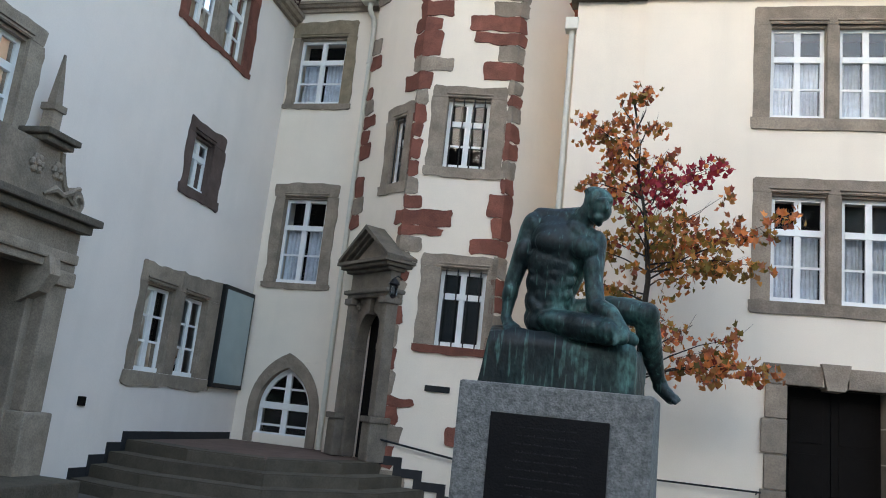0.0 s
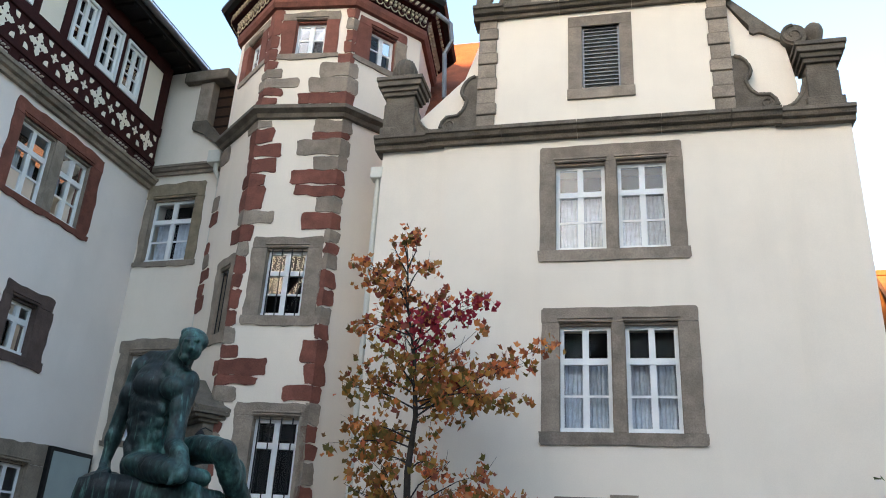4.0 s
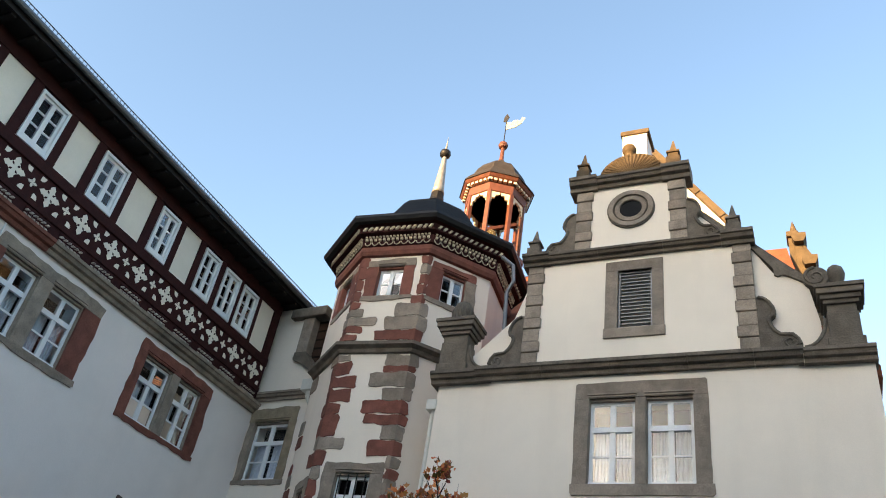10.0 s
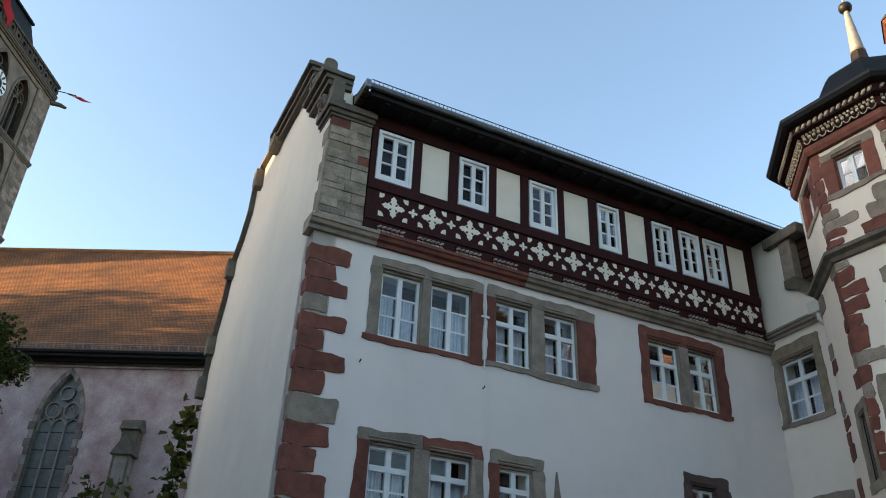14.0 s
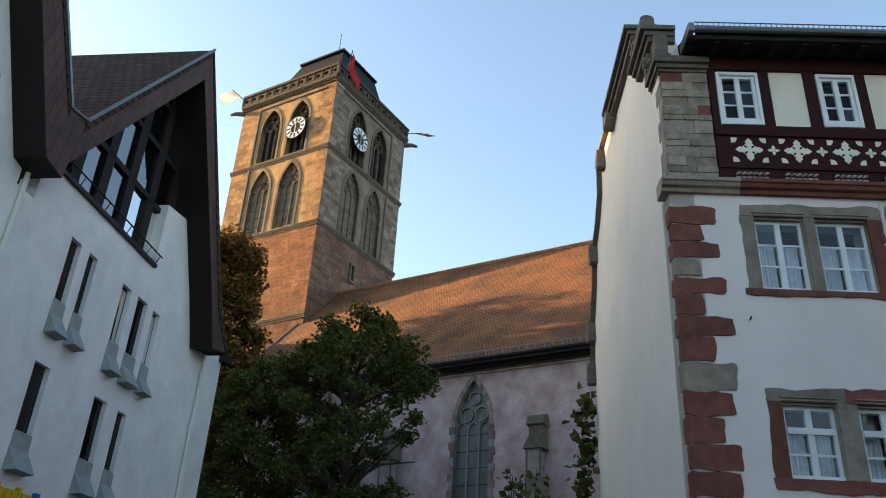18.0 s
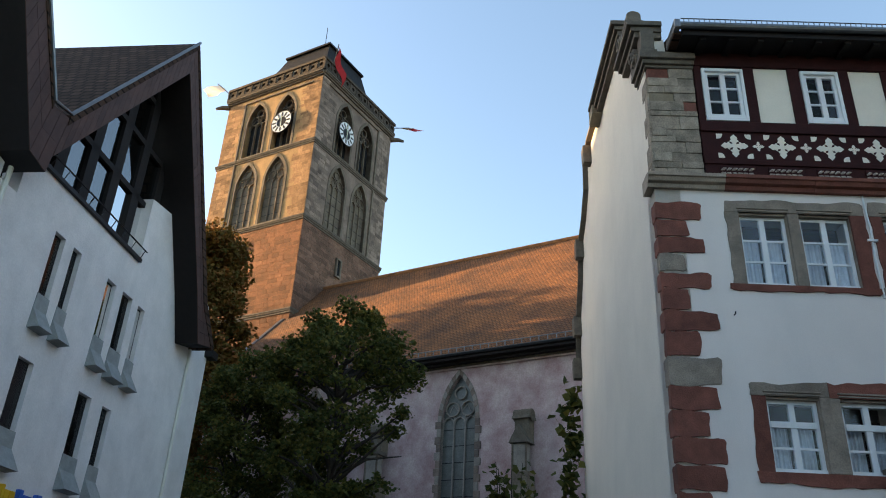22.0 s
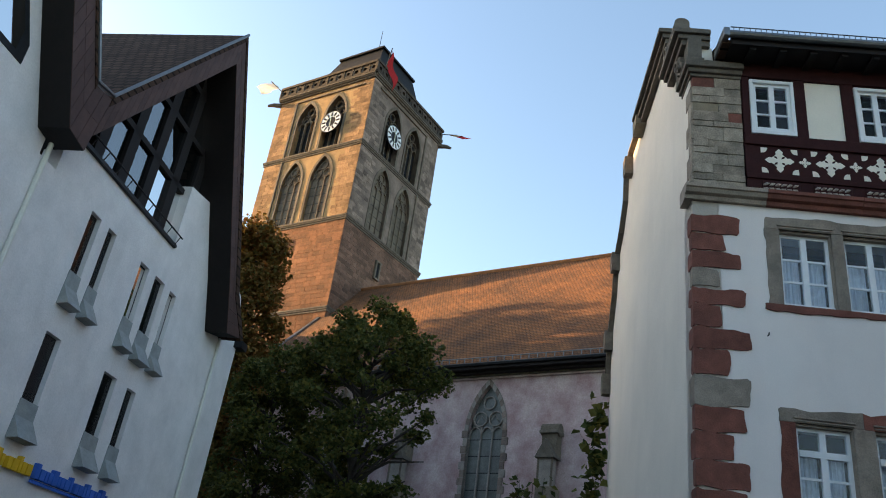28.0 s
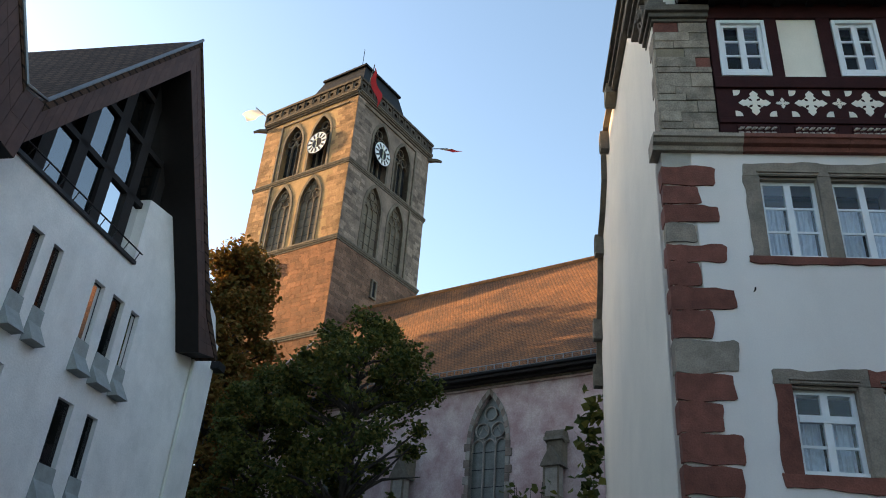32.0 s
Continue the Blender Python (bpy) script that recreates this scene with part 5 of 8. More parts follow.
for k, (w, h, mm) in enumerate(seq):
    h *= kz
    o = stone("quoin", wing, mm, 3.325, 3.34 + w * r.uniform(0.95, 1.08), z + 0.012, z + h - 0.012, y0=-0.025, j=0.03, step=0.2, sides="brt")
    # the return on the gable end
    rw = 0.14 if k % 2 else 0.27
    pts = rough_outline(-0.02, rw, z + 0.012, z + h - 0.012, 0.02, 0.2, "brt")
    bm = bmesh.new()
    prism(bm, pts, 3.318, 3.36)
    for v in bm.verts:
        v.co.x, v.co.y = v.co.y, v.co.x
    part("quoin", bm, mm, wing)
    z += h
# pier of stone at the end of the half-timbered floor, with its cap
PIERST = mat("pale_grey_ashlar", (0.57, 0.46, 0.35), 0.9, var=0.45, scale=3.5, fine=40, bump=0.5, per_object=0.2, stain=0.3)
pier = thing("corner_pier", "grey ashlar corner pier with a moulded cap", "pier", m=MW)
z = 9.6
for k, h in enumerate((0.12, 0.14, 0.2, 0.24, 0.13, 0.16, 0.3, 0.12, 0.22, 0.2, 0.16, 0.2, 0.24)):
    cut = 3.36 + 0.89 * (0.25 + 0.5 * ((k * 0.618) % 1))
    for a, b in ((3.36, cut), (cut, 4.25)):
        part("ashlar", B(a + 0.002, b - 0.002, -0.1 - 0.012 * ((k * 7 + (b > 4.2)) % 3), 0.6, z + 0.003, z + h - 0.003, bev=0.008), (TAN if (k, b > 4.2) == (9, False) else RED if (k, b > 4.2) in ((8, True), (12, False)) else PIERST), pier)
    z += h
bm = bmesh.new()
for o, z0, z1 in ((0.04, 12.02, 12.09), (0.09, 12.09, 12.19), (0.15, 12.19, 12.32), (0.06, 12.32, 12.42)):
    box(bm, 3.36 - o, 4.25 + o * 0.3, -0.1 - o, 0.6, z0, z1, bev=0.02)
part("cap", bm, DARKST, pier)
z = 9.6
for k, h in enumerate((0.26, 0.44, 0.29, 0.42, 0.42, 0.36)):
    part("return_stone", B(3.327, 3.37, -0.09, 0.12 + 0.16 * (k % 2), z + 0.004, z + h - 0.004, bev=0.008), PIERST, pier)
    z += h
# carved blocks and scrolls on the steps of the gable shoulder
gs = thing("gable_scroll", "weathered dark stone scrolls and knobs on the gable shoulder", "scroll", m=MW)
for u0, u1, d0, d1, z0, z1 in ((3.07, 3.36, 0.0, 0.3, 13.28, 13.6), (3.29, 3.55, -0.12, 0.2, 12.42, 13.06)):
    n = 12
    w, c = (u1 - u0) / 2, (u0 + u1) / 2
    top = [(c + w * math.cos(math.pi * k / n), z1 - w * 0.8 + w * 0.8 * math.sin(math.pi * k / n)) for k in range(n + 1)]
    part("knob", PR([(c - w, z0), (c + w, z0)] + top, d0, d1), DARKST, gs)
    part("knob_foot", B(u0 - 0.04, u1 + 0.04, d0 - 0.04, d1 + 0.04, z0 - 0.06, z0 + 0.05, bev=0.015), DARKST, gs)
for d, zz, q in ((0.34, 12.62, 0.2), (0.16, 12.42, 0.14), (1.34, 13.85, 0.24), (1.1, 13.5, 0.17)):
    part("scroll_disc", crosswise(ring(0.04, q, 3.2, 3.6, d, zz, 18)), DARKST, gs)
    part("scroll_eye", crosswise(ring(q * 0.35, q * 0.6, 3.15, 3.21, d, zz, 14)), DARKST, gs)
part("scroll_web", crosswise(PR([(0.0, 12.2), (0.7, 12.3), (0.8, 12.9), (0.4, 12.9), (0.2, 12.6)], 3.26, 3.6)), DARKST, gs)
part("scroll_web", crosswise(PR([(0.9, 13.25), (1.6, 13.25), (1.6, 14.25), (1.35, 14.2), (1.1, 13.7)], 3.26, 3.6)), DARKST, gs)
# gable end of the wing, seen edge on: outline by depth into the building and height
ge = thing("wall_wing_end", "weathered pale plaster gable end with stone copings", "wall", kind="structure", m=MW)
prof = [(0.0, -0.3), (0.0, 12.4), (0.1, 12.95), (1.35, 13.0), (1.5, 14.3), (2.4, 14.4), (3.4, 14.45), (4.6, 14.5), (6.1, 14.55), (6.75, 14.2), (6.8, 13.4), (7.4, 12.75), (8.1, 12.35), (8.3, 11.3), (8.9, 10.3), (9.1, 9.2), (9.2, -0.3)]
part("wall_field", crosswise(PR(prof, 3.34, 3.8)), PLASTER_E, ge)


def cap_beam(parent, d0, d1, z, h):
    """The moulded cap of one gable step, standing out over the plaster."""
    for o, a, b in ((0.0, 0.0, 0.34), (0.07, 0.34, 0.62), (0.16, 0.62, 0.9), (0.1, 0.9, 1.0)):
        part("cap_course", B(3.2 - o, 3.75, d0 - o * 0.6, d1 + o * 0.5, z + h * a, z + h * b, bev=0.015), DARKST, parent)


cap_beam(ge, 0.0, 1.3, 12.9, 0.4)
cap_beam(ge, 1.45, 4.6, 14.25, 0.4)
for a, b in zip(prof[7:15], prof[8:16]):
    d = Vector((b[0] - a[0], b[1] - a[1])).normalized()
    nrm = Vector((-d.y, d.x))
    w = 0.09
    pts = [(a[0] - d.x * .02, a[1] - d.y * .02), (b[0], b[1]), (b[0] + nrm.x * w, b[1] + nrm.y * w), (a[0] + nrm.x * w, a[1] + nrm.y * w)]
    part("coping", crosswise(PR(pts, 3.2, 3.9)), DARKST, ge)
for x, zz in ((4.75, 14.45), (6.2, 14.15), (8.05, 12.15), (8.9, 10.1), (9.1, 8.9)):
    part("coping_knob", crosswise(PR([(x - 0.12, zz - 0.28), (x + 0.14, zz - 0.28), (x + 0.26, zz - 0.1), (x + 0.26, zz + 0.3), (x - 0.05, zz + 0.32)], 3.12, 3.7)), DARKST, ge)
# paler stone than its neighbours puts the evening sun into the colour
part("lit_corbel", crosswise(PR([(4.3, 14.2), (4.75, 14.1), (4.8, 14.5), (4.35, 14.62)], 3.08, 3.7)), TAN, ge)
# half-timbering
MH = MW @ Matrix.Translation((0, 0, -0.175))
ROPEP = mat("worn_cream_paint", (0.74, 0.66, 0.56), 0.7, color2=(0.26, 0.18, 0.15), var=0.3, scale=14, bump=0.2)
ht = thing("half_timber_front", "dark red half-timbered storey with carved white panels", "facade", kind="structure", m=MH)
HT0, HT1 = 4.27, 14.9
part("band_board", B(HT0, HT1, -0.12, 0.2, 9.62, 10.86), TIMBER, ht)
part("sill_beam", B(HT0, HT1, -0.16, 0.2, 10.72, 10.95, bev=0.015), TIMBER, ht)
part("rail", B(HT0, HT1, -0.15, -0.1, 10.0, 10.1, bev=0.01), TIMBER, ht)
part("top_plate", B(HT0, HT1, -0.14, 0.3, 12.28, 12.62, bev=0.015), TIMBER, ht)
fw = [(4.40, 5.20), (6.30, 7.03), (8.08, 8.82), (9.96, 10.58), (11.58, 12.2), (12.42, 13.05), (13.2, 13.85)]
edges = [HT0]
for a, b in fw:
    edges += [a, b]
panels = [(5.42, 6.08), (7.25, 7.88), (9.04, 9.74), (10.80, 11.40), (14.02, 14.62)]
posts = [(4.27, 4.40), (5.20, 5.42), (6.08, 6.30), (7.03, 7.25), (7.88, 8.08), (8.82, 9.04), (9.74, 9.96), (10.58, 10.80), (11.40, 11.58), (12.20, 12.42), (13.05, 13.2), (13.85, 14.02), (14.62, 14.9)]
for a, b in posts:
    part("post", B(a, b, -0.13, 0.2, 10.95, 12.28, bev=0.012), TIMBER, ht)
for a, b in panels:
    part("infill_panel", B(a, b, -0.085, 0.1, 10.95, 12.28), INFILL, ht)
for a, b in fw:
    WINNO[0] += 1
    w = thing("window_%d" % WINNO[0], "white small-paned casement in the half-timbered storey", "window", "half-timber windows", kind="structure", m=MH)
    bm = bmesh.new()
    for p, q, s, t in ((a, a + 0.06, 10.96, 12.2), (b - 0.06, b, 10.96, 12.2), (a + 0.06, b - 0.06, 10.96, 11.04), (a + 0.06, b - 0.06, 12.13, 12.2)):
        box(bm, p, q, -0.17, -0.02, s, t, bev=0.008)
    part("outer_frame", bm, WHITE, w)
    timber_light(w, a + 0.06, b - 0.06, 11.04, 12.13, -0.12, upper=0.0, rows=3, curtain=False, glass=GLASS_B)
    # near-black sheet stands for the dark room behind the panes
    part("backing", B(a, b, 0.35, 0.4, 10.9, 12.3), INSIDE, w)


def blossom(cx, cz, s, y=-0.127):
    """A four-armed carved cross with lobed ends."""
    pts = []
    arm = [(0.13, 0.13), (0.34, 0.19), (0.40, 0.37), (0.57, 0.22), (0.74, 0.27), (1.04, 0.0)]
    prof = [(x, z) for x, z in arm] + [(x, -z) for x, z in arm[-2::-1]]
    for q in range(4):
        a = q * math.pi / 2
        for x, z in prof[::-1]:
            pts.append((cx + s * (x * math.cos(a) - z * math.sin(a)), cz + s * (x * math.sin(a) + z * math.cos(a))))
    return PR(pts[::-1], y, y + 0.02)


def half_moon(cx, cz, w, up):
    """A quarter disc with its square corner turned from the cross."""
    n = 7
    side = 1 if w > 0 else -1
    pts = [(cx, cz)] + [(cx + w * (0.25 + 0.75 * math.cos(math.pi / 2 * k / n)) if k < n else cx, cz + up * abs(w) * 0.95 * math.sin(math.pi / 2 * k / n)) for k in range(n + 1)]
    return PR(pts if side * up > 0 else pts[::-1], -0.127, -0.107)


for k in range(12):
    u = 4.86 + k * 0.875
    part("carved_cross", blossom(u, 10.42, 0.245), INFILL, ht)
    if k < 11:
        bm = blossom(u + 0.4375, 10.42, 0.105)
        part("carved_rosette", bm, INFILL, ht)
    for du in (-0.32, 0.32):
        part("carved_moon", half_moon(u + du, 10.68, -0.115 if du > 0 else 0.115, -1), INFILL, ht)
        part("carved_moon", half_moon(u + du, 10.145, -0.115 if du > 0 else 0.115, 1), INFILL, ht)
    # twisted rope ornament on the lower beam
    bm = bmesh.new()
    for q in range(6):
        x = u - 0.27 + q * 0.1
        for zz, sg in ((9.88, 1), (9.78, -1)):
            tube(bm, [(x - 0.05, -0.15, zz - 0.025 * sg), (x, -0.165, zz), (x + 0.05, -0.15, zz + 0.025 * sg)], [0.012, 0.028, 0.012], 6)
    part("carved_rope", bm, ROPEP, ht, "worn cream paint on carved rope")
    part("rope_beam", B(u - 0.33, u + 0.33, -0.155, -0.11, 9.7, 9.97, bev=0.03), TIMBER, ht)
# eave: soffit, gutter and snow guard
eave = thing("roof_wing", "dark tiled roof of the wing with a zinc gutter", "roof", kind="structure", m=MH)
bm = bmesh.new()
prism(bm, [(-0.62, 12.62), (-0.62, 12.70), (4.3, 15.0), (9.2, 11.0), (9.2, 10.8), (4.3, 14.8), (0.3, 12.62)], 3.8, 18.0)
part("slope", crosswise(bm), DARKTILE, eave)
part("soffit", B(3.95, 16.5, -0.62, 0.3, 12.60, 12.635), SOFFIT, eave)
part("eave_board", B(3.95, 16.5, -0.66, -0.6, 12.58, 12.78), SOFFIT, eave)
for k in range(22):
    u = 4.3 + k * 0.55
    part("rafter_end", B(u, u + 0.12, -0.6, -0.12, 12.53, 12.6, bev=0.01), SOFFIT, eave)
bm = bmesh.new()
tube(bm, [(3.85, -0.72, 12.76), (16.5, -0.72, 12.76)], 0.075, 10)
part("gutter", bm, ZINC, eave)
part("gutter_end", B(3.78, 3.9, -0.8, -0.1, 12.66, 12.86, bev=0.03), ZINC, eave)
bm = bmesh.new()
tube(bm, [(3.95, -0.66, 12.99), (16.5, -0.66, 12.99)], 0.012, 5)
for k in range(int(12.4 / 0.1)):
    box(bm, 4.0 + k * 0.1, 4.012 + k * 0.1, -0.67, -0.655, 12.82, 12.99)
part("snow_guard", bm, ZINC, eave, "fine wire snow guard")
# renaissance portal of the wing
PC = 7.66


def crosswise_l(pts, u0, u1):
    return crosswise(PR(pts, u0, u1))


wp = thing("door_3", "weathered grey stone portal with scrolls and an obelisk, door in shadow", "door", kind="structure", m=MW)
for s in (-1, 1):
    c = PC + s * 1.5
    part("pedestal", B(c - 0.25, c + 0.25, -0.4, 0.02, 0.0, 1.05, bev=0.03), GREY, wp)
    part("pilaster", B(c - 0.17, c + 0.17, -0.3, 0.02, 1.05, 2.62, bev=0.02), GREY, wp)
    part("capital", B(c - 0.24, c + 0.24, -0.36, 0.02, 2.62, 2.82, bev=0.04), GREY, wp)
    part("jamb", B(min(PC + s * 1.22, PC + s * 1.4), max(PC + s * 1.22, PC + s * 1.4), -0.12, 0.5, 0.3, 2.95, bev=0.02), GREY, wp)
    part("console", crosswise_l([(-0.02, 2.35), (-0.3, 2.5), (-0.42, 2.72), (-0.36, 2.95), (-0.02, 2.95)], PC + s * 1.26 - 0.1, PC + s * 1.26 + 0.1), GREY, wp)
    volute(wp, PC + s * 1.6, 3.74, 0.19, s, GREY, y0=-0.5, y1=0.02)
    ob = obelisk(PC + s * 0.9, 4.32, 1.16, 0.115, MW, "tall grey stone obelisk on the portal", y=-0.2, material=GREY)
part("architrave", B(6.15, 9.41, -0.3, 0.02, 2.82, 2.92, bev=0.02), GREY, wp)
part("architrave", B(6.15, 9.4, -0.34, 0.02, 2.92, 3.06, bev=0.03), GREY, wp)
part("frieze", B(6.15, 9.41, -0.28, 0.02, 3.06, 3.34, bev=0.01), GREY, wp)
part("cornice", B(6.07, 9.46, -0.42, 0.02, 3.34, 3.46, bev=0.03), DARKST, wp)
part("cornice_top", B(5.98, 9.54, -0.5, 0.02, 3.46, 3.56, bev=0.02), DARKST, wp)
half = [(1.62, 3.56), (1.62, 3.64), (1.48, 3.7), (1.34, 3.76), (1.24, 3.86), (1.17, 4.0), (1.12, 4.15), (1.1, 4.26)]
part("attic", PR([(PC + a, b) for a, b in half] + [(PC - a, b) for a, b in half[::-1]], -0.3, 0.02), GREY, wp)
rimp = [(1.46, 3.68), (1.33, 3.75), (1.23, 3.86), (1.16, 4.0), (1.11, 4.14), (1.09, 4.24)]
for s in (-1, 1):
    part("attic_rim", tube(bmesh.new(), [(PC + s * a, -0.3, b) for a, b in rimp], 0.045, 6), GREY, wp)
    part("attic_cap", B(PC + s * 0.9 - 0.25, PC + s * 0.9 + 0.25, -0.42, 0.02, 4.26, 4.34, bev=0.03), DARKST, wp)
    part("attic_cap", B(PC + s * 0.9 - 0.3, PC + s * 0.9 + 0.3, -0.47, 0.02, 4.34, 4.42, bev=0.02), DARKST, wp)
    for cu, cz, rr in ((1.08, 4.0, 0.13), (0.7, 3.98, 0.13)):
        bm = bmesh.new()
        for q in range(6):
            an = q * math.pi / 3
            bmesh.ops.create_icosphere(bm, subdivisions=1, radius=rr * 0.45, matrix=Matrix.Translation((PC + s * cu + rr * 0.6 * math.cos(an), -0.31, cz + rr * 0.6 * math.sin(an))) @ Matrix.Diagonal((1, 0.6, 1, 1)))
        bmesh.ops.create_icosphere(bm, subdivisions=1, radius=rr * 0.4, matrix=Matrix.Translation((PC + s * cu, -0.32, cz)))
        part("rosette", bm, GREY, wp)
    part("carved_leaf", tube(bmesh.new(), [(PC + s * 0.9, -0.31, 3.66), (PC + s * 1.05, -0.34, 3.76), (PC + s * 1.2, -0.34, 3.72), (PC + s * 1.35, -0.34, 3.8), (PC + s * 1.42, -0.31, 3.7)], [0.02, 0.05, 0.04, 0.05, 0.02], 6), GREY, wp)
part("door_leaf", B(6.42, 8.90, 0.45, 0.51, 0.3, 2.95), BLACKWOOD, wp)
part("threshold", B(6.18, 9.38, -1.0, 0.3, 0.0, 0.3, bev=0.02), STEP, wp)
nb = thing("notice_board", "black-framed glazed notice case on the plaster wall", "notice board", m=MW)
part("case", B(13.8, 15.0, -0.1, 0.0, 1.6, 3.48, bev=0.01), IRON, nb)
part("glazing", B(13.87, 14.94, -0.106, -0.095, 1.68, 3.40), BOARDGLASS, nb)
sw = thing("wall_socket", "small brown wall lamp socket on the plaster", "socket", m=MW)
part("plate", B(10.36, 10.5, -0.04, 0.0, 1.14, 1.27, bev=0.01), BLACKWOOD, sw)
for u, zz in ((4.5, 6.9), (7.05, 6.9)):
    nl = thing("iron_hook", "small dark iron hook in the plaster", "hook", "wall hooks", m=MW)
    part("shank", tube(bmesh.new(), [(u, 0.0, zz), (u, -0.06, zz), (u, -0.08, zz + 0.03)], 0.012, 6), IRON, nl)
bx = thing("wall_plate", "dark letter plate on the tower plaster", "plate", m=F0)
part("plate", B(-0.16, 0.26, -0.03, 0.0, 1.9, 2.0, bev=0.006), IRON, bx)
hr = thing("handrail", "thin iron handrail on the tower wall", "rail", m=F0)
part("bar", tube(bmesh.new(), [(-0.8, -0.03, 1.05), (-0.78, -0.09, 1.05), (0.6, -0.09, 0.85), (0.62, -0.03, 0.85)], 0.018, 8), IRON, hr)

# ---- steps and landing before the tower ----
st = thing("entrance_steps", "worn grey sandstone steps with a red paved landing", "steps", kind="structure")
plan = [(-7.35, 11.7), (-5.95, 11.3), (-4.75, 11.33), (-3.95, 12.3), (-3.6, 13.5), (-3.6, 15.3), (-7.4, 15.3)]


def grow(pts, d):
    """The landing's outline, pushed out on its free sides."""
    o = [(-7.35, pts[0][1] - d * 1.05), (pts[1][0] - d * 0.35, pts[1][1] - d), (pts[2][0] + d * 0.45, pts[2][1] - d), (pts[3][0] + d, pts[3][1] - d * 0.4), (pts[4][0] + d, pts[4][1]), pts[5], pts[6]]
    return o


for k in range(4):
    d = 0.36 * k
    zt = 0.68 - 0.17 * k
    pl = grow(plan, d)
    # each step is laid of separate kerb stones along its free edge
    back = grow(plan, d - 0.42)
    for a, b, c, e in zip(pl[:4], pl[1:5], back[:4], back[1:5]):
        inner_a, inner_b = Vector((*c, 0)), Vector((*e, 0))
        n = max(1, int(math.dist(a, b) / 1.0))
        for q in range(n):
            p = Vector((*a, 0)).lerp(Vector((*b, 0)), q / n)
            s = Vector((*a, 0)).lerp(Vector((*b, 0)), (q + 1) / n)
            e = (s - p).normalized()
            ip, iq = inner_a.lerp(inner_b, q / n), inner_a.lerp(inner_b, (q + 1) / n)
            bm = bmesh.new()
            hprism(bm, [(p.x + e.x * .004, p.y + e.y * .004), (s.x - e.x * .004, s.y - e.y * .004), (iq.x, iq.y), (ip.x, ip.y)], zt - 0.18, zt - (0.0 if k == 0 else 0.001 * k))
            bmesh.ops.bevel(bm, geom=[ed for ed in bm.edges if abs(ed.verts[0].co.z - ed.verts[1].co.z) < 1e-5 and ed.verts[0].co.z > zt - 0.1], offset=0.02, segments=2, affect='EDGES')
            part("step_stone", bm, STEP, st)
    bm = bmesh.new()
    hprism(bm, grow(plan, d - (0.012 if k else 0.1)), -0.1, zt - (0.004 if k else 0.006))
    part("step_core", bm, STEP if k else PAVING, st)
# dark painted base line stepping along the walls
bl = thing("baseboard", "black painted base line following the steps", "baseboard", kind="structure", m=MW)
for a, b, z0, z1 in ((11.6, 15.0, 0.66, 0.8), (11.25, 11.6, 0.49, 0.64), (10.88, 11.25, 0.32, 0.47), (10.5, 10.88, 0.15, 0.3), (9.45, 10.5, 0.0, 0.14), (3.4, 6.0, 0.0, 0.3)):
    part("base_strip", B(a, b, -0.012, 0.0, z0, z1), PLINTHB, bl)
for u, z0, z1 in ((11.6, 0.49, 0.8), (11.25, 0.32, 0.64), (10.88, 0.15, 0.47), (10.5, 0.0, 0.3)):
    part("base_riser", B(u - 0.05, u + 0.08, -0.016, 0.0, z0, z1), PLINTHB, bl)
bl2 = thing("baseboard", "black painted base line at the foot of the tower", "baseboard", kind="structure", m=F0)
for a, b, z0, z1 in ((-0.85, -0.45, 0.66, 0.8), (-0.45, -0.1, 0.49, 0.63), (-0.1, 0.3, 0.32, 0.46), (0.3, 0.85, 0.12, 0.28)):
    part("base_strip", B(a, b, -0.03, 0.0, z0, z1), PLINTHB, bl2)
for u, z0, z1 in ((-0.45, 0.49, 0.8), (-0.1, 0.32, 0.63), (0.3, 0.12, 0.46)):
    part("base_riser", B(u - 0.08, u + 0.05, -0.034, 0.0, z0, z1), PLINTHB, bl2)

# ---- monument ----
MS = Matrix.Translation((-0.496, 6.598, 0.305)) @ Matrix.Rotation(radians(-6), 4, 'Z') @ Matrix.Scale(0.8, 4)
pl = thing("plinth", "rough grey granite block plinth with a dark plaque", "plinth", m=MS)
bm = B(-0.80, 1.0, -0.29, 0.74, -0.45, 1.89, bev=0.03)
part("block", bm, GRANITE, pl)
part("plaque", B(-0.46, 0.63, -0.315, -0.29, 0.6, 1.62, bev=0.006), PLAQUE, pl, "dark bronze plaque with worn writing")
r = random.Random(3)
for k in range(9):
    w = r.uniform(0.25, 0.36)
    bm = bmesh.new()
    x = 0.08 - w
    while x < 0.08 + w:
        q = r.uniform(0.03, 0.1)
        box(bm, x, min(x + q, 0.08 + w), -0.319, -0.314, 1.5 - k * 0.075, 1.512 - k * 0.075)
        x += q + 0.02
    part("text_line", bm, IRON, pl)


def capsule(bm, a, b, ra, rb, n=5):
    """A tapered limb as a chain of balls."""
    a, b = Vector(a), Vector(b)
    steps = max(2, int((b - a).length / (min(ra, rb) * 0.45)))
    for k in range(steps + 1):
        t = k / steps
        bmesh.ops.create_icosphere(bm, subdivisions=2, radius=ra + (rb - ra) * t, matrix=Matrix.Translation(a.lerp(b, t)))


bm = bmesh.new()
# x to the right, y away; heights over the ground


def ball(x, y, z, r, sx=1.0, sy=1.0, sz=1.0, tilt=0.0):
    bmesh.ops.create_icosphere(bm, subdivisions=3, radius=r, matrix=Matrix.Translation((x, y, z)) @ Matrix.Rotation(tilt, 4, 'Y') @ Matrix.Diagonal((sx, sy, sz, 1)))


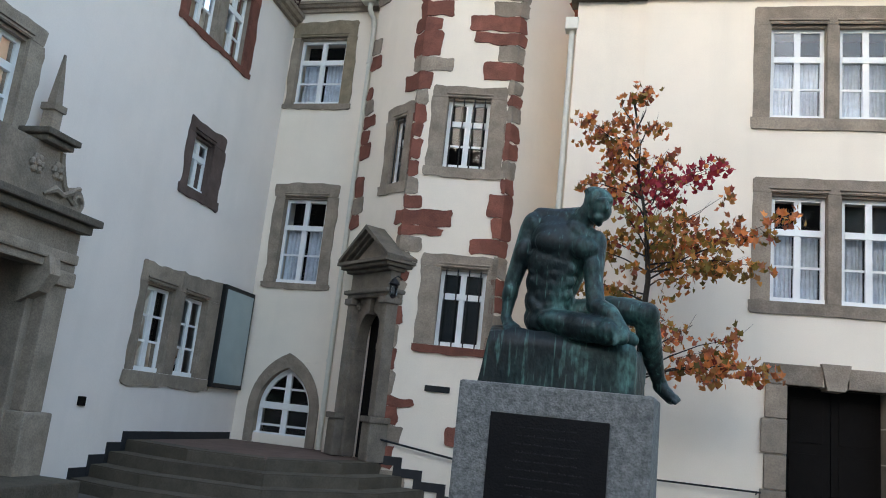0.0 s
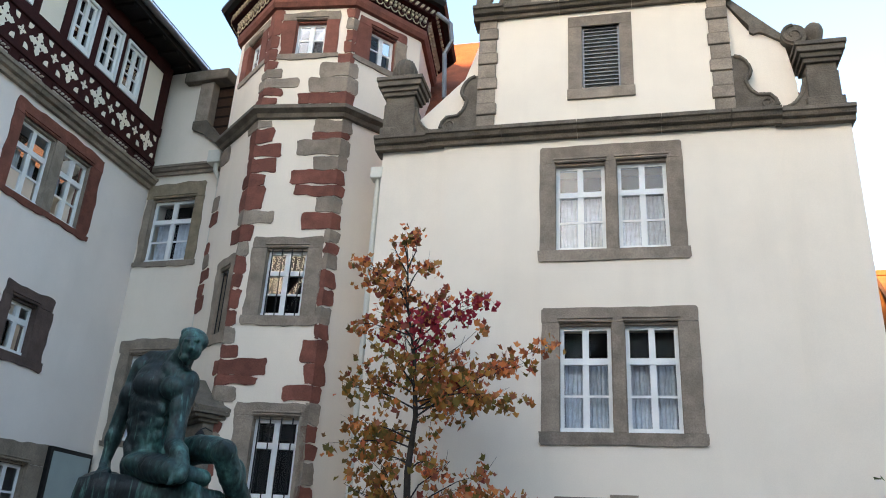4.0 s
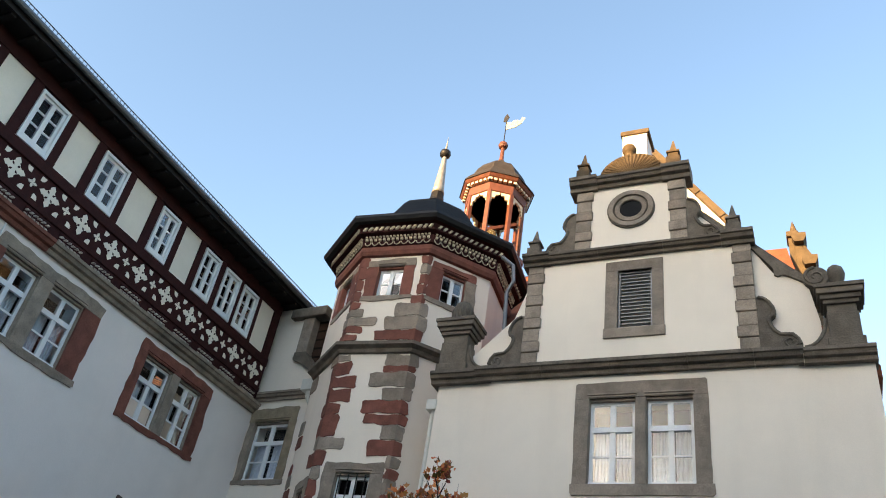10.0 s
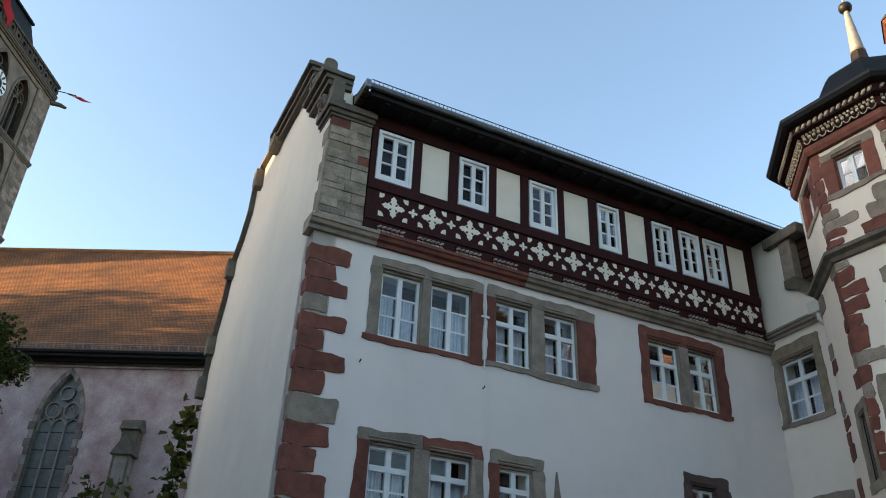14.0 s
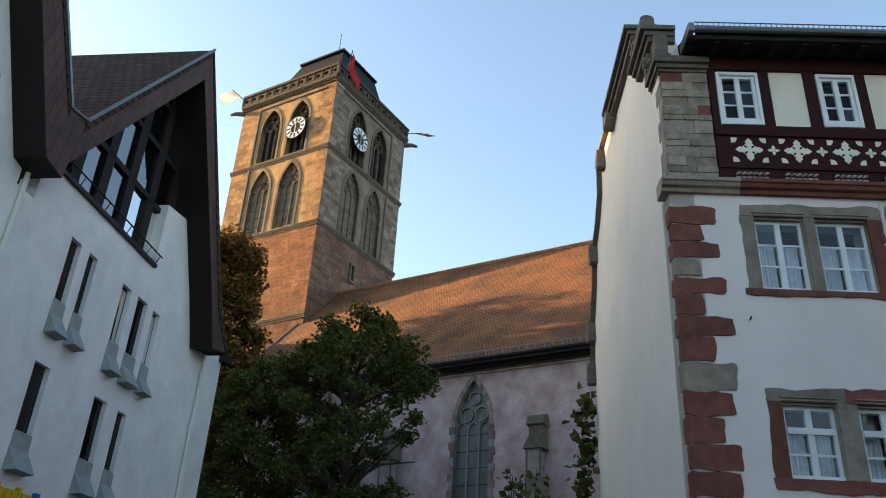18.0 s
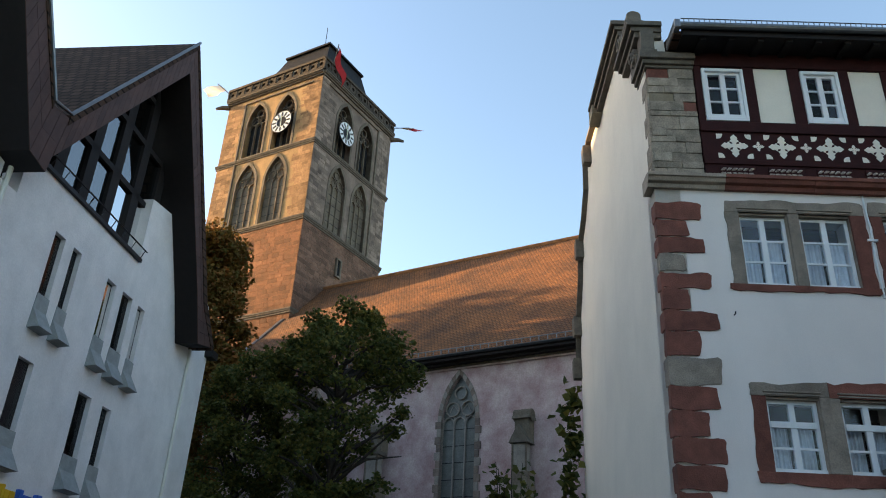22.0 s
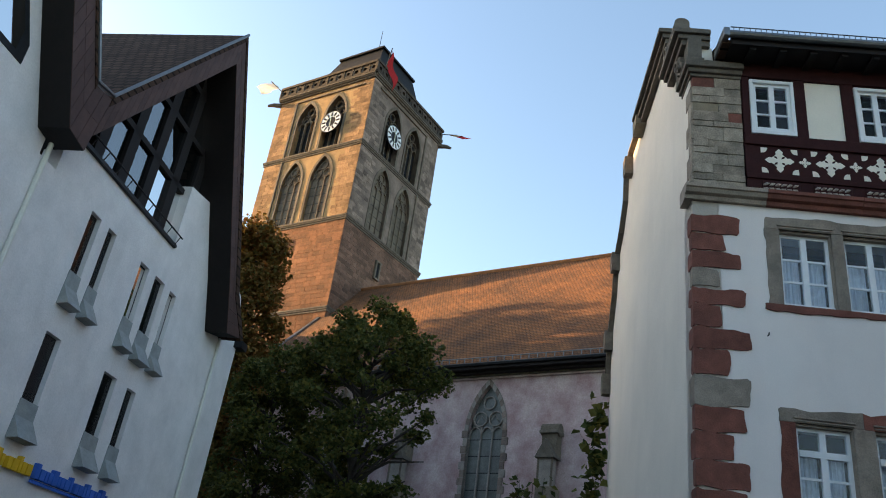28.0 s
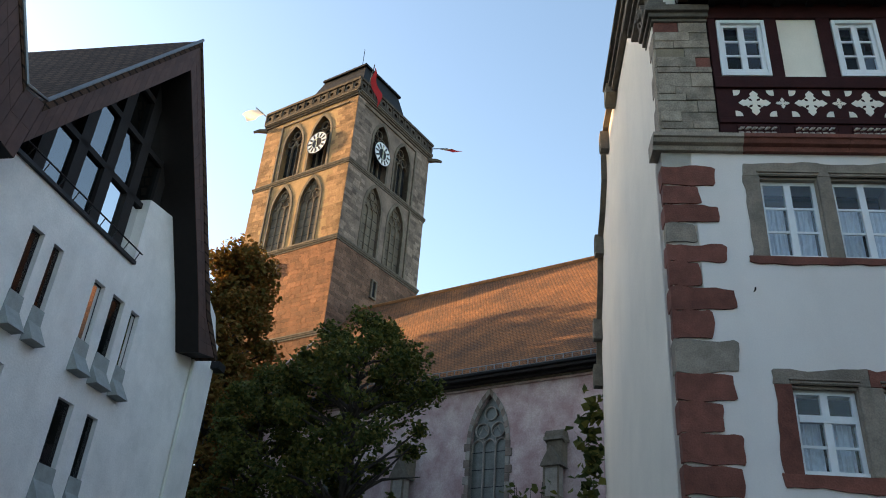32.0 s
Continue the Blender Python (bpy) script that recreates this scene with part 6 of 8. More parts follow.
ball(-0.114, 0.160, 2.572, 0.217, 1.0, 0.85, 0.85, 0)   # hips
ball(-0.097, 0.140, 2.745, 0.233, 1.02, 0.78, 0.9, 0)   # waist
ball(-0.080, 0.110, 2.931, 0.238, 1.05, 0.76, 0.95, 0.05)   # belly
ball(-0.054, 0.080, 3.118, 0.252, 1.08, 0.76, 0.95, 0.08)   # ribs
ball(-0.000, 0.070, 3.323, 0.278, 1.12, 0.74, 0.86, 0.25)   # chest
ball(0.005, 0.130, 3.477, 0.238, 1.25, 0.75, 0.62, 0.22)   # bent upper back
ball(-0.046, -0.070, 3.297, 0.164, 1.15, 0.55, 0.82, 0.15)   # breast muscles
ball(0.254, -0.070, 3.259, 0.146, 1.05, 0.55, 0.85, 0.3)
ball(-0.006, -0.040, 3.044, 0.074, 1.1, 0.55, 0.9900000000000001, 0.0)
ball(0.131, -0.040, 3.042, 0.072, 1.045, 0.55, 0.9900000000000001, 0.0)
ball(-0.010, -0.020, 2.923, 0.074, 1.1, 0.55, 0.9900000000000001, 0.0)
ball(0.115, -0.020, 2.926, 0.072, 1.045, 0.55, 0.9900000000000001, 0.0)
ball(-0.015, 0.000, 2.801, 0.074, 1.1, 0.55, 0.9900000000000001, 0.0)
ball(0.100, 0.000, 2.810, 0.072, 1.045, 0.55, 0.9900000000000001, 0.0)
ball(-0.221, 0.020, 3.160, 0.080, 1.1, 0.8, 0.45, 0.5)
ball(0.148, 0.020, 3.143, 0.074, 1.1, 0.8, 0.45, -0.5)
ball(-0.219, 0.020, 3.078, 0.080, 1.1, 0.8, 0.45, 0.5)
ball(0.138, 0.020, 3.072, 0.074, 1.1, 0.8, 0.45, -0.5)
ball(-0.218, 0.020, 2.997, 0.080, 1.1, 0.8, 0.45, 0.5)
ball(0.127, 0.020, 3.002, 0.074, 1.1, 0.8, 0.45, -0.5)
ball(-0.216, 0.020, 2.915, 0.080, 1.1, 0.8, 0.45, 0.5)
ball(0.116, 0.020, 2.932, 0.074, 1.1, 0.8, 0.45, -0.5)
capsule(bm, (-0.232, 0.050, 2.723), (-0.148, 0.000, 2.639), 0.069, 0.080)   # flank
capsule(bm, (-0.242, 0.140, 3.629), (0.172, 0.060, 3.555), 0.085, 0.111)   # shoulder line
ball(-0.293, 0.120, 3.509, 0.138, 0.92, 0.95, 1.1, 0.15)   # deltoids
ball(0.357, 0.030, 3.307, 0.122, 0.85, 0.95, 1.25, 0.1)
capsule(bm, (0.162, 0.060, 3.505), (0.286, 0.000, 3.644), 0.133, 0.111)   # neck
capsule(bm, (-0.002, 0.120, 3.601), (0.249, 0.050, 3.615), 0.106, 0.095)
ball(0.342, -0.010, 3.730, 0.133, 1.0, 1.05, 0.98, 0.2)   # skull
ball(0.357, 0.000, 3.764, 0.143, 1.02, 1.0, 0.82, 0.35)   # cap of hair
ball(0.395, -0.075, 3.650, 0.112, 0.9, 0.95, 1.15, -0.3)   # face
ball(0.385, -0.130, 3.545, 0.050, 1.2, 0.9, 0.8, 0.0)   # chin
capsule(bm, (0.455, -0.170, 3.690), (0.470, -0.180, 3.625), 0.020, 0.027)   # nose
capsule(bm, (0.385, -0.165, 3.715), (0.490, -0.120, 3.725), 0.028, 0.028)   # brow
capsule(bm, (0.321, -0.080, 3.581), (0.385, -0.090, 3.499), 0.053, 0.037)   # jaw
ball(0.288, -0.090, 3.632, 0.032, 0.7, 0.6, 1.4, 0)   # ear
for k in range(46):                                           # cropped curls
    a = k * 2.4
    q = 0.02 + 0.105 * (k / 45) ** 0.7
    ball(0.345 + q * math.cos(a), 0.0 + q * math.sin(a), 3.865 - q * q * 4.6 - 0.35 * q * math.cos(a), 0.028)
capsule(bm, (-0.317, 0.120, 3.465), (-0.423, 0.100, 3.064), 0.125, 0.095)   # straight arm
ball(-0.370, 0.070, 3.227, 0.106, 0.9, 1, 1.5, 0.3)
capsule(bm, (-0.423, 0.100, 3.064), (-0.465, 0.100, 2.905), 0.095, 0.087)
ball(-0.472, 0.080, 2.796, 0.090, 0.9, 1, 1.6, 0.15)
capsule(bm, (-0.465, 0.100, 2.905), (-0.487, 0.050, 2.551), 0.087, 0.053)
capsule(bm, (-0.487, 0.050, 2.545), (-0.435, 0.000, 2.461), 0.058, 0.064)   # hand
capsule(bm, (-0.470, -0.030, 2.455), (-0.446, -0.110, 2.401), 0.029, 0.021)
capsule(bm, (-0.438, -0.030, 2.457), (-0.396, -0.110, 2.404), 0.029, 0.021)
capsule(bm, (-0.406, -0.030, 2.459), (-0.345, -0.110, 2.407), 0.029, 0.021)
capsule(bm, (-0.374, -0.030, 2.461), (-0.295, -0.110, 2.411), 0.029, 0.021)
capsule(bm, (-0.404, 0.000, 2.485), (-0.322, -0.050, 2.446), 0.032, 0.024)
capsule(bm, (0.353, 0.030, 3.285), (0.361, -0.040, 2.977), 0.111, 0.098)   # bent arm
ball(0.351, -0.040, 3.056, 0.101, 0.95, 1, 1.5, 0.0)
capsule(bm, (0.361, -0.040, 2.977), (0.408, -0.100, 2.695), 0.095, 0.095)
capsule(bm, (0.408, -0.100, 2.695), (0.548, -0.190, 2.613), 0.098, 0.095)
capsule(bm, (0.548, -0.190, 2.613), (0.692, -0.270, 2.455), 0.095, 0.058)
capsule(bm, (0.692, -0.270, 2.455), (0.690, -0.310, 2.381), 0.064, 0.069)   # hand
capsule(bm, (0.686, -0.340, 2.391), (0.656, -0.370, 2.332), 0.026, 0.021)
capsule(bm, (0.669, -0.340, 2.385), (0.647, -0.370, 2.325), 0.026, 0.021)
capsule(bm, (0.653, -0.340, 2.379), (0.638, -0.370, 2.317), 0.026, 0.021)
capsule(bm, (0.637, -0.340, 2.373), (0.629, -0.370, 2.309), 0.026, 0.021)
capsule(bm, (0.665, -0.320, 2.417), (0.622, -0.340, 2.387), 0.024, 0.021)
capsule(bm, (-0.128, 0.080, 2.525), (0.305, -0.160, 2.473), 0.164, 0.146)   # folded leg
ball(0.115, -0.100, 2.515, 0.138, 1.9, 0.9, 0.85, 0.1)
capsule(bm, (0.305, -0.160, 2.473), (0.545, -0.240, 2.436), 0.146, 0.122)
ball(0.553, -0.260, 2.429, 0.122, 1, 1, 1, 0.0)
ball(0.583, -0.310, 2.457, 0.064, 1, 1, 1, 0.0)
capsule(bm, (0.535, -0.180, 2.421), (0.729, -0.020, 2.404), 0.117, 0.085)
capsule(bm, (0.695, -0.060, 2.412), (0.771, -0.020, 2.400), 0.074, 0.053)   # foot under the thigh
capsule(bm, (0.213, 0.220, 2.642), (0.502, 0.180, 2.702), 0.164, 0.148)   # raised thigh
capsule(bm, (0.502, 0.180, 2.702), (0.843, 0.080, 2.665), 0.148, 0.125)
ball(0.660, 0.120, 2.733, 0.117, 1.8, 0.9, 0.8, 0.05)
ball(0.869, 0.060, 2.654, 0.125, 1, 1, 1.02, 0.0)
ball(0.908, 0.000, 2.690, 0.064, 1, 1, 1, 0.0)
capsule(bm, (0.870, 0.080, 2.623), (0.891, 0.200, 2.448), 0.122, 0.125)
ball(0.887, 0.260, 2.442, 0.122, 0.95, 1, 1.6, -0.05)
capsule(bm, (0.891, 0.200, 2.448), (0.931, 0.360, 2.262), 0.122, 0.101)
capsule(bm, (0.931, 0.360, 2.262), (0.982, 0.500, 2.083), 0.098, 0.069)
ball(0.998, 0.520, 2.052, 0.072, 1, 1, 1, 0.0)
capsule(bm, (0.994, 0.520, 2.033), (1.102, 0.460, 1.929), 0.074, 0.064)   # foot
capsule(bm, (1.009, 0.560, 1.998), (1.107, 0.480, 1.912), 0.058, 0.053)
capsule(bm, (1.104, 0.420, 1.916), (1.147, 0.380, 1.878), 0.029, 0.024)
capsule(bm, (1.118, 0.450, 1.927), (1.158, 0.410, 1.891), 0.029, 0.024)
capsule(bm, (1.131, 0.480, 1.937), (1.169, 0.440, 1.903), 0.029, 0.024)
capsule(bm, (1.145, 0.510, 1.948), (1.180, 0.470, 1.916), 0.029, 0.024)
capsule(bm, (-0.13, 0.12, 3.30), (-0.19, 0.13, 2.86), 0.13, 0.10)   # sides of the trunk
capsule(bm, (0.20, 0.10, 3.22), (0.10, 0.12, 2.90), 0.13, 0.11)
capsule(bm, (0.14, 0.02, 3.44), (0.33, 0.02, 3.34), 0.13, 0.12)     # collar to the far shoulder
capsule(bm, (0.02, 0.09, 3.30), (-0.06, 0.14, 2.68), 0.23, 0.22)
statue = link("seated_statue", bm, BRONZE, m=MS, smooth=True)
tagged(statue, "green patinated bronze seated figure with bowed head on a rock", "statue")
rm = statue.modifiers.new("remesh", 'REMESH')
rm.mode, rm.voxel_size = 'VOXEL', 0.011
sm = statue.modifiers.new("smooth", 'SMOOTH')
sm.factor, sm.iterations = 0.5, 14
rock = bmesh.new()
bmesh.ops.create_grid(rock, x_segments=40, y_segments=24, size=1.0)
for v in rock.verts:
    x, y = v.co.x, v.co.y
    e = max(abs(x), abs(y))
    top = 2.39 - 0.03 * x - 0.04 * max(0.0, min(1.0, (x - 0.0) / 0.3)) + 0.03 * math.sin(5 * x + 2 * y)
    px_, py_ = x * 0.70 + 0.11, y * 0.40 + 0.24
    k = max(0.0, (e - 0.8) / 0.2)
    bulge = 1 + 0.03 * math.sin(9 * x + 4 * y) * (1 if k > 0 else 0)
    n3 = noise.noise(Vector((x * 3, y * 3, 1.7))) * 0.05
    v.co = (px_ * (1 + 0.0 * k) * bulge, py_ * bulge, top + n3)
# drape the rim down to the plinth
rim = [e for e in rock.edges if e.is_boundary]
for q, (z, grow_) in enumerate(((2.25, 1.03), (2.1, 1.04), (1.98, 1.05), (1.87, 1.06))):
    ex = bmesh.ops.extrude_edge_only(rock, edges=rim)
    vs = [g for g in ex["geom"] if isinstance(g, bmesh.types.BMVert)]
    for v in vs:
        b0 = 1.03 if q == 0 else grow_ / (1.03, 1.04, 1.05, 1.06)[q - 1]
        w = 1 + noise.noise(Vector((v.co.x * 4, v.co.y * 4, z * 5))) * 0.05
        v.co = ((v.co.x - 0.11) * b0 * w + 0.11, (v.co.y - 0.24) * b0 * w + 0.24, z)
    rim = [g for g in ex["geom"] if isinstance(g, bmesh.types.BMEdge) and g.is_boundary]
rk = link("bronze_rock", rock, ROCKBR, m=MS, smooth=True)
tagged(rk, "dark patinated bronze rock base on the plinth", "rock")

cond = thing("conduit", "thin white cable conduit between two windows", "conduit", m=MW)
part("tube", tube(bmesh.new(), [(7.07, -0.02, 7.3), (7.05, -0.025, 8.0), (7.08, -0.025, 8.6), (7.06, -0.02, 9.3)], 0.018, 6), WHITE, cond)
part("joint", B(6.98, 7.16, -0.05, 0.0, 8.38, 8.42), WHITE, cond)


# ---- trees ----
def leaf_mesh(bm, p, size, rnd):
    """A small lobed leaf, bent along its middle."""
    q = Euler((rnd.uniform(0.5, 2.2), rnd.uniform(-0.7, 0.7), rnd.uniform(0, 6.3)), "XYZ").to_matrix()
    pts = ((0, -0.5, 0), (0.28, -0.25, 0.06), (0.5, 0.1, 0.1), (0.18, 0.16, 0.03), (0, 0.55, 0), (-0.18, 0.16, 0.03), (-0.5, 0.1, 0.1), (-0.28, -0.25, 0.06))
    v = [bm.verts.new(Vector(p) + q @ (Vector(c) * size)) for c in pts]
    bm.faces.new((v[0], v[1], v[2], v[3], v[4]))
    bm.faces.new((v[0], v[4], v[5], v[6], v[7]))


def leaves_fast(points, size, rnd):
    verts, faces = [], []
    for p in points:
        s = size * rnd.uniform(0.6, 1.3)
        q = Euler((rnd.uniform(-1.2, 1.2), rnd.uniform(-1.2, 1.2), rnd.uniform(0, 6.3))).to_matrix()
        k = len(verts)
        for c in ((0, -0.5, 0), (0.42, -0.05, 0.1), (0, 0.55, 0), (-0.42, -0.05, 0.1)):
            verts.append(Vector(p) + q @ (Vector(c) * s))
        faces.append((k, k + 1, k + 2))
        faces.append((k, k + 2, k + 3))
    return verts, faces


def leaf_part(name, points, size, rnd, material, parent):
    v, f = leaves_fast(points, size, rnd)
    me = bpy.data.meshes.new(name)
    me.from_pydata(v, [], f)
    me.materials.append(material)
    ob = new(name, me)
    ob.parent = parent
    return ob


# young maple in autumn colour
r = random.Random(12)
TX, TY = 0.30, 11.5
maple = thing("maple_tree", "young maple with sparse orange and crimson autumn leaves", "tree", m=Matrix.Translation((TX, TY, 0)) @ Matrix.Scale(1.04, 4))
AX = ((0.0, 0.08), (2.0, 0.03), (2.8, -0.01), (3.5, 0.05), (4.3, -0.02), (5.0, -0.16), (5.8, -0.22), (6.1, -0.27))


def axis_x(z):
    for (z0, x0), (z1, x1) in zip(AX, AX[1:]):
        if z <= z1:
            return x0 + (x1 - x0) * (z - z0) / (z1 - z0)
    return AX[-1][1]


part("trunk", tube(bmesh.new(), [(x, 0, z - 0.1 if z == 0 else z) for z, x in AX], [0.062, 0.05, 0.044, 0.036, 0.024, 0.015, 0.008, 0.004], 8), BARK, maple)
# limbs: start height, reach sideways, reach in depth, end height, leaf kind along it
specs = [(2.25, 1.72, 0.1, 2.5, 0), (2.2, 1.3, 0.5, 2.55, 0), (2.3, 1.1, -0.5, 2.75, 0), (2.4, 0.6, -0.3, 2.9, 0), (2.1, -0.66, 0.1, 2.95, 2), (2.2, -0.35, -0.3, 2.95, 2),
         (2.2, -0.75, -0.3, 2.6, 2), (3.2, -0.9, 0.1, 3.45, 2), (3.1, -0.75, -0.4, 3.1, 2), (3.3, -0.8, 0.5, 3.3, 2), (3.5, 1.68, 0.0, 4.42, 0), (3.6, 1.2, 0.3, 4.3, 0),
         (3.6, 1.38, -0.2, 3.75, 2), (3.7, 1.0, -0.5, 3.7, 2), (3.6, -0.95, 0.0, 3.95, 2), (3.8, -0.8, 0.3, 4.15, 2), (3.7, 0.2, 0.9, 4.2, 2), (3.8, 0.1, -0.9, 4.3, 2),
         (3.9, -0.4, -0.6, 4.3, 2), (3.9, 0.55, 0.5, 4.35, 0), (3.9, 0.7, -0.2, 4.45, 0), (4.4, 0.8, 0.1, 5.1, 1), (4.3, -0.3, 0.3, 4.75, 1), (4.4, 0.22, -0.3, 4.75, 1), (4.5, -0.1, 0.25, 4.8, 1),
         (4.6, -0.95, 0.0, 4.8, 0), (4.6, -0.7, 0.2, 5.05, 0), (4.7, 0.22, 0.3, 5.4, 0), (4.9, -0.15, -0.35, 5.3, 0), (4.9, 0.05, 0.3, 5.15, 0), (5.0, -0.4, 0.2, 5.35, 0),
         (5.1, -0.8, 0.0, 5.65, 0), (5.2, -1.0, 0.1, 5.8, 0), (5.3, 0.05, 0.2, 5.75, 0), (5.5, -0.45, -0.1, 5.95, 0), (5.6, -0.1, 0.0, 5.95, 0), (5.75, -0.3, 0.0, 6.1, 0), (4.5, 0.85, 0.0, 5.2, 1), (2.9, -0.55, 0.3, 3.05, 0), (2.8, 0.3, 0.2, 3.0, 0), (3.4, 0.6, 0.1, 3.6, 2)]
limbs = bmesh.new()
crowns = [bmesh.new() for k in range(3)]


def spray(p, kind, n, spread):
    for k in range(n):
        kk = kind if r.random() < 0.82 else (0 if kind else 2)
        leaf_mesh(crowns[kk], p + Vector((r.gauss(0, spread), r.gauss(0, spread), r.gauss(-0.04, spread * 0.75))), r.uniform(0.07, 0.125), r)


for z, x, y, ze, kind in specs:
    st, en = Vector((axis_x(z), 0, z)), Vector((x, y, ze))
    d = en - st
    path = [st.lerp(en, t) + Vector((r.uniform(-.04, .04), r.uniform(-.05, .05), 0.06 * math.sin(t * math.pi) + r.uniform(-.03, .03))) * (1 if 0 < t < 1 else 0) for t in (0, 0.3, 0.65, 1.0)]
    tube(limbs, path, [0.014, 0.010, 0.006, 0.002], 5)
    n = max(3, int(d.length / 0.145))
    for k in range(n):
        t = 0.26 + 0.78 * (k + r.random()) / n
        i = min(2, int(t * 3))
        p = st.lerp(en, t)
        if r.random() < 0.1:
            continue
        s = p + Vector((r.gauss(0, 0.10), r.gauss(0, 0.12), r.gauss(0.02, 0.09)))
        tube(limbs, [p, s], [0.004, 0.002], 4)
        spray(s, kind, r.randrange(11, 22), 0.085)
    # bare twigs reaching past the leaves
    for k in range(2):
        t = r.uniform(0.4, 0.9)
        p = st.lerp(en, t)
        tube(limbs, [p, p + Vector((d.x * 0.15, d.y * 0.2 + r.uniform(-.1, .1), 0.06)), p + Vector((d.x * 0.3, d.y * 0.3 + r.uniform(-.2, .2), r.uniform(0.0, 0.25)))], [0.004, 0.003, 0.0015], 4)
part("limb", limbs, BARK, maple)
tagged(part("crown", crowns[0], LEAF_AUT, maple, "orange and brown maple leaves"), kind="stuff")
tagged(part("crown_top", crowns[1], LEAF_RED, maple, "crimson maple leaves"), kind="stuff")
tagged(part("crown_side", crowns[2], LEAF_OLV, maple, "olive and ochre maple leaves"), kind="stuff")


def broad_tree(name, label, x, y, h, rad, material, seed, base=0.3, leaf=0.3, n=5200, squash=1.0, puff=1.0, gaps=()):
    r = random.Random(seed)
    t = thing(name, label, "tree", m=Matrix.Translation((x, y, 0)))
    part("trunk", tube(bmesh.new(), [(0, 0, -0.2), (0.1, 0, h * 0.3), (-0.1, 0.1, h * 0.6), (0, 0, h * 0.92)], [h * 0.022, h * 0.017, h * 0.01, 0.02], 9), BARK, t)
    limbs = bmesh.new()
    pts = []
    blobs = []
    nb_ = 78
    for k in range(nb_):
        a = k * 2.4
        z = h * (base + (0.95 - base) * (k + 0.5) / nb_)
        f = math.sin(math.pi * min(1, (z / h - base) / (1.04 - base)) ** 0.8)
        d = rad * (0.35 + 0.65 * f) * r.uniform(0.45, 1.0)
        c = Vector((d * math.cos(a), d * math.sin(a), z + r.uniform(-.3, .5)))
        blobs.append((c, rad * puff * r.uniform(0.10, 0.25)))
        tube(limbs, [(0, 0, z - d * 0.55), (c.x * 0.5, c.y * 0.5, z - d * 0.2), c], [h * 0.006, h * 0.004, 0.02], 5)
    part("limb", limbs, BARK, t)
    for c, q in blobs:
        for k in range(int(n / nb_ * (q / (rad * puff * 0.17)) ** 1.6)):
            v = Vector((r.gauss(0, 1), r.gauss(0, 1), r.gauss(0, 1))).normalized() * q * r.uniform(0.3, 1.25)
            v.z *= 0.8 * squash
            w = c + v
            if not any(((w.y - a) / d) ** 2 + ((w.z - b) / e) ** 2 < 1 for a, b, d, e in gaps):
                pts.append(w)
    tagged(leaf_part("crown", pts, leaf, r, material, t), kind="stuff")
    return t


broad_tree("linden_tree", "dark green leafy tree before the church wall", -24.5, -4.5, 14.0, 3.1, LEAF_GRN, 5, base=0.42, leaf=0.155, n=26000, puff=1.0,
    gaps=((1.2, 10.3, 0.9, 0.45), (-0.5, 9.4, 0.55, 0.5), (-2.1, 8.8, 0.5, 0.35), (1.1, 7.5, 0.7, 0.5), (-2.6, 8.1, 0.45, 0.4), (2.7, 8.0, 1.15, 1.2), (-1.2, 7.6, 0.5, 0.35)))
broad_tree("linden_tree", "dark green leafy tree beside the white house", -27.5, -8.7, 12.8, 2.5, LEAF_GRN, 9, base=0.1, leaf=0.155, n=34000, puff=1.3)
broad_tree("turning_tree", "tall tree with rust coloured leaves behind the house", -36.0, -14.0, 23.5, 2.4, LEAF_ORG, 15, base=0.15, leaf=0.26, n=36000, puff=2.1)
# last tree is out of view, added to throw streaky shade on the nave
broad_tree("turning_tree", "unseen tall half-bare tree added to streak the church roof with shade", -44.5, -22.5, 26.5, 3.6, LEAF_ORG, 23, base=0.72, leaf=0.3, n=4200, puff=0.8)
r = random.Random(31)
ivy = thing("ivy", "dark ivy on the far edge of the gable end", "ivy", m=Matrix.Translation((-16.6, 3.2, 0)))
pts = []
for cy, cz, q, n in ((0.0, 8.1, 0.16, 40), (-0.1, 7.5, 0.2, 50), (0.02, 6.9, 0.14, 30), (-0.14, 6.15, 0.22, 60), (0.0, 5.2, 0.2, 50), (-0.1, 4.2, 0.22, 50)):
    for k in range(n):
        pts.append((r.gauss(0, 0.15), cy + r.gauss(0, q * 0.7), cz + r.gauss(0, q * 1.4)))
tagged(leaf_part("foliage", pts, 0.26, r, LEAF_GRN, ivy), kind="stuff")
bush = thing("young_tree", "leafy top of a young tree before the church window", "tree", m=Matrix.Translation((-20.0, 1.8, 0)))
lb = bmesh.new()
pts = []
for k in range(9):
    x, z = r.uniform(-0.9, 1.0), r.uniform(6.0, 7.1)
    tube(lb, [(0, 0, 2.0), (x * 0.4, x * 0.5, 4.2), (x * 0.6, x, z)], [0.06, 0.03, 0.008], 5)
    for q in range(26):
        t = r.uniform(0.55, 1.02)
        pts.append((x * 0.6 * t + r.gauss(0, .1), x * t + r.gauss(0, 0.14), z * t + (1 - t) * 2.5 + r.gauss(0, 0.1)))
part("limb", lb, BARK, bush)
part("trunk", tube(bmesh.new(), [(0, 0, -0.1), (0, 0, 2.1)], 0.07, 8), BARK, bush)
tagged(leaf_part("crown", pts, 0.24, r, LEAF_GRN, bush), kind="stuff")

# ---- modern white house ----
mo = Vector((-10.0, -10.05, 0))
MM = Matrix.Translation(mo) @ Matrix.Rotation(math.atan2(1.2, -12.0), 4, 'Z')
mh = thing("modern_house", "modern white rendered house with a glazed gable and brown slate verges", "house", m=MM)
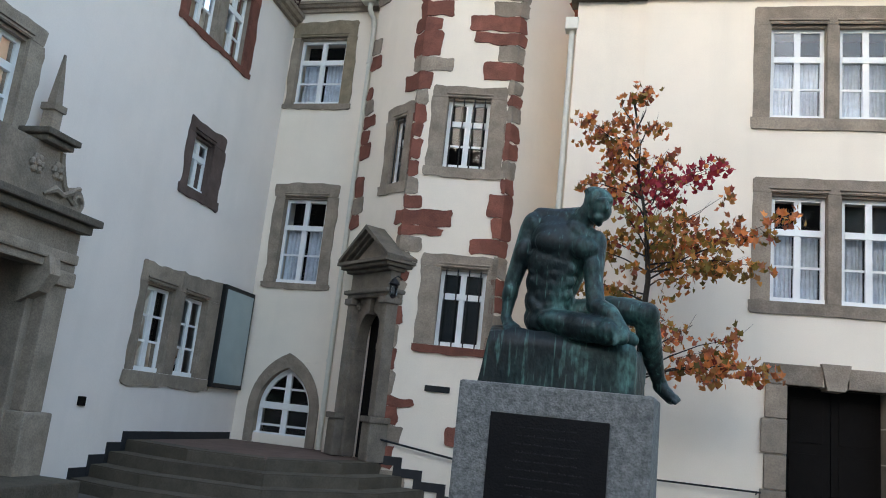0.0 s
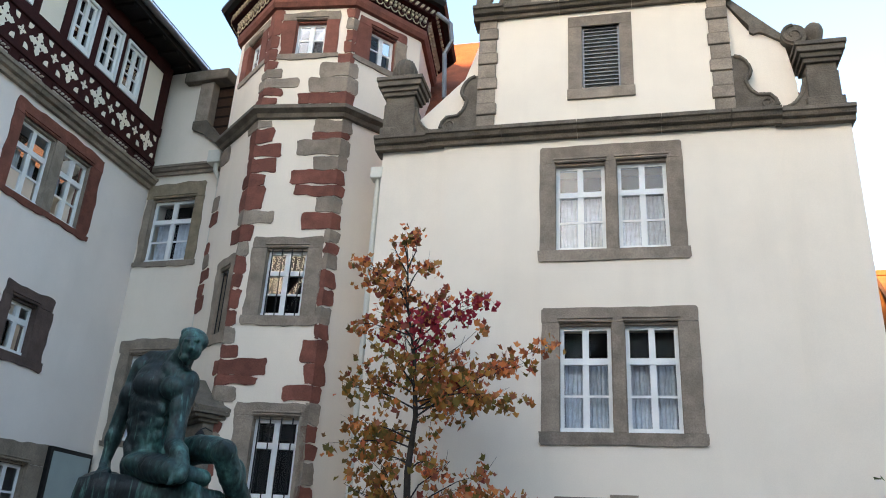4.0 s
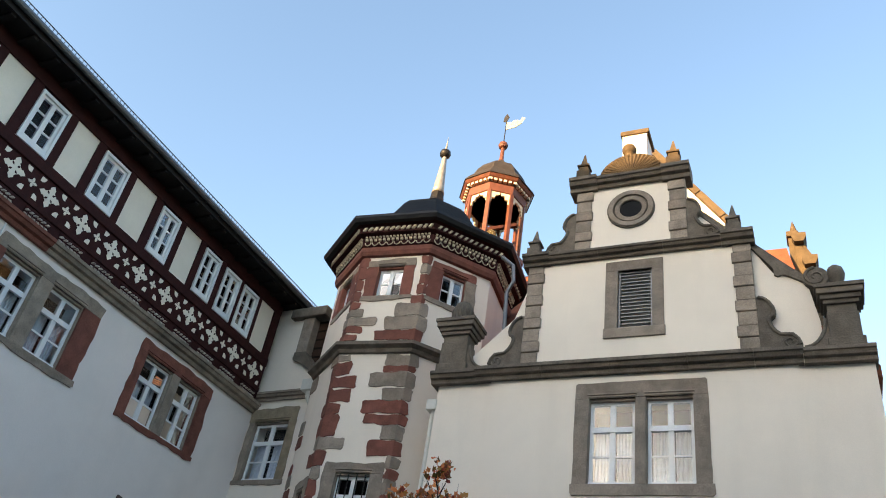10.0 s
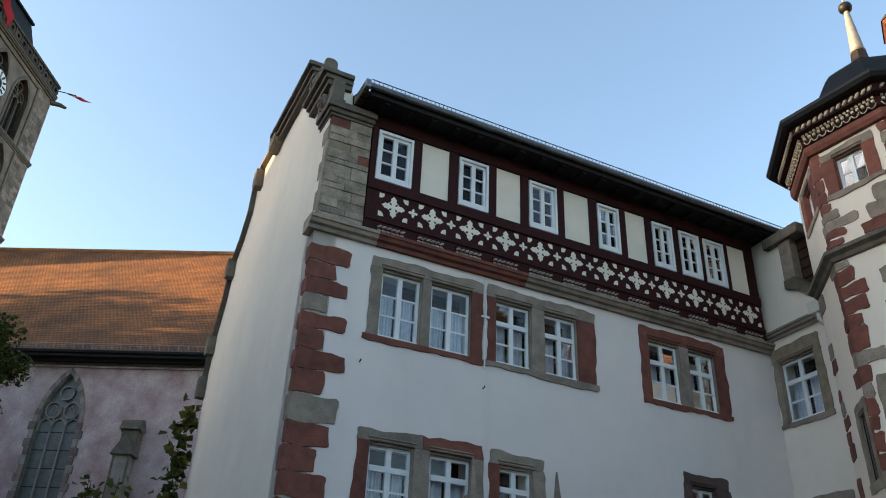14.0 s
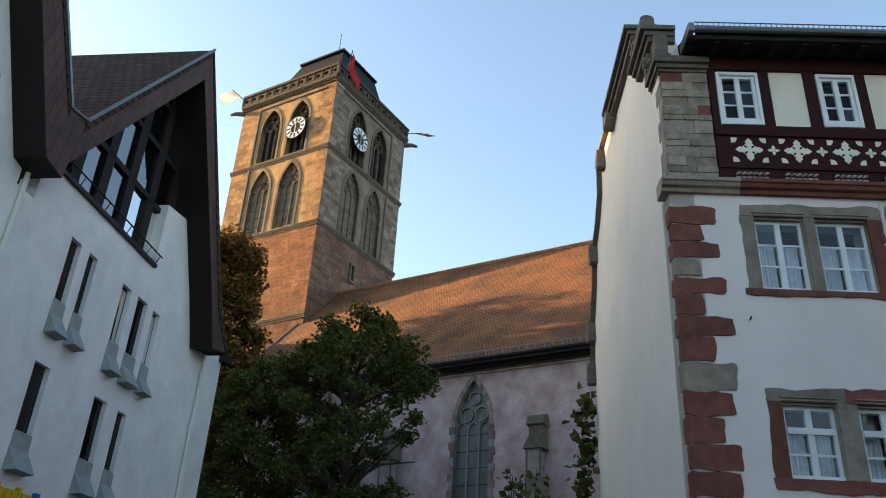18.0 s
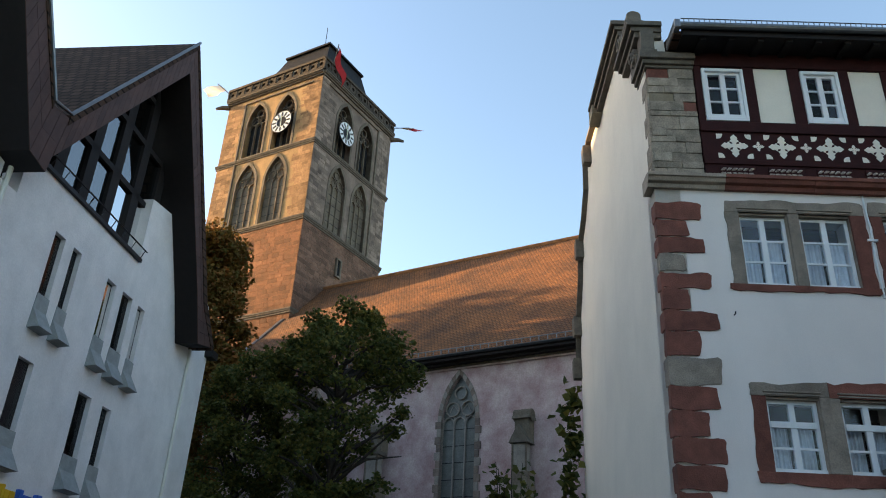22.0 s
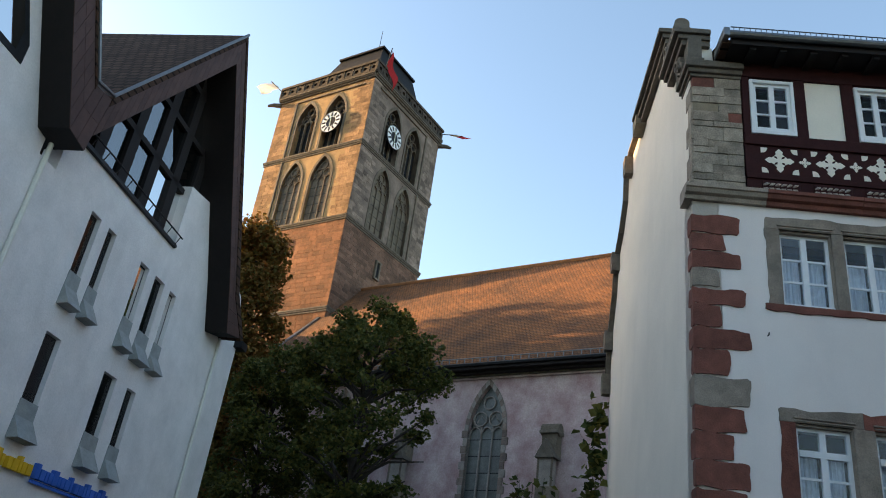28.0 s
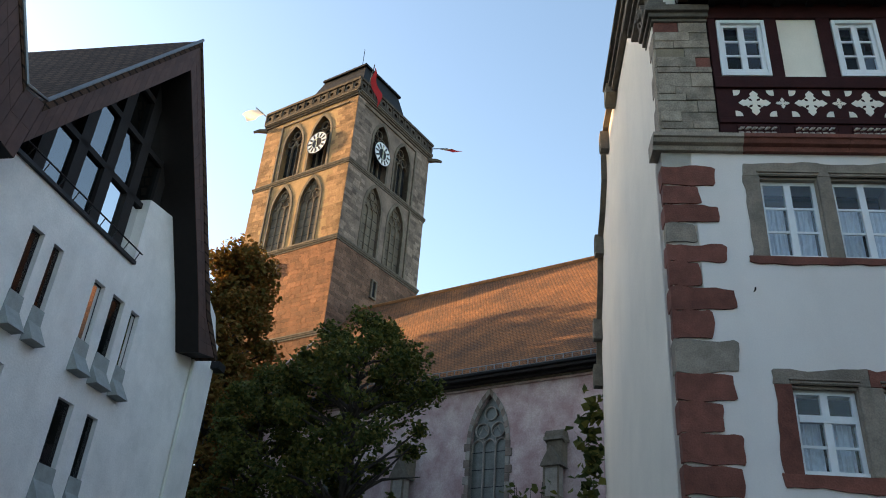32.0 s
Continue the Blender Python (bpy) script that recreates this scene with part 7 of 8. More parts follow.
# u grows to the west along the facade; y inwards
slits = [(1.85, 8.63, 10.25), (2.70, 8.63, 10.25), (4.53, 8.62, 10.24), (5.44, 8.6, 10.26), (6.42, 8.62, 10.24), (1.85, 5.53, 7.1), (4.54, 5.53, 7.1), (5.81, 5.53, 7.08)]
wide = {(1.85, 8.63): 0.46, (2.70, 8.63): 0.4, (4.53, 8.62): 0.5, (5.44, 8.6): 0.6, (6.42, 8.62): 0.44, (1.85, 5.53): 0.62, (4.54, 5.53): 0.66, (5.81, 5.53): 0.5}
holes = [(u, u + wide.get((u, a), 0.3), a, b) for u, a, b in slits]
part("facade", wall_mesh((0.15, 11.85, -0.3, 11.4), holes, 0.5), MODERN, mh)
part("end_wall", B(11.35, 11.85, 0.5, 11, -0.3, 10.6), MODERN, mh)
part("facade_left", wall_mesh((-14.0, 0.15, -0.3, 10.3), [(-2.6, -1.4, 11, 12)], 0.5), MODERN, mh)
part("gable_field", PR([(5.87, 11.4), (11.6, 11.4), (11.2, 12.2), (8.05, 13.85), (5.87, 13.5)], 0.0, 0.4), MODERN, mh)
for u, z0, z1 in [(h[0], h[2], h[3]) for h in holes]:
    w = wide.get((u, z0), 0.3)
    win = part("slit_window", B(u + 0.005, u + w - 0.005, 0.13, 0.2, z0, z1), IRON, mh, "narrow dark metal slit window")
    bm = bmesh.new()
    quad(bm, (u + 0.05, 0.125, z0 + 0.06), (u + w - 0.05, 0.125, z0 + 0.06), (u + w - 0.05, 0.125, z1 - 0.06), (u + 0.05, 0.125, z1 - 0.06))
    part("pane", bm, GLASS_D, win)
    part("sill_trough", PR([(u - 0.02, z0), (u + w + 0.02, z0), (u + w + 0.06, z0 - 0.84), (u - 0.06, z0 - 0.84)], -0.02, 0.2), CONCRETE, mh, "sloped grey cast sill")
    bm = bmesh.new()
    a = [bm.verts.new(p) for p in ((u - 0.02, 0.2, z0), (u + w + 0.02, 0.2, z0), (u + w + 0.06, -0.3, z0 - 0.84), (u - 0.06, -0.3, z0 - 0.84), (u + w + 0.06, 0.05, z0 - 0.88), (u - 0.06, 0.05, z0 - 0.88), (u - 0.02, 0.22, z0 - 0.02), (u + w + 0.02, 0.22, z0 - 0.02))]
    for f in ((0, 1, 2, 3), (3, 2, 4, 5), (0, 3, 5, 6), (1, 7, 4, 2), (6, 5, 4, 7), (0, 6, 7, 1)):
        bm.faces.new([a[i] for i in f])
    part("sill_apron", bm, CONCRETE, mh)
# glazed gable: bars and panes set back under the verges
# near-black sheet behind the glass paints the unlit room
gz = part("glazed_gable", PR([(0.2, 11.4), (8.6, 11.4), (8.6, 12.0), (4.97, 18.2), (0.4, 12.3)], 1.3, 1.36), INSIDE, mh, "glazed gable with timber bars over a near-black sheet for shade")
apex = (4.95, 18.9)
for k in range(7):
    u = 0.35 + k * 1.22
    zt = 11.3 + (u - 0.2) * 1.42 if u < apex[0] else 18.2 - (u - apex[0]) * 1.25
    part("glazing_post", B(u - 0.2, u + 0.2, 0.22, 0.5, 11.4, max(11.8, zt)), SOFFIT, gz)
for zz in (11.45, 13.2, 14.9, 16.4):
    part("glazing_rail", B(max(0.3, 0.3 + (zz - 12.3) / 1.31), min(8.2, 8.6 - (zz - 12.0) / 1.72), 0.22, 0.49, zz, zz + 0.17), SOFFIT, gz)
def under_verge(u):
    return 11.15 + (u - 0.2) * 1.36 if u < apex[0] else 17.9 - (u - apex[0]) * 1.3


for k in range(6):
    for z0, z1 in ((11.6, 13.2), (13.37, 14.9), (15.07, 16.4), (16.57, 17.9)):
        u = 0.56 + k * 1.22
        za, zb = min(z1, under_verge(u)), min(z1, under_verge(u + 0.8))
        if min(za, zb) < z0 + 0.1:
            continue
        bm = bmesh.new()
        t = r.uniform(-0.01, 0.01)
        quad(bm, (u, 0.32 + t, z0), (u + 0.8, 0.32 - t, z0), (u + 0.8, 0.32 - t, zb), (u, 0.32 + t, za))
        part("pane", bm, GLASS_C, gz)
part("balcony_rail", tube(bmesh.new(), [(0.2, -0.12, 11.75), (6.0, -0.12, 11.75)], 0.025, 6), IRON, mh)
for k in range(10):
    part("rail_post", tube(bmesh.new(), [(0.3 + k * 0.62, 0.02, 11.42), (0.3 + k * 0.62, -0.12, 11.75)], 0.015, 5), IRON, mh)
part("glazing_sill", B(0.15, 5.86, -0.1, 0.6, 11.36, 11.46), IRON, mh)


def verge(pts_out, pts_in, name="verge"):
    """A thick slate-clad verge: the band between two lines of the gable, with its underside."""
    for (a, b), (c, d) in zip(zip(pts_out, pts_out[1:]), zip(pts_in, pts_in[1:])):
        n = max(2, int(math.dist(a, b) / 0.36))
        core = PR([a, b, d, c], -0.75, 0.5)
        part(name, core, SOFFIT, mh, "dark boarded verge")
        for k in range(n):
            for row in range(2):
                t0, t1 = k / n, (k + 1) / n
                s0, s1 = row / 2, (row + 1) / 2

                def at(t, s):
                    o = (a[0] + (b[0] - a[0]) * t, a[1] + (b[1] - a[1]) * t)
                    i = (c[0] + (d[0] - c[0]) * t, c[1] + (d[1] - c[1]) * t)
                    return (o[0] + (i[0] - o[0]) * s, o[1] + (i[1] - o[1]) * s)
                e = 0.007 / math.dist(a, b)
                part("slate", PR([at(t0 + e, s0), at(t1 - e, s0), at(t1 - e, s1), at(t0 + e, s1)], -0.77 - 0.006 * (row == 0), -0.75), FASCIA, mh)


apex = (4.94, 18.66)
verge([(0.04, 12.22), apex], [(-0.11, 11.07), (4.84, 17.48)])
verge([apex, (9.2, 11.4), (10.35, 10.35)], [(4.84, 17.48), (8.45, 11.55), (9.2, 10.1)])
verge([(-4.6, 18.6), (-0.62, 12.12), (0.04, 12.22)], [(-4.95, 18.0), (-0.86, 10.74), (-0.18, 10.62)])
part("roof", PR([(0.04, 12.32), (4.97, 18.78), (4.97, 18.52), (0.04, 12.02)], -0.8, 12), DARKTILE, mh, "dark brown tiled roof")
part("roof", PR([(4.97, 18.78), (9.3, 11.5), (10.45, 10.4), (10.3, 10.25), (9.1, 11.3), (4.97, 18.52)], -0.8, 12), DARKTILE, mh)
part("roof", PR([(-4.6, 18.7), (-0.62, 12.3), (-0.62, 12.0), (-4.6, 18.3)], -0.8, 0.3), DARKTILE, mh)
part("verge_flashing", tube(bmesh.new(), [(-0.62, -0.8, 12.22), (0.04, -0.8, 12.34), (4.97, -0.8, 18.8)], 0.05, 6), ZINC, mh)
part("valley_flashing", tube(bmesh.new(), [(-0.62, -0.8, 12.22), (-4.6, -0.8, 18.62)], 0.05, 6), ZINC, mh)
part("valley_gutter", B(-0.62, 0.1, -0.75, 12, 12.02, 12.2), ZINC, mh)
part("gable_back", PR([(-4.7, 10.3), (-0.5, 10.3), (-0.53, 11.42), (-4.7, 18.1)], 0.0, 0.3), MODERN, mh)
part("eave_gutter", B(11.6, 12.1, -0.3, 8, 10.5, 10.75), IRON, mh)
part("rain_pipe", tube(bmesh.new(), [(10.3, -0.06, 10.6), (10.2, -0.06, 0)], 0.05, 8), PIPE, mh)
part("rain_pipe", tube(bmesh.new(), [(-0.35, -0.06, 10.7), (-0.45, -0.06, 0)], 0.06, 8), PIPE, mh)
lw = part("upper_window", PR([(-4.2, 11.5), (-2.0, 11.5), (-2.0, 12.0), (-4.2, 15.5)], -0.02, 0.1), IRON, mh, "dark framed gable window")
bm = bmesh.new()
quad(bm, (-3.9, -0.03, 11.65), (-2.3, -0.03, 11.65), (-2.3, -0.03, 12.2), (-3.9, -0.03, 14.6))
part("pane", bm, GLASS_D, lw)
# shop sign: plain letter-like blocks
YEL = mat("yellow_sign", (0.75, 0.42, 0.02), 0.5, var=0.1)
BLU = mat("blue_sign", (0.03, 0.13, 0.50), 0.5, var=0.1)
sg = thing("shop_sign", "shop sign of yellow and blue raised letter blocks", "sign", m=MM)
u = 0.2
k = 0
while u < 6.2:
    w = 0.09 + 0.05 * ((k * 7) % 3)
    h = 0.24 if (k * 5) % 4 else 0.33
    if not 2.86 < u < 3.02:
        part("letter_block", B(u, u + w, -0.14, -0.02, 4.08, 4.08 + h, bev=0.01), YEL if u < 2.9 else BLU, sg)
    u += w + (0.035 if k not in (9, 24) else 0.14)
    k += 1
part("blue_bar", B(3.02, 6.3, -0.1, -0.05, 3.98, 4.05), BLU, sg)

# rows of plain tiles on the brown roofs
dn, dl = DARKTILE.node_tree.nodes, DARKTILE.node_tree.links
dg = dn.new("ShaderNodeTexCoord")
dsep = dn.new("ShaderNodeSeparateXYZ")
dcom = dn.new("ShaderNodeCombineXYZ")
dbr = dn.new("ShaderNodeTexBrick")
dbr.inputs["Scale"].default_value = 1.0
dbr.inputs["Brick Width"].default_value, dbr.inputs["Row Height"].default_value, dbr.inputs["Mortar Size"].default_value = 0.3, 0.26, 0.03
dbr.inputs["Color1"].default_value, dbr.inputs["Color2"].default_value = (1.3, 1.3, 1.3, 1), (0.75, 0.75, 0.75, 1)
dbr.inputs["Mortar"].default_value = (0.25, 0.25, 0.25, 1)
dl.new(dg.outputs["Object"], dsep.inputs[0])
dl.new(dsep.outputs["Y"], dcom.inputs["X"])
dl.new(dsep.outputs["Z"], dcom.inputs["Y"])
dl.new(dcom.outputs[0], dbr.inputs["Vector"])
dmx = dn.new("ShaderNodeMix")
dmx.data_type, dmx.blend_type = 'RGBA', 'MULTIPLY'
dmx.inputs["Factor"].default_value = 1.0
db = dn["Principled BSDF"]
dl.new(db.inputs["Base Color"].links[0].from_socket, dmx.inputs["A"])
dl.new(dbr.outputs["Color"], dmx.inputs["B"])
dl.new(dmx.outputs["Result"], db.inputs["Base Color"])

# ---- church ----
NAVETILE = mat("plain_clay_tile", (0.44, 0.175, 0.065), 0.85, var=0.35, scale=0.5, fine=9, bump=0.3, color2=(0.20, 0.09, 0.046))
nn, nl = NAVETILE.node_tree.nodes, NAVETILE.node_tree.links
tc = nn.new("ShaderNodeTexCoord")
mp = nn.new("ShaderNodeMapping")
mp.inputs["Rotation"].default_value = (radians(-90), 0, 0)
brk = nn.new("ShaderNodeTexBrick")
brk.inputs["Scale"].default_value = 1.0
brk.inputs["Brick Width"].default_value, brk.inputs["Row Height"].default_value = 0.2, 10.9 / 70
brk.inputs["Mortar Size"].default_value = 0.022
brk.inputs["Color1"].default_value, brk.inputs["Color2"].default_value = (1, 1, 1, 1), (0.72, 0.72, 0.72, 1)
brk.inputs["Mortar"].default_value = (0.35, 0.35, 0.35, 1)
nl.new(tc.outputs["Object"], mp.inputs["Vector"])
nl.new(mp.outputs[0], brk.inputs["Vector"])
mx = nn.new("ShaderNodeMix")
mx.data_type, mx.blend_type = 'RGBA', 'MULTIPLY'
mx.inputs["Factor"].default_value = 1.0
bs = nn["Principled BSDF"]
nl.new(bs.inputs["Base Color"].links[0].from_socket, mx.inputs["A"])
nl.new(brk.outputs["Color"], mx.inputs["B"])
nl.new(mx.outputs["Result"], bs.inputs["Base Color"])
CA = radians(60.5)
MC = Matrix.Translation((-33.5, 0.19, 0)) @ Matrix.Rotation(CA, 4, 'Z')
nave = thing("church_nave", "pink plastered church nave with a steep orange tile roof", "church", m=MC)
part("nave_wall", wall_mesh((-17.5, 30, -0.3, 14.6), [(cx - 0.94, cx + 0.94, 5.0, 14.12) for cx in (0.06, -9.0, 10.2)], 0.8), PINK, nave)
bm = bmesh.new()
part("eave_cornice", B(-17.5, 30, -0.1, 0.3, 14.4, 14.5), PINK, nave)
part("eave_cornice", B(-17.5, 30, -0.2, 0.3, 14.5, 14.58), DARKST, nave)
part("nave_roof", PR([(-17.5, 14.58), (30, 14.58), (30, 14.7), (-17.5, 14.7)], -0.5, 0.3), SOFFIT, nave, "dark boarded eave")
for k in range(60):
    part("snow_hook", B(-9.0 + k * 0.45, -8.96 + k * 0.45, -0.45, -0.40, 15.2, 15.42), ZINC, nave)
part("snow_rail", tube(bmesh.new(), [(-17.5, -0.42, 15.42), (30, -0.42, 15.42)], 0.03, 5), ZINC, nave)
part("eave_board", B(-17.5, 30, -0.75, 0.0, 14.7, 14.9), SOFFIT, nave)
part("gutter", tube(bmesh.new(), [(-17.5, -0.8, 14.92), (30, -0.8, 14.92)], 0.1, 6), IRON, nave)
# roof: courses of tiles as overlapping strips, the slope facing the street
v, f = [], []
rows_n = 70
for k in range(rows_n):
    t0, t1 = k / rows_n, (k + 1) / rows_n
    y0, z0 = -0.7 + 10.2 * t0, 14.9 + 10.9 * t0
    y1, z1 = -0.7 + 10.2 * t1, 14.9 + 10.9 * t1
    b = len(v)
    v += [(-17.7, y0, z0 + 0.022), (30, y0, z0 + 0.022), (30, y1, z1), (-17.7, y1, z1), (-17.7, y0, z0 - 0.02), (30, y0, z0 - 0.02)]
    f += [(b, b + 1, b + 2, b + 3), (b + 4, b + 5, b + 1, b)]
me = bpy.data.meshes.new("tile_course")
me.from_pydata(v, [], f)
me.materials.append(NAVETILE)
o = new("tiling", me)
o.parent = nave
tagged(o, kind="stuff")
part("roof_back", crosswise(PR([(9.5, 25.8), (19.5, 15.4), (19.5, 15.1), (9.5, 25.4)], -17.7, 30)), TILE, nave)
part("ridge", tube(bmesh.new(), [(-17.7, 9.5, 25.85), (30, 9.5, 25.85)], 0.15, 6), TILE, nave)
part("verge", crosswise(PR([(-0.9, 14.8), (-0.6, 14.6), (9.6, 25.5), (9.5, 25.9)], -17.9, -17.6)), ZINC, nave)
part("nave_end", crosswise(PR([(0, 0), (19, 0), (19, 14.4), (9.5, 25.3), (0, 14.4)], -17.6, -17.3)), PINK, nave)


def church_window(parent, m, cx, w, z0, zs, zt, lights, stone_m, pane_m, deep=0.5, name="tracery_window"):
    """A pointed window: stone arch, mullions, tracery rings and leaded panes."""
    win = part(name, arch_band(bmesh.new(), cx, w, w * 1.22, z0, zs, zt, zt + w * 0.34, -0.06, deep), stone_m, parent, "pointed window with stone tracery")
    bm = bmesh.new()
    bm.faces.new([bm.verts.new((x, deep * 0.8, z)) for x, z in pointed(cx, w * 1.02, z0, zs, zt)])
    part("pane", bm, pane_m, win)
    bm = bmesh.new()
    for k in range(1, lights):
        u = cx - w + 2 * w * k / lights
        box(bm, u - 0.032, u + 0.032, deep * 0.4, deep * 0.75, z0, zs + (zt - zs) * 0.1)
    part("mullion", bm, stone_m, win)
    bm = bmesh.new()
    z = z0 + 0.8
    while z < zs:
        box(bm, cx - w, cx + w, deep * 0.72, deep * 0.79, z, z + 0.035)
        z += 0.8
    part("saddle_bar", bm, IRON, win)
    lw = w / lights
    for k in range(lights):
        u = cx - w + 2 * w * (k + 0.5) / lights
        part("light_arch", arch_band(bmesh.new(), u, lw * 0.9, lw * 1.02, zs - lw * 1.2, zs - lw * 0.5, zs + lw * 0.6, zs + lw * 0.8, deep * 0.4, deep * 0.75), stone_m, win)
    h = zt - zs
    for sd in (-1, 1):
        part("tracery_ring", ring(w * 0.35, w * 0.41, deep * 0.4, deep * 0.7, cx + sd * w * 0.45, zs + h * 0.27, 20), stone_m, win)
        part("tracery_foil", tube(bmesh.new(), [(cx + sd * w * 0.1, deep * 0.5, zs + h * 0.22), (cx + sd * w * 0.42, deep * 0.5, zs + h * 0.36), (cx + sd * w * 0.62, deep * 0.5, zs + h * 0.2)], w * 0.03, 5), stone_m, win)
    part("tracery_ring", ring(w * 0.31, w * 0.37, deep * 0.4, deep * 0.7, cx, zs + h * 0.62, 20), stone_m, win)
    if name == "nave_window":
        inner, outer = pointed(cx, w, zs, zs, zt), pointed(cx, w * 1.22, zs, zs, zt + w * 0.34)
        for k in range(1, len(inner) - 2):
            q = [Vector(p) for p in (inner[k], inner[k + 1], outer[k + 1], outer[k])]
            mid = sum(q, Vector((0, 0))) / 4
            part("voussoir", PR([tuple(p.lerp(mid, 0.03)) for p in q], -0.08, 0.0), (CHJAMB, stone_m)[k % 2], win)
        k, z = 0, z0
        while z < zs - 0.1:
            for sd in (-1, 1):
                a, b = cx + sd * w, cx + sd * (w * 1.24 + 0.1 * ((k + (sd > 0)) % 2))
                part("jamb_stone", B(min(a, b), max(a, b), -0.08, 0.1, z + 0.01, z + 0.36, bev=0.015), (CHJAMB, stone_m, CHJAMB)[(k + (sd > 0)) % 3], win)
            z += 0.38
            k += 1
    part("sill", B(cx - w * 1.25, cx + w * 1.25, -0.1, deep, z0 - 0.3, z0), stone_m, win)
    return win


CHJAMB = mat("brown_jamb_stone", (0.32, 0.235, 0.195), 0.9, var=0.35, scale=2, fine=20, bump=0.4, per_object=0.2)
TRACERY = mat("pale_tracery_stone", (0.40, 0.345, 0.30), 0.9, var=0.3, scale=2, fine=20, bump=0.4)
LEADP = mat("leaded_church_glass", (0.17, 0.18, 0.165), 0.35, var=0.35, scale=3, fine=16, bump=0.4, spec=0.5)
for cx in (0.06, -9.0, 10.2):
    church_window(nave, MC, cx, 0.94, 5.0, 11.8, 14.1, 3, TRACERY, LEADP, 0.28, "nave_window")
    spandrels(nave, PINK, cx, 0.94, 11.8, 14.1, 0.8)
# spandrels of plaster between the openings' corners are kept by the arches' outer stones
for u in (3.7, -4.3):
    part("buttress", B(u - 0.40, u + 0.40, -0.9, 0, 0, 9.0, bev=0.03), CHGREY, nave)
    part("buttress_niche", B(u - 0.30, u + 0.30, -0.86, -0.3, 9.0, 10.3, bev=0.03), TRACERY, nave)
    for sd in (-1, 1):
        part("niche_shaft", tube(bmesh.new(), [(u + sd * 0.33, -0.88, 9.0), (u + sd * 0.33, -0.88, 10.3)], 0.05, 6), CHGREY, nave)
    part("buttress_gable", PR([(u - 0.48, 10.25), (u + 0.48, 10.25), (u + 0.30, 10.6), (u, 11.1), (u - 0.30, 10.6)], -1.0, -0.2), DARKST, nave)
    part("buttress_top", B(u - 0.36, u + 0.36, -0.6, 0, 10.3, 11.5, bev=0.03), CHGREY, nave)
    hood = bmesh.new()
    tube(hood, [(u - 0.44, -0.35, 11.62), (u + 0.44, -0.35, 11.62)], 0.30, 10)
    part("buttress_hood", hood, CHGREY, nave)
    part("buttress_ledge", B(u - 0.46, u + 0.46, -0.72, 0, 11.42, 11.56, bev=0.02), DARKST, nave)

MT_ = MC @ Matrix.Translation((-17.2, 6.05, 0))   # corner of the tower, u towards it is negative
ct = thing("church_tower", "sandstone church tower with clocks, tracery windows and a parapet", "tower", m=MT_)
S = 10.3
part("core", B(-S + 0.5, -0.5, 0.5, S - 0.5, 0, 44), CHGREY, ct)
ML = Matrix()                                     # left face: u from -S to 0
MR = Matrix.Translation((0, 0, 0)) @ Matrix.Rotation(radians(90), 4, 'Z')   # right face: u from 0 to S
r = random.Random(77)


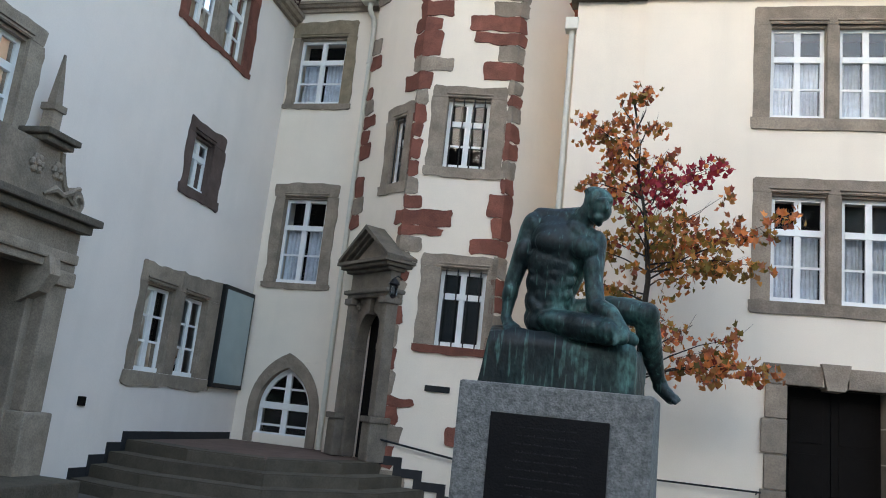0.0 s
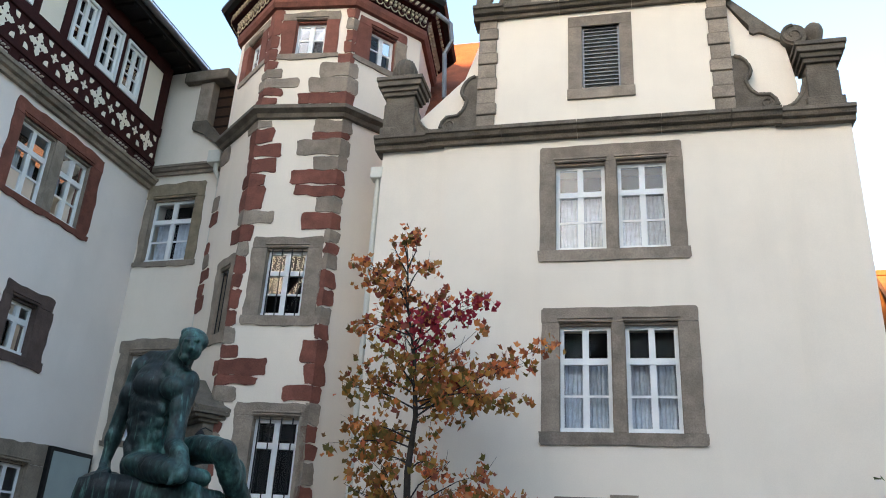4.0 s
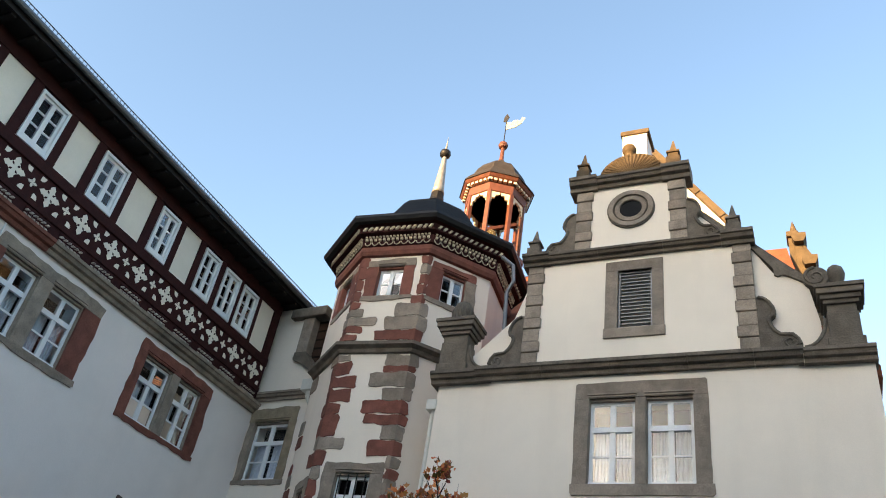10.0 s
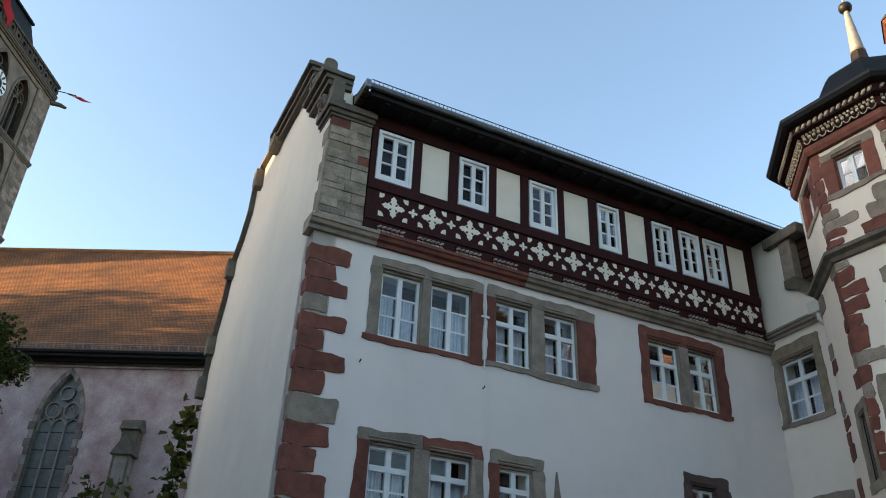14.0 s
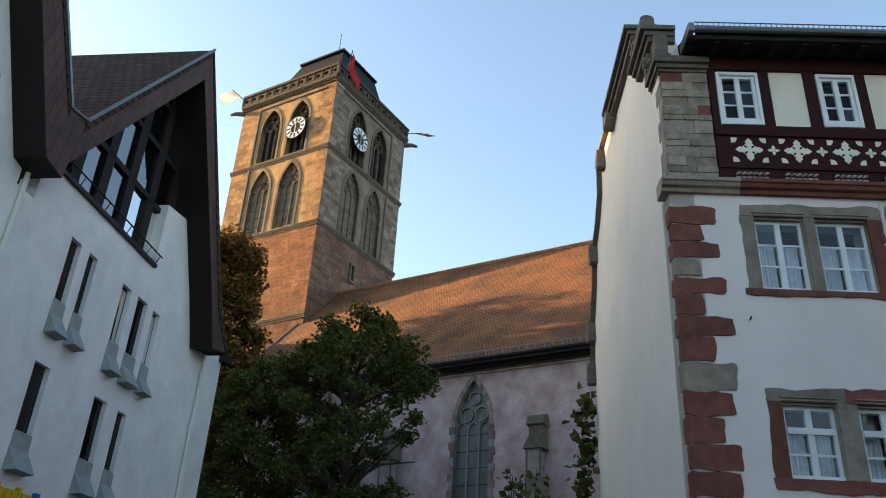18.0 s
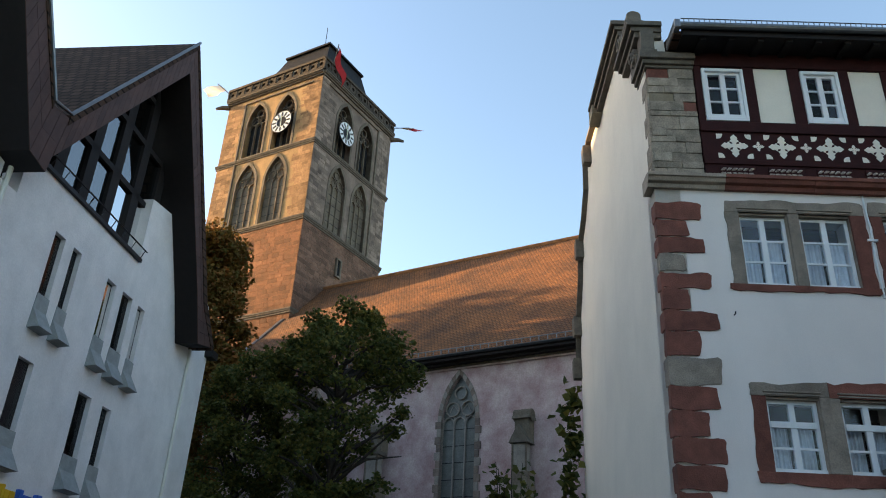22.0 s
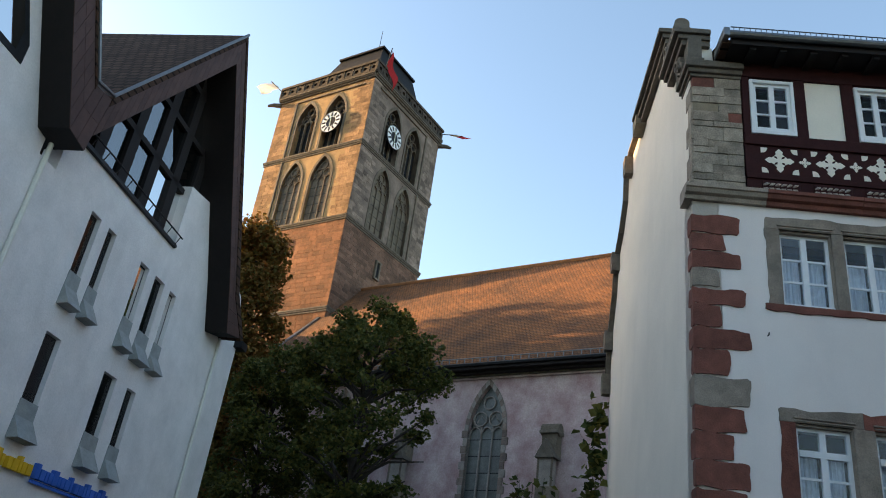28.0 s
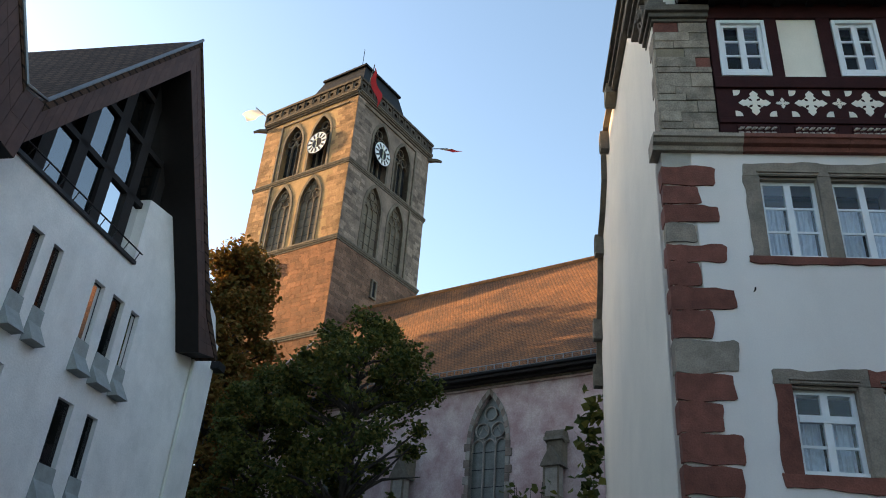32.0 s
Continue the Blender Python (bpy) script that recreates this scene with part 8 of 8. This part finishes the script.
def tower_face(F, u0, u1, cols):
    """Ashlar courses over one face; blocks nearest the eye as stones of their own."""
    holes = []
    c = (u0 + u1) / 2 + (0.05 if u0 < -1 else -0.1)
    for s in (-1, 1):
        holes += [(c + s * 1.55 - 1.02, c + s * 1.55 + 1.02, 30.7, 36.72), (c + s * 1.55 - 1.02, c + s * 1.55 + 1.02, 37.6, 42.92)]
    for z0, z1, mm in ((0, 30.4, cols[0]), (30.4, 44.1, cols[1])):
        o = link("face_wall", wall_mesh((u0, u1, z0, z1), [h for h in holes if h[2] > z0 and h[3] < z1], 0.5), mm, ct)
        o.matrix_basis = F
    for z, o_ in ((22.8, 0.18), (30.4, 0.2), (37.3, 0.2), (44.0, 0.35)):
        q = cornice(ct, u0 - 0.1, u1 + 0.1, z - 0.2, z + 0.22, o_, DARKST)
        q.matrix_basis = F
    for s in (-1, 1):
        # upper panes are near-black sheets for the shade inside the belfry
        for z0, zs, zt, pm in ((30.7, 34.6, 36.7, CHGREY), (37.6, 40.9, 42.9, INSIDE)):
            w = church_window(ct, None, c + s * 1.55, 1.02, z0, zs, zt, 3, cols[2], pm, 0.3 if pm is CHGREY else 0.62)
            w.matrix_basis = F
            spandrels(w, cols[1], c + s * 1.55, 1.02, zs, zt, 0.45)
    e = u0 + 2.05 if u0 < -1 else u1 - 2.05
    far = u1 - 0.9 if u0 < -1 else u0 + 0.9
    for z0, z1 in ((30.62, 37.1), (37.52, 43.3)):
        q = part("panel_edge", B(e - 0.09, e + 0.09, -0.13, 0.0, z0, z1, bev=0.02), cols[2], ct)
        q.matrix_basis = F
    q = part("panel_edge", B(min(e, far), max(e, far), -0.12, 0.0, 43.3, 43.46, bev=0.02), cols[2], ct)
    q.matrix_basis = F
    # blocks
    v, f = {k: [] for k in range(3)}, {k: [] for k in range(3)}
    z = 14.0
    while z < 43.7:
        h = r.uniform(0.26, 0.42)
        u = u0
        while u < u1 - 0.05:
            w = min(r.uniform(0.4, 1.0), u1 - u)
            inside = any(a - 0.3 < u + w and u < b + 0.3 and zz0 - 0.3 < z + h and z < zz1 + 0.75 for a, b, zz0, zz1 in holes)
            if not inside:
                k = r.randrange(3)
                e = 0.012
                y = -0.012 - r.random() * 0.007
                b = len(v[k])
                v[k] += [(u + e, y, z + e), (u + w - e, y, z + e), (u + w - e, y, z + h - e), (u + e, y, z + h - e), (u + e, 0.01, z + e), (u + w - e, 0.01, z + e), (u + w - e, 0.01, z + h - e), (u + e, 0.01, z + h - e)]
                f[k] += [(b, b + 1, b + 2, b + 3), (b, b + 4, b + 5, b + 1), (b + 1, b + 5, b + 6, b + 2), (b + 2, b + 6, b + 7, b + 3), (b + 3, b + 7, b + 4, b)]
            u += w
        z += h
    return v, f


def isl(name, base, lo, hi):
    """Stone whose tone changes from block to block."""
    m = mat(name, base, 0.9, var=0.45, scale=0.7, fine=7, bump=0.5, stain=0.75)
    n, l = m.node_tree.nodes, m.node_tree.links
    b = n["Principled BSDF"]
    src = b.inputs["Base Color"].links[0].from_socket
    g = n.new("ShaderNodeNewGeometry")
    mr = n.new("ShaderNodeMapRange")
    mr.inputs["To Min"].default_value, mr.inputs["To Max"].default_value = lo, hi
    hs = n.new("ShaderNodeHueSaturation")
    l.new(g.outputs["Random Per Island"], mr.inputs["Value"])
    l.new(mr.outputs[0], hs.inputs["Value"])
    l.new(src, hs.inputs["Color"])
    l.new(hs.outputs[0], b.inputs["Base Color"])
    return m


# sunlit tones for the left face, darker copies paint the shade on the right
BY = isl("sunlit_yellow_ashlar", (0.63, 0.36, 0.185), 0.6, 1.2)
BR = isl("sunlit_red_ashlar", (0.42, 0.18, 0.09), 0.7, 1.2)
BD = isl("shaded_red_ashlar", (0.33, 0.18, 0.12), 0.65, 1.2)
BG = isl("shaded_upper_ashlar", (0.46, 0.34, 0.265), 0.55, 1.25)
for F, u0, u1, cols in ((ML, -S, 0, (CHRED, CHYEL, CHGREY)), (MR, 0, S, (CHSHADE, CHSHADE, CHGREY))):
    v, f = tower_face(F, u0, u1, cols)
    for k in range(3):
        # the lower courses are redder than the upper ones
        for lo in (True, False):
            vv, ff = [], []
            for q in range(0, len(f[k]), 5):
                b = f[k][q][0]
                if (v[k][b][2] < 30.2) == lo:
                    d = len(vv) - b
                    vv += v[k][b:b + 8]
                    ff += [tuple(i + d for i in t) for t in f[k][q:q + 5]]
            if not vv:
                continue
            me = bpy.data.meshes.new("ashlar")
            me.from_pydata(vv, [], ff)
            left = F is ML
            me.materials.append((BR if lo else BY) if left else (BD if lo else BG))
            o = new("ashlar", me)
            o.parent = ct
            o.matrix_basis = F
            tagged(o, kind="stuff")
part("side_wall", B(-S, -S + 0.5, 0.5, S, 0, 44.1), CHRED, ct)
# clocks
for F, u in ((ML, -S / 2 + 0.05 + 1.55), (MR, S / 2 - 0.1 - 1.55)):
    ck = part("clock", ring(0.5, 1.02, -0.32, -0.2, u, 39.95, 40), WHITE, ct, "white clock ring with black numerals")
    ck.matrix_basis = F
    part("clock_rim", ring(1.02, 1.06, -0.34, -0.2, u, 39.95, 40), IRON, ck)
    part("clock_hub", ring(0.05, 0.5, -0.28, -0.22, u, 39.95, 30), IRON, ck)
    for h in range(12):
        a = h * math.pi / 6
        bm = B(-0.075, 0.075, -0.34, -0.315, 0.56, 0.93)
        bm.transform(Matrix.Translation((u, 0, 39.95)) @ Matrix.Rotation(a, 4, 'Y'))
        part("numeral_bar", bm, IRON, ck)
    for a, ln in ((radians(178), 0.5), (radians(-6), 0.72)):
        bm = B(-0.05, 0.05, -0.37, -0.35, -0.15, ln)
        bm.transform(Matrix.Translation((u, 0, 39.95)) @ Matrix.Rotation(a, 4, 'Y'))
        part("clock_hand", bm, GILT, ck)
CHPAR = mat("blackened_parapet_stone", (0.135, 0.105, 0.08), 0.92, var=0.5, scale=1.2, fine=14, bump=0.5, per_object=0.25)
# parapet with pierced panels, roof, gargoyles
for F, u0, u1 in ((ML, -S - 0.2, 0.2), (MR, -0.2, S + 0.2)):
    for a, b in ((44.2, 44.42), (45.25, 45.5)):
        o = part("parapet_rail", B(u0, u1, -0.3, 0.05, a, b, bev=0.03), CHPAR, ct)
        o.matrix_basis = F
    n = 12
    for k in range(n):
        u = u0 + (u1 - u0) * (k + 0.5) / n
        o = part("parapet_panel", ring(0.18, 0.44, -0.2, -0.05, u, 44.83, 12), CHPAR, ct)
        o.matrix_basis = F
        o = part("parapet_post", B(u - (u1 - u0) / n / 2 - 0.07, u - (u1 - u0) / n / 2 + 0.07, -0.24, 0.0, 44.4, 45.3), CHPAR, ct)
        o.matrix_basis = F
    part("parapet_back", B(u0 + 0.2, u1 - 0.2, 0.0, 0.1, 44.1, 45.3), CHPAR, ct).matrix_basis = F
for p, d in (((-S, 0), (-1, -0.6)), ((0, S), (1, 0.5))):
    g = Vector((*d, 0)).normalized()
    part("gargoyle", tube(bmesh.new(), [(p[0], p[1], 43.7), (p[0] + g.x * 0.7, p[1] + g.y * 0.7, 43.7), (p[0] + g.x * 1.2, p[1] + g.y * 1.2, 43.55)], [0.25, 0.2, 0.12], 6), DARKST, ct)
bm = bmesh.new()
a = [bm.verts.new(p) for p in ((-S + 0.9, 0.9, 44.2), (-0.9, 0.9, 44.2), (-0.9, S - 0.9, 44.2), (-S + 0.9, S - 0.9, 44.2))]
b = [bm.verts.new(p) for p in ((-S + 4.2, 1.9, 49.0), (-1.5, 1.9, 49.0), (-1.5, S - 3.6, 49.0), (-S + 4.2, S - 3.6, 49.0))]
for k in range(4):
    bm.faces.new((a[k], a[(k + 1) % 4], b[(k + 1) % 4], b[k]))
bm.faces.new(b)
part("roof", bm, SLATE, ct, "dark slate hipped roof")
# near-black blocks stand for the shade inside the slits
for F, u, za, zb in ((ML, -5.95, 28.4, 29.2), (MR, 4.68, 27.4, 28.7)):
    sw = part("slit_window", B(u - 0.18, u + 0.18, -0.09, 0.02, za, zb), INSIDE, ct, "small slit window painted near-black for shade in a stone surround")
    sw.matrix_basis = F
    for a, b, c, d in ((-0.34, -0.18, za - 0.14, zb + 0.14), (0.18, 0.34, za - 0.14, zb + 0.14), (-0.18, 0.18, zb, zb + 0.14), (-0.18, 0.18, za - 0.14, za)):
        part("surround", B(u + a, u + b, -0.2, 0.0, c, d, bev=0.02), CHGREY, sw)
part("roof_edge", B(-S + 4.0, -1.3, 1.7, S - 3.4, 48.95, 49.15, bev=0.03), SLATE, ct)
part("roof_dormer", B(-1.6, -0.9, 4.4, 6.0, 45.2, 47.0, bev=0.05), SLATE, ct)
part("antenna", tube(bmesh.new(), [(-3.0, 3, 49.0), (-3.0, 3, 52.5)], 0.03, 5), IRON, ct)
# flags on poles at the parapet corners


def flag(m, pole, cloth_a, cloth_b, hang, label):
    fl = thing("flag", label, "flag", "tower flags", m=m)
    a, b = Vector(pole[0]), Vector(pole[1])
    part("pole", tube(bmesh.new(), [a, b], 0.045, 6), IRON, fl)
    d = (b - a).normalized()
    for part_k, mm in enumerate((cloth_a, cloth_b)):
        bm = bmesh.new()
        n = 8
        grid = []
        for i in range(n + 1):
            t = part_k * 0.5 + 0.5 * i / n
            row = []
            for j in range(5):
                s = j / 4
                p = b.lerp(a, 0.08 + 0.5 * s) + Vector(hang) * t + Vector((0.12 * math.sin(t * 7 + s * 3), 0.12 * math.cos(t * 6 + s * 2), -0.15 * t * s))
                row.append(bm.verts.new(p))
            grid.append(row)
        for i in range(n):
            for j in range(4):
                bm.faces.new((grid[i][j], grid[i + 1][j], grid[i + 1][j + 1], grid[i][j + 1]))
        part("cloth", bm, mm, fl)


flag(MT_, ((0.1, 0.9, 45.0), (0.6, 0.7, 47.3)), FLAGR, FLAGR, (0.25, 1.0, -2.3), "limp red flag hanging from the tower corner")
flag(MT_, ((-S, 0.1, 45.0), (-S - 1.6, -0.5, 46.6)), FLAGW, FLAGW, (-2.6, 0.3, 0.6), "weathered white flag flying at the tower parapet")
flag(MT_, ((0.1, S, 45.0), (0.7, S + 1.8, 46.0)), FLAGW, FLAGR, (0.4, 2.0, 0.9), "white and red flag flying at the tower parapet")

# ---- unseen houses added behind the walk to hold off the low sun ----
# warm colour of the added east block, for window reflections and less skylight
OCHRE = mat("unseen_ochre_block", (0.55, 0.39, 0.22), 0.9, var=0.2, scale=1.5, fine=14, bump=0.2)
cl = thing("unseen_light_blocks", "unseen house-shaped blocks added to shade the square, tiled roofs", "house")
# ridge heights are set by where their shade must fall
for x0, x1, y0, y1, h, rg in ((-29, -21, -60, -36, 20, 29.0), (-37.5, -29, -58, -38, 20, 25.6), (-21, 45, -58, -38, 20, 27.2), (24.0, 34, -12, 22, 8.5, 11.5), (-56, -36, -36, -24, 15, 23.6)):
    part("wall_block", B(x0, x1, y0, y1, -0.2, h), MODERN if x0 < 20 else OCHRE, cl)
    if x0 < 20:
        part("roof", crosswise(PR([(y0 - .4, h), (y1 + .4, h), ((y0 + y1) / 2, rg)], x0, x1)), DARKTILE, cl)
    else:
        part("roof", PR([(x0 - .4, h), (x1 + .4, h), ((x0 + x1) / 2, rg)], y0, y1), DARKTILE, cl)

# house with an orange tile roof seen past the corner of the gable wing
oh = thing("orange_house", "house with a sunlit orange tile roof beyond the gable wing", "house", m=Matrix.Translation((11.3, 23.5, 0)))
part("wall", B(0, 11, 0, 9, -0.2, 6.6), MODERN, oh)
part("roof", crosswise(PR([(-0.4, 6.4), (4.0, 11.4), (9.4, 6.4), (9.4, 6.2), (4.0, 11.1), (-0.4, 6.2)], -0.2, 11.2)), TILE, oh)
part("ridge", tube(bmesh.new(), [(-0.2, 4.0, 11.45), (11.2, 4.0, 11.45)], 0.12, 6), TILE, oh)
# climbing plant at the corner of the gable wall
r = random.Random(44)
cp = thing("climbing_plant", "green climbing plant at the corner of the plaster wall", "plant", m=Matrix.Translation((6.78, 12.8, 0)))
stems = bmesh.new()
pts = []
for k in range(7):
    x, z = r.uniform(-0.3, 0.25), r.uniform(2.2, 3.2)
    tube(stems, [(0.02 * k, 0.05, -0.1), (x * 0.4, 0.05, z * 0.5), (x, 0.0, z)], [0.018, 0.012, 0.004], 5)
    for q in range(60):
        t = r.uniform(0.3, 1.03)
        pts.append((x * t + r.gauss(0, 0.1), r.gauss(-0.05, 0.07), z * t + r.gauss(0, 0.1)))
part("stem", stems, BARK, cp)
tagged(leaf_part("foliage", pts, 0.12, r, LEAF_GRN, cp), kind="stuff")
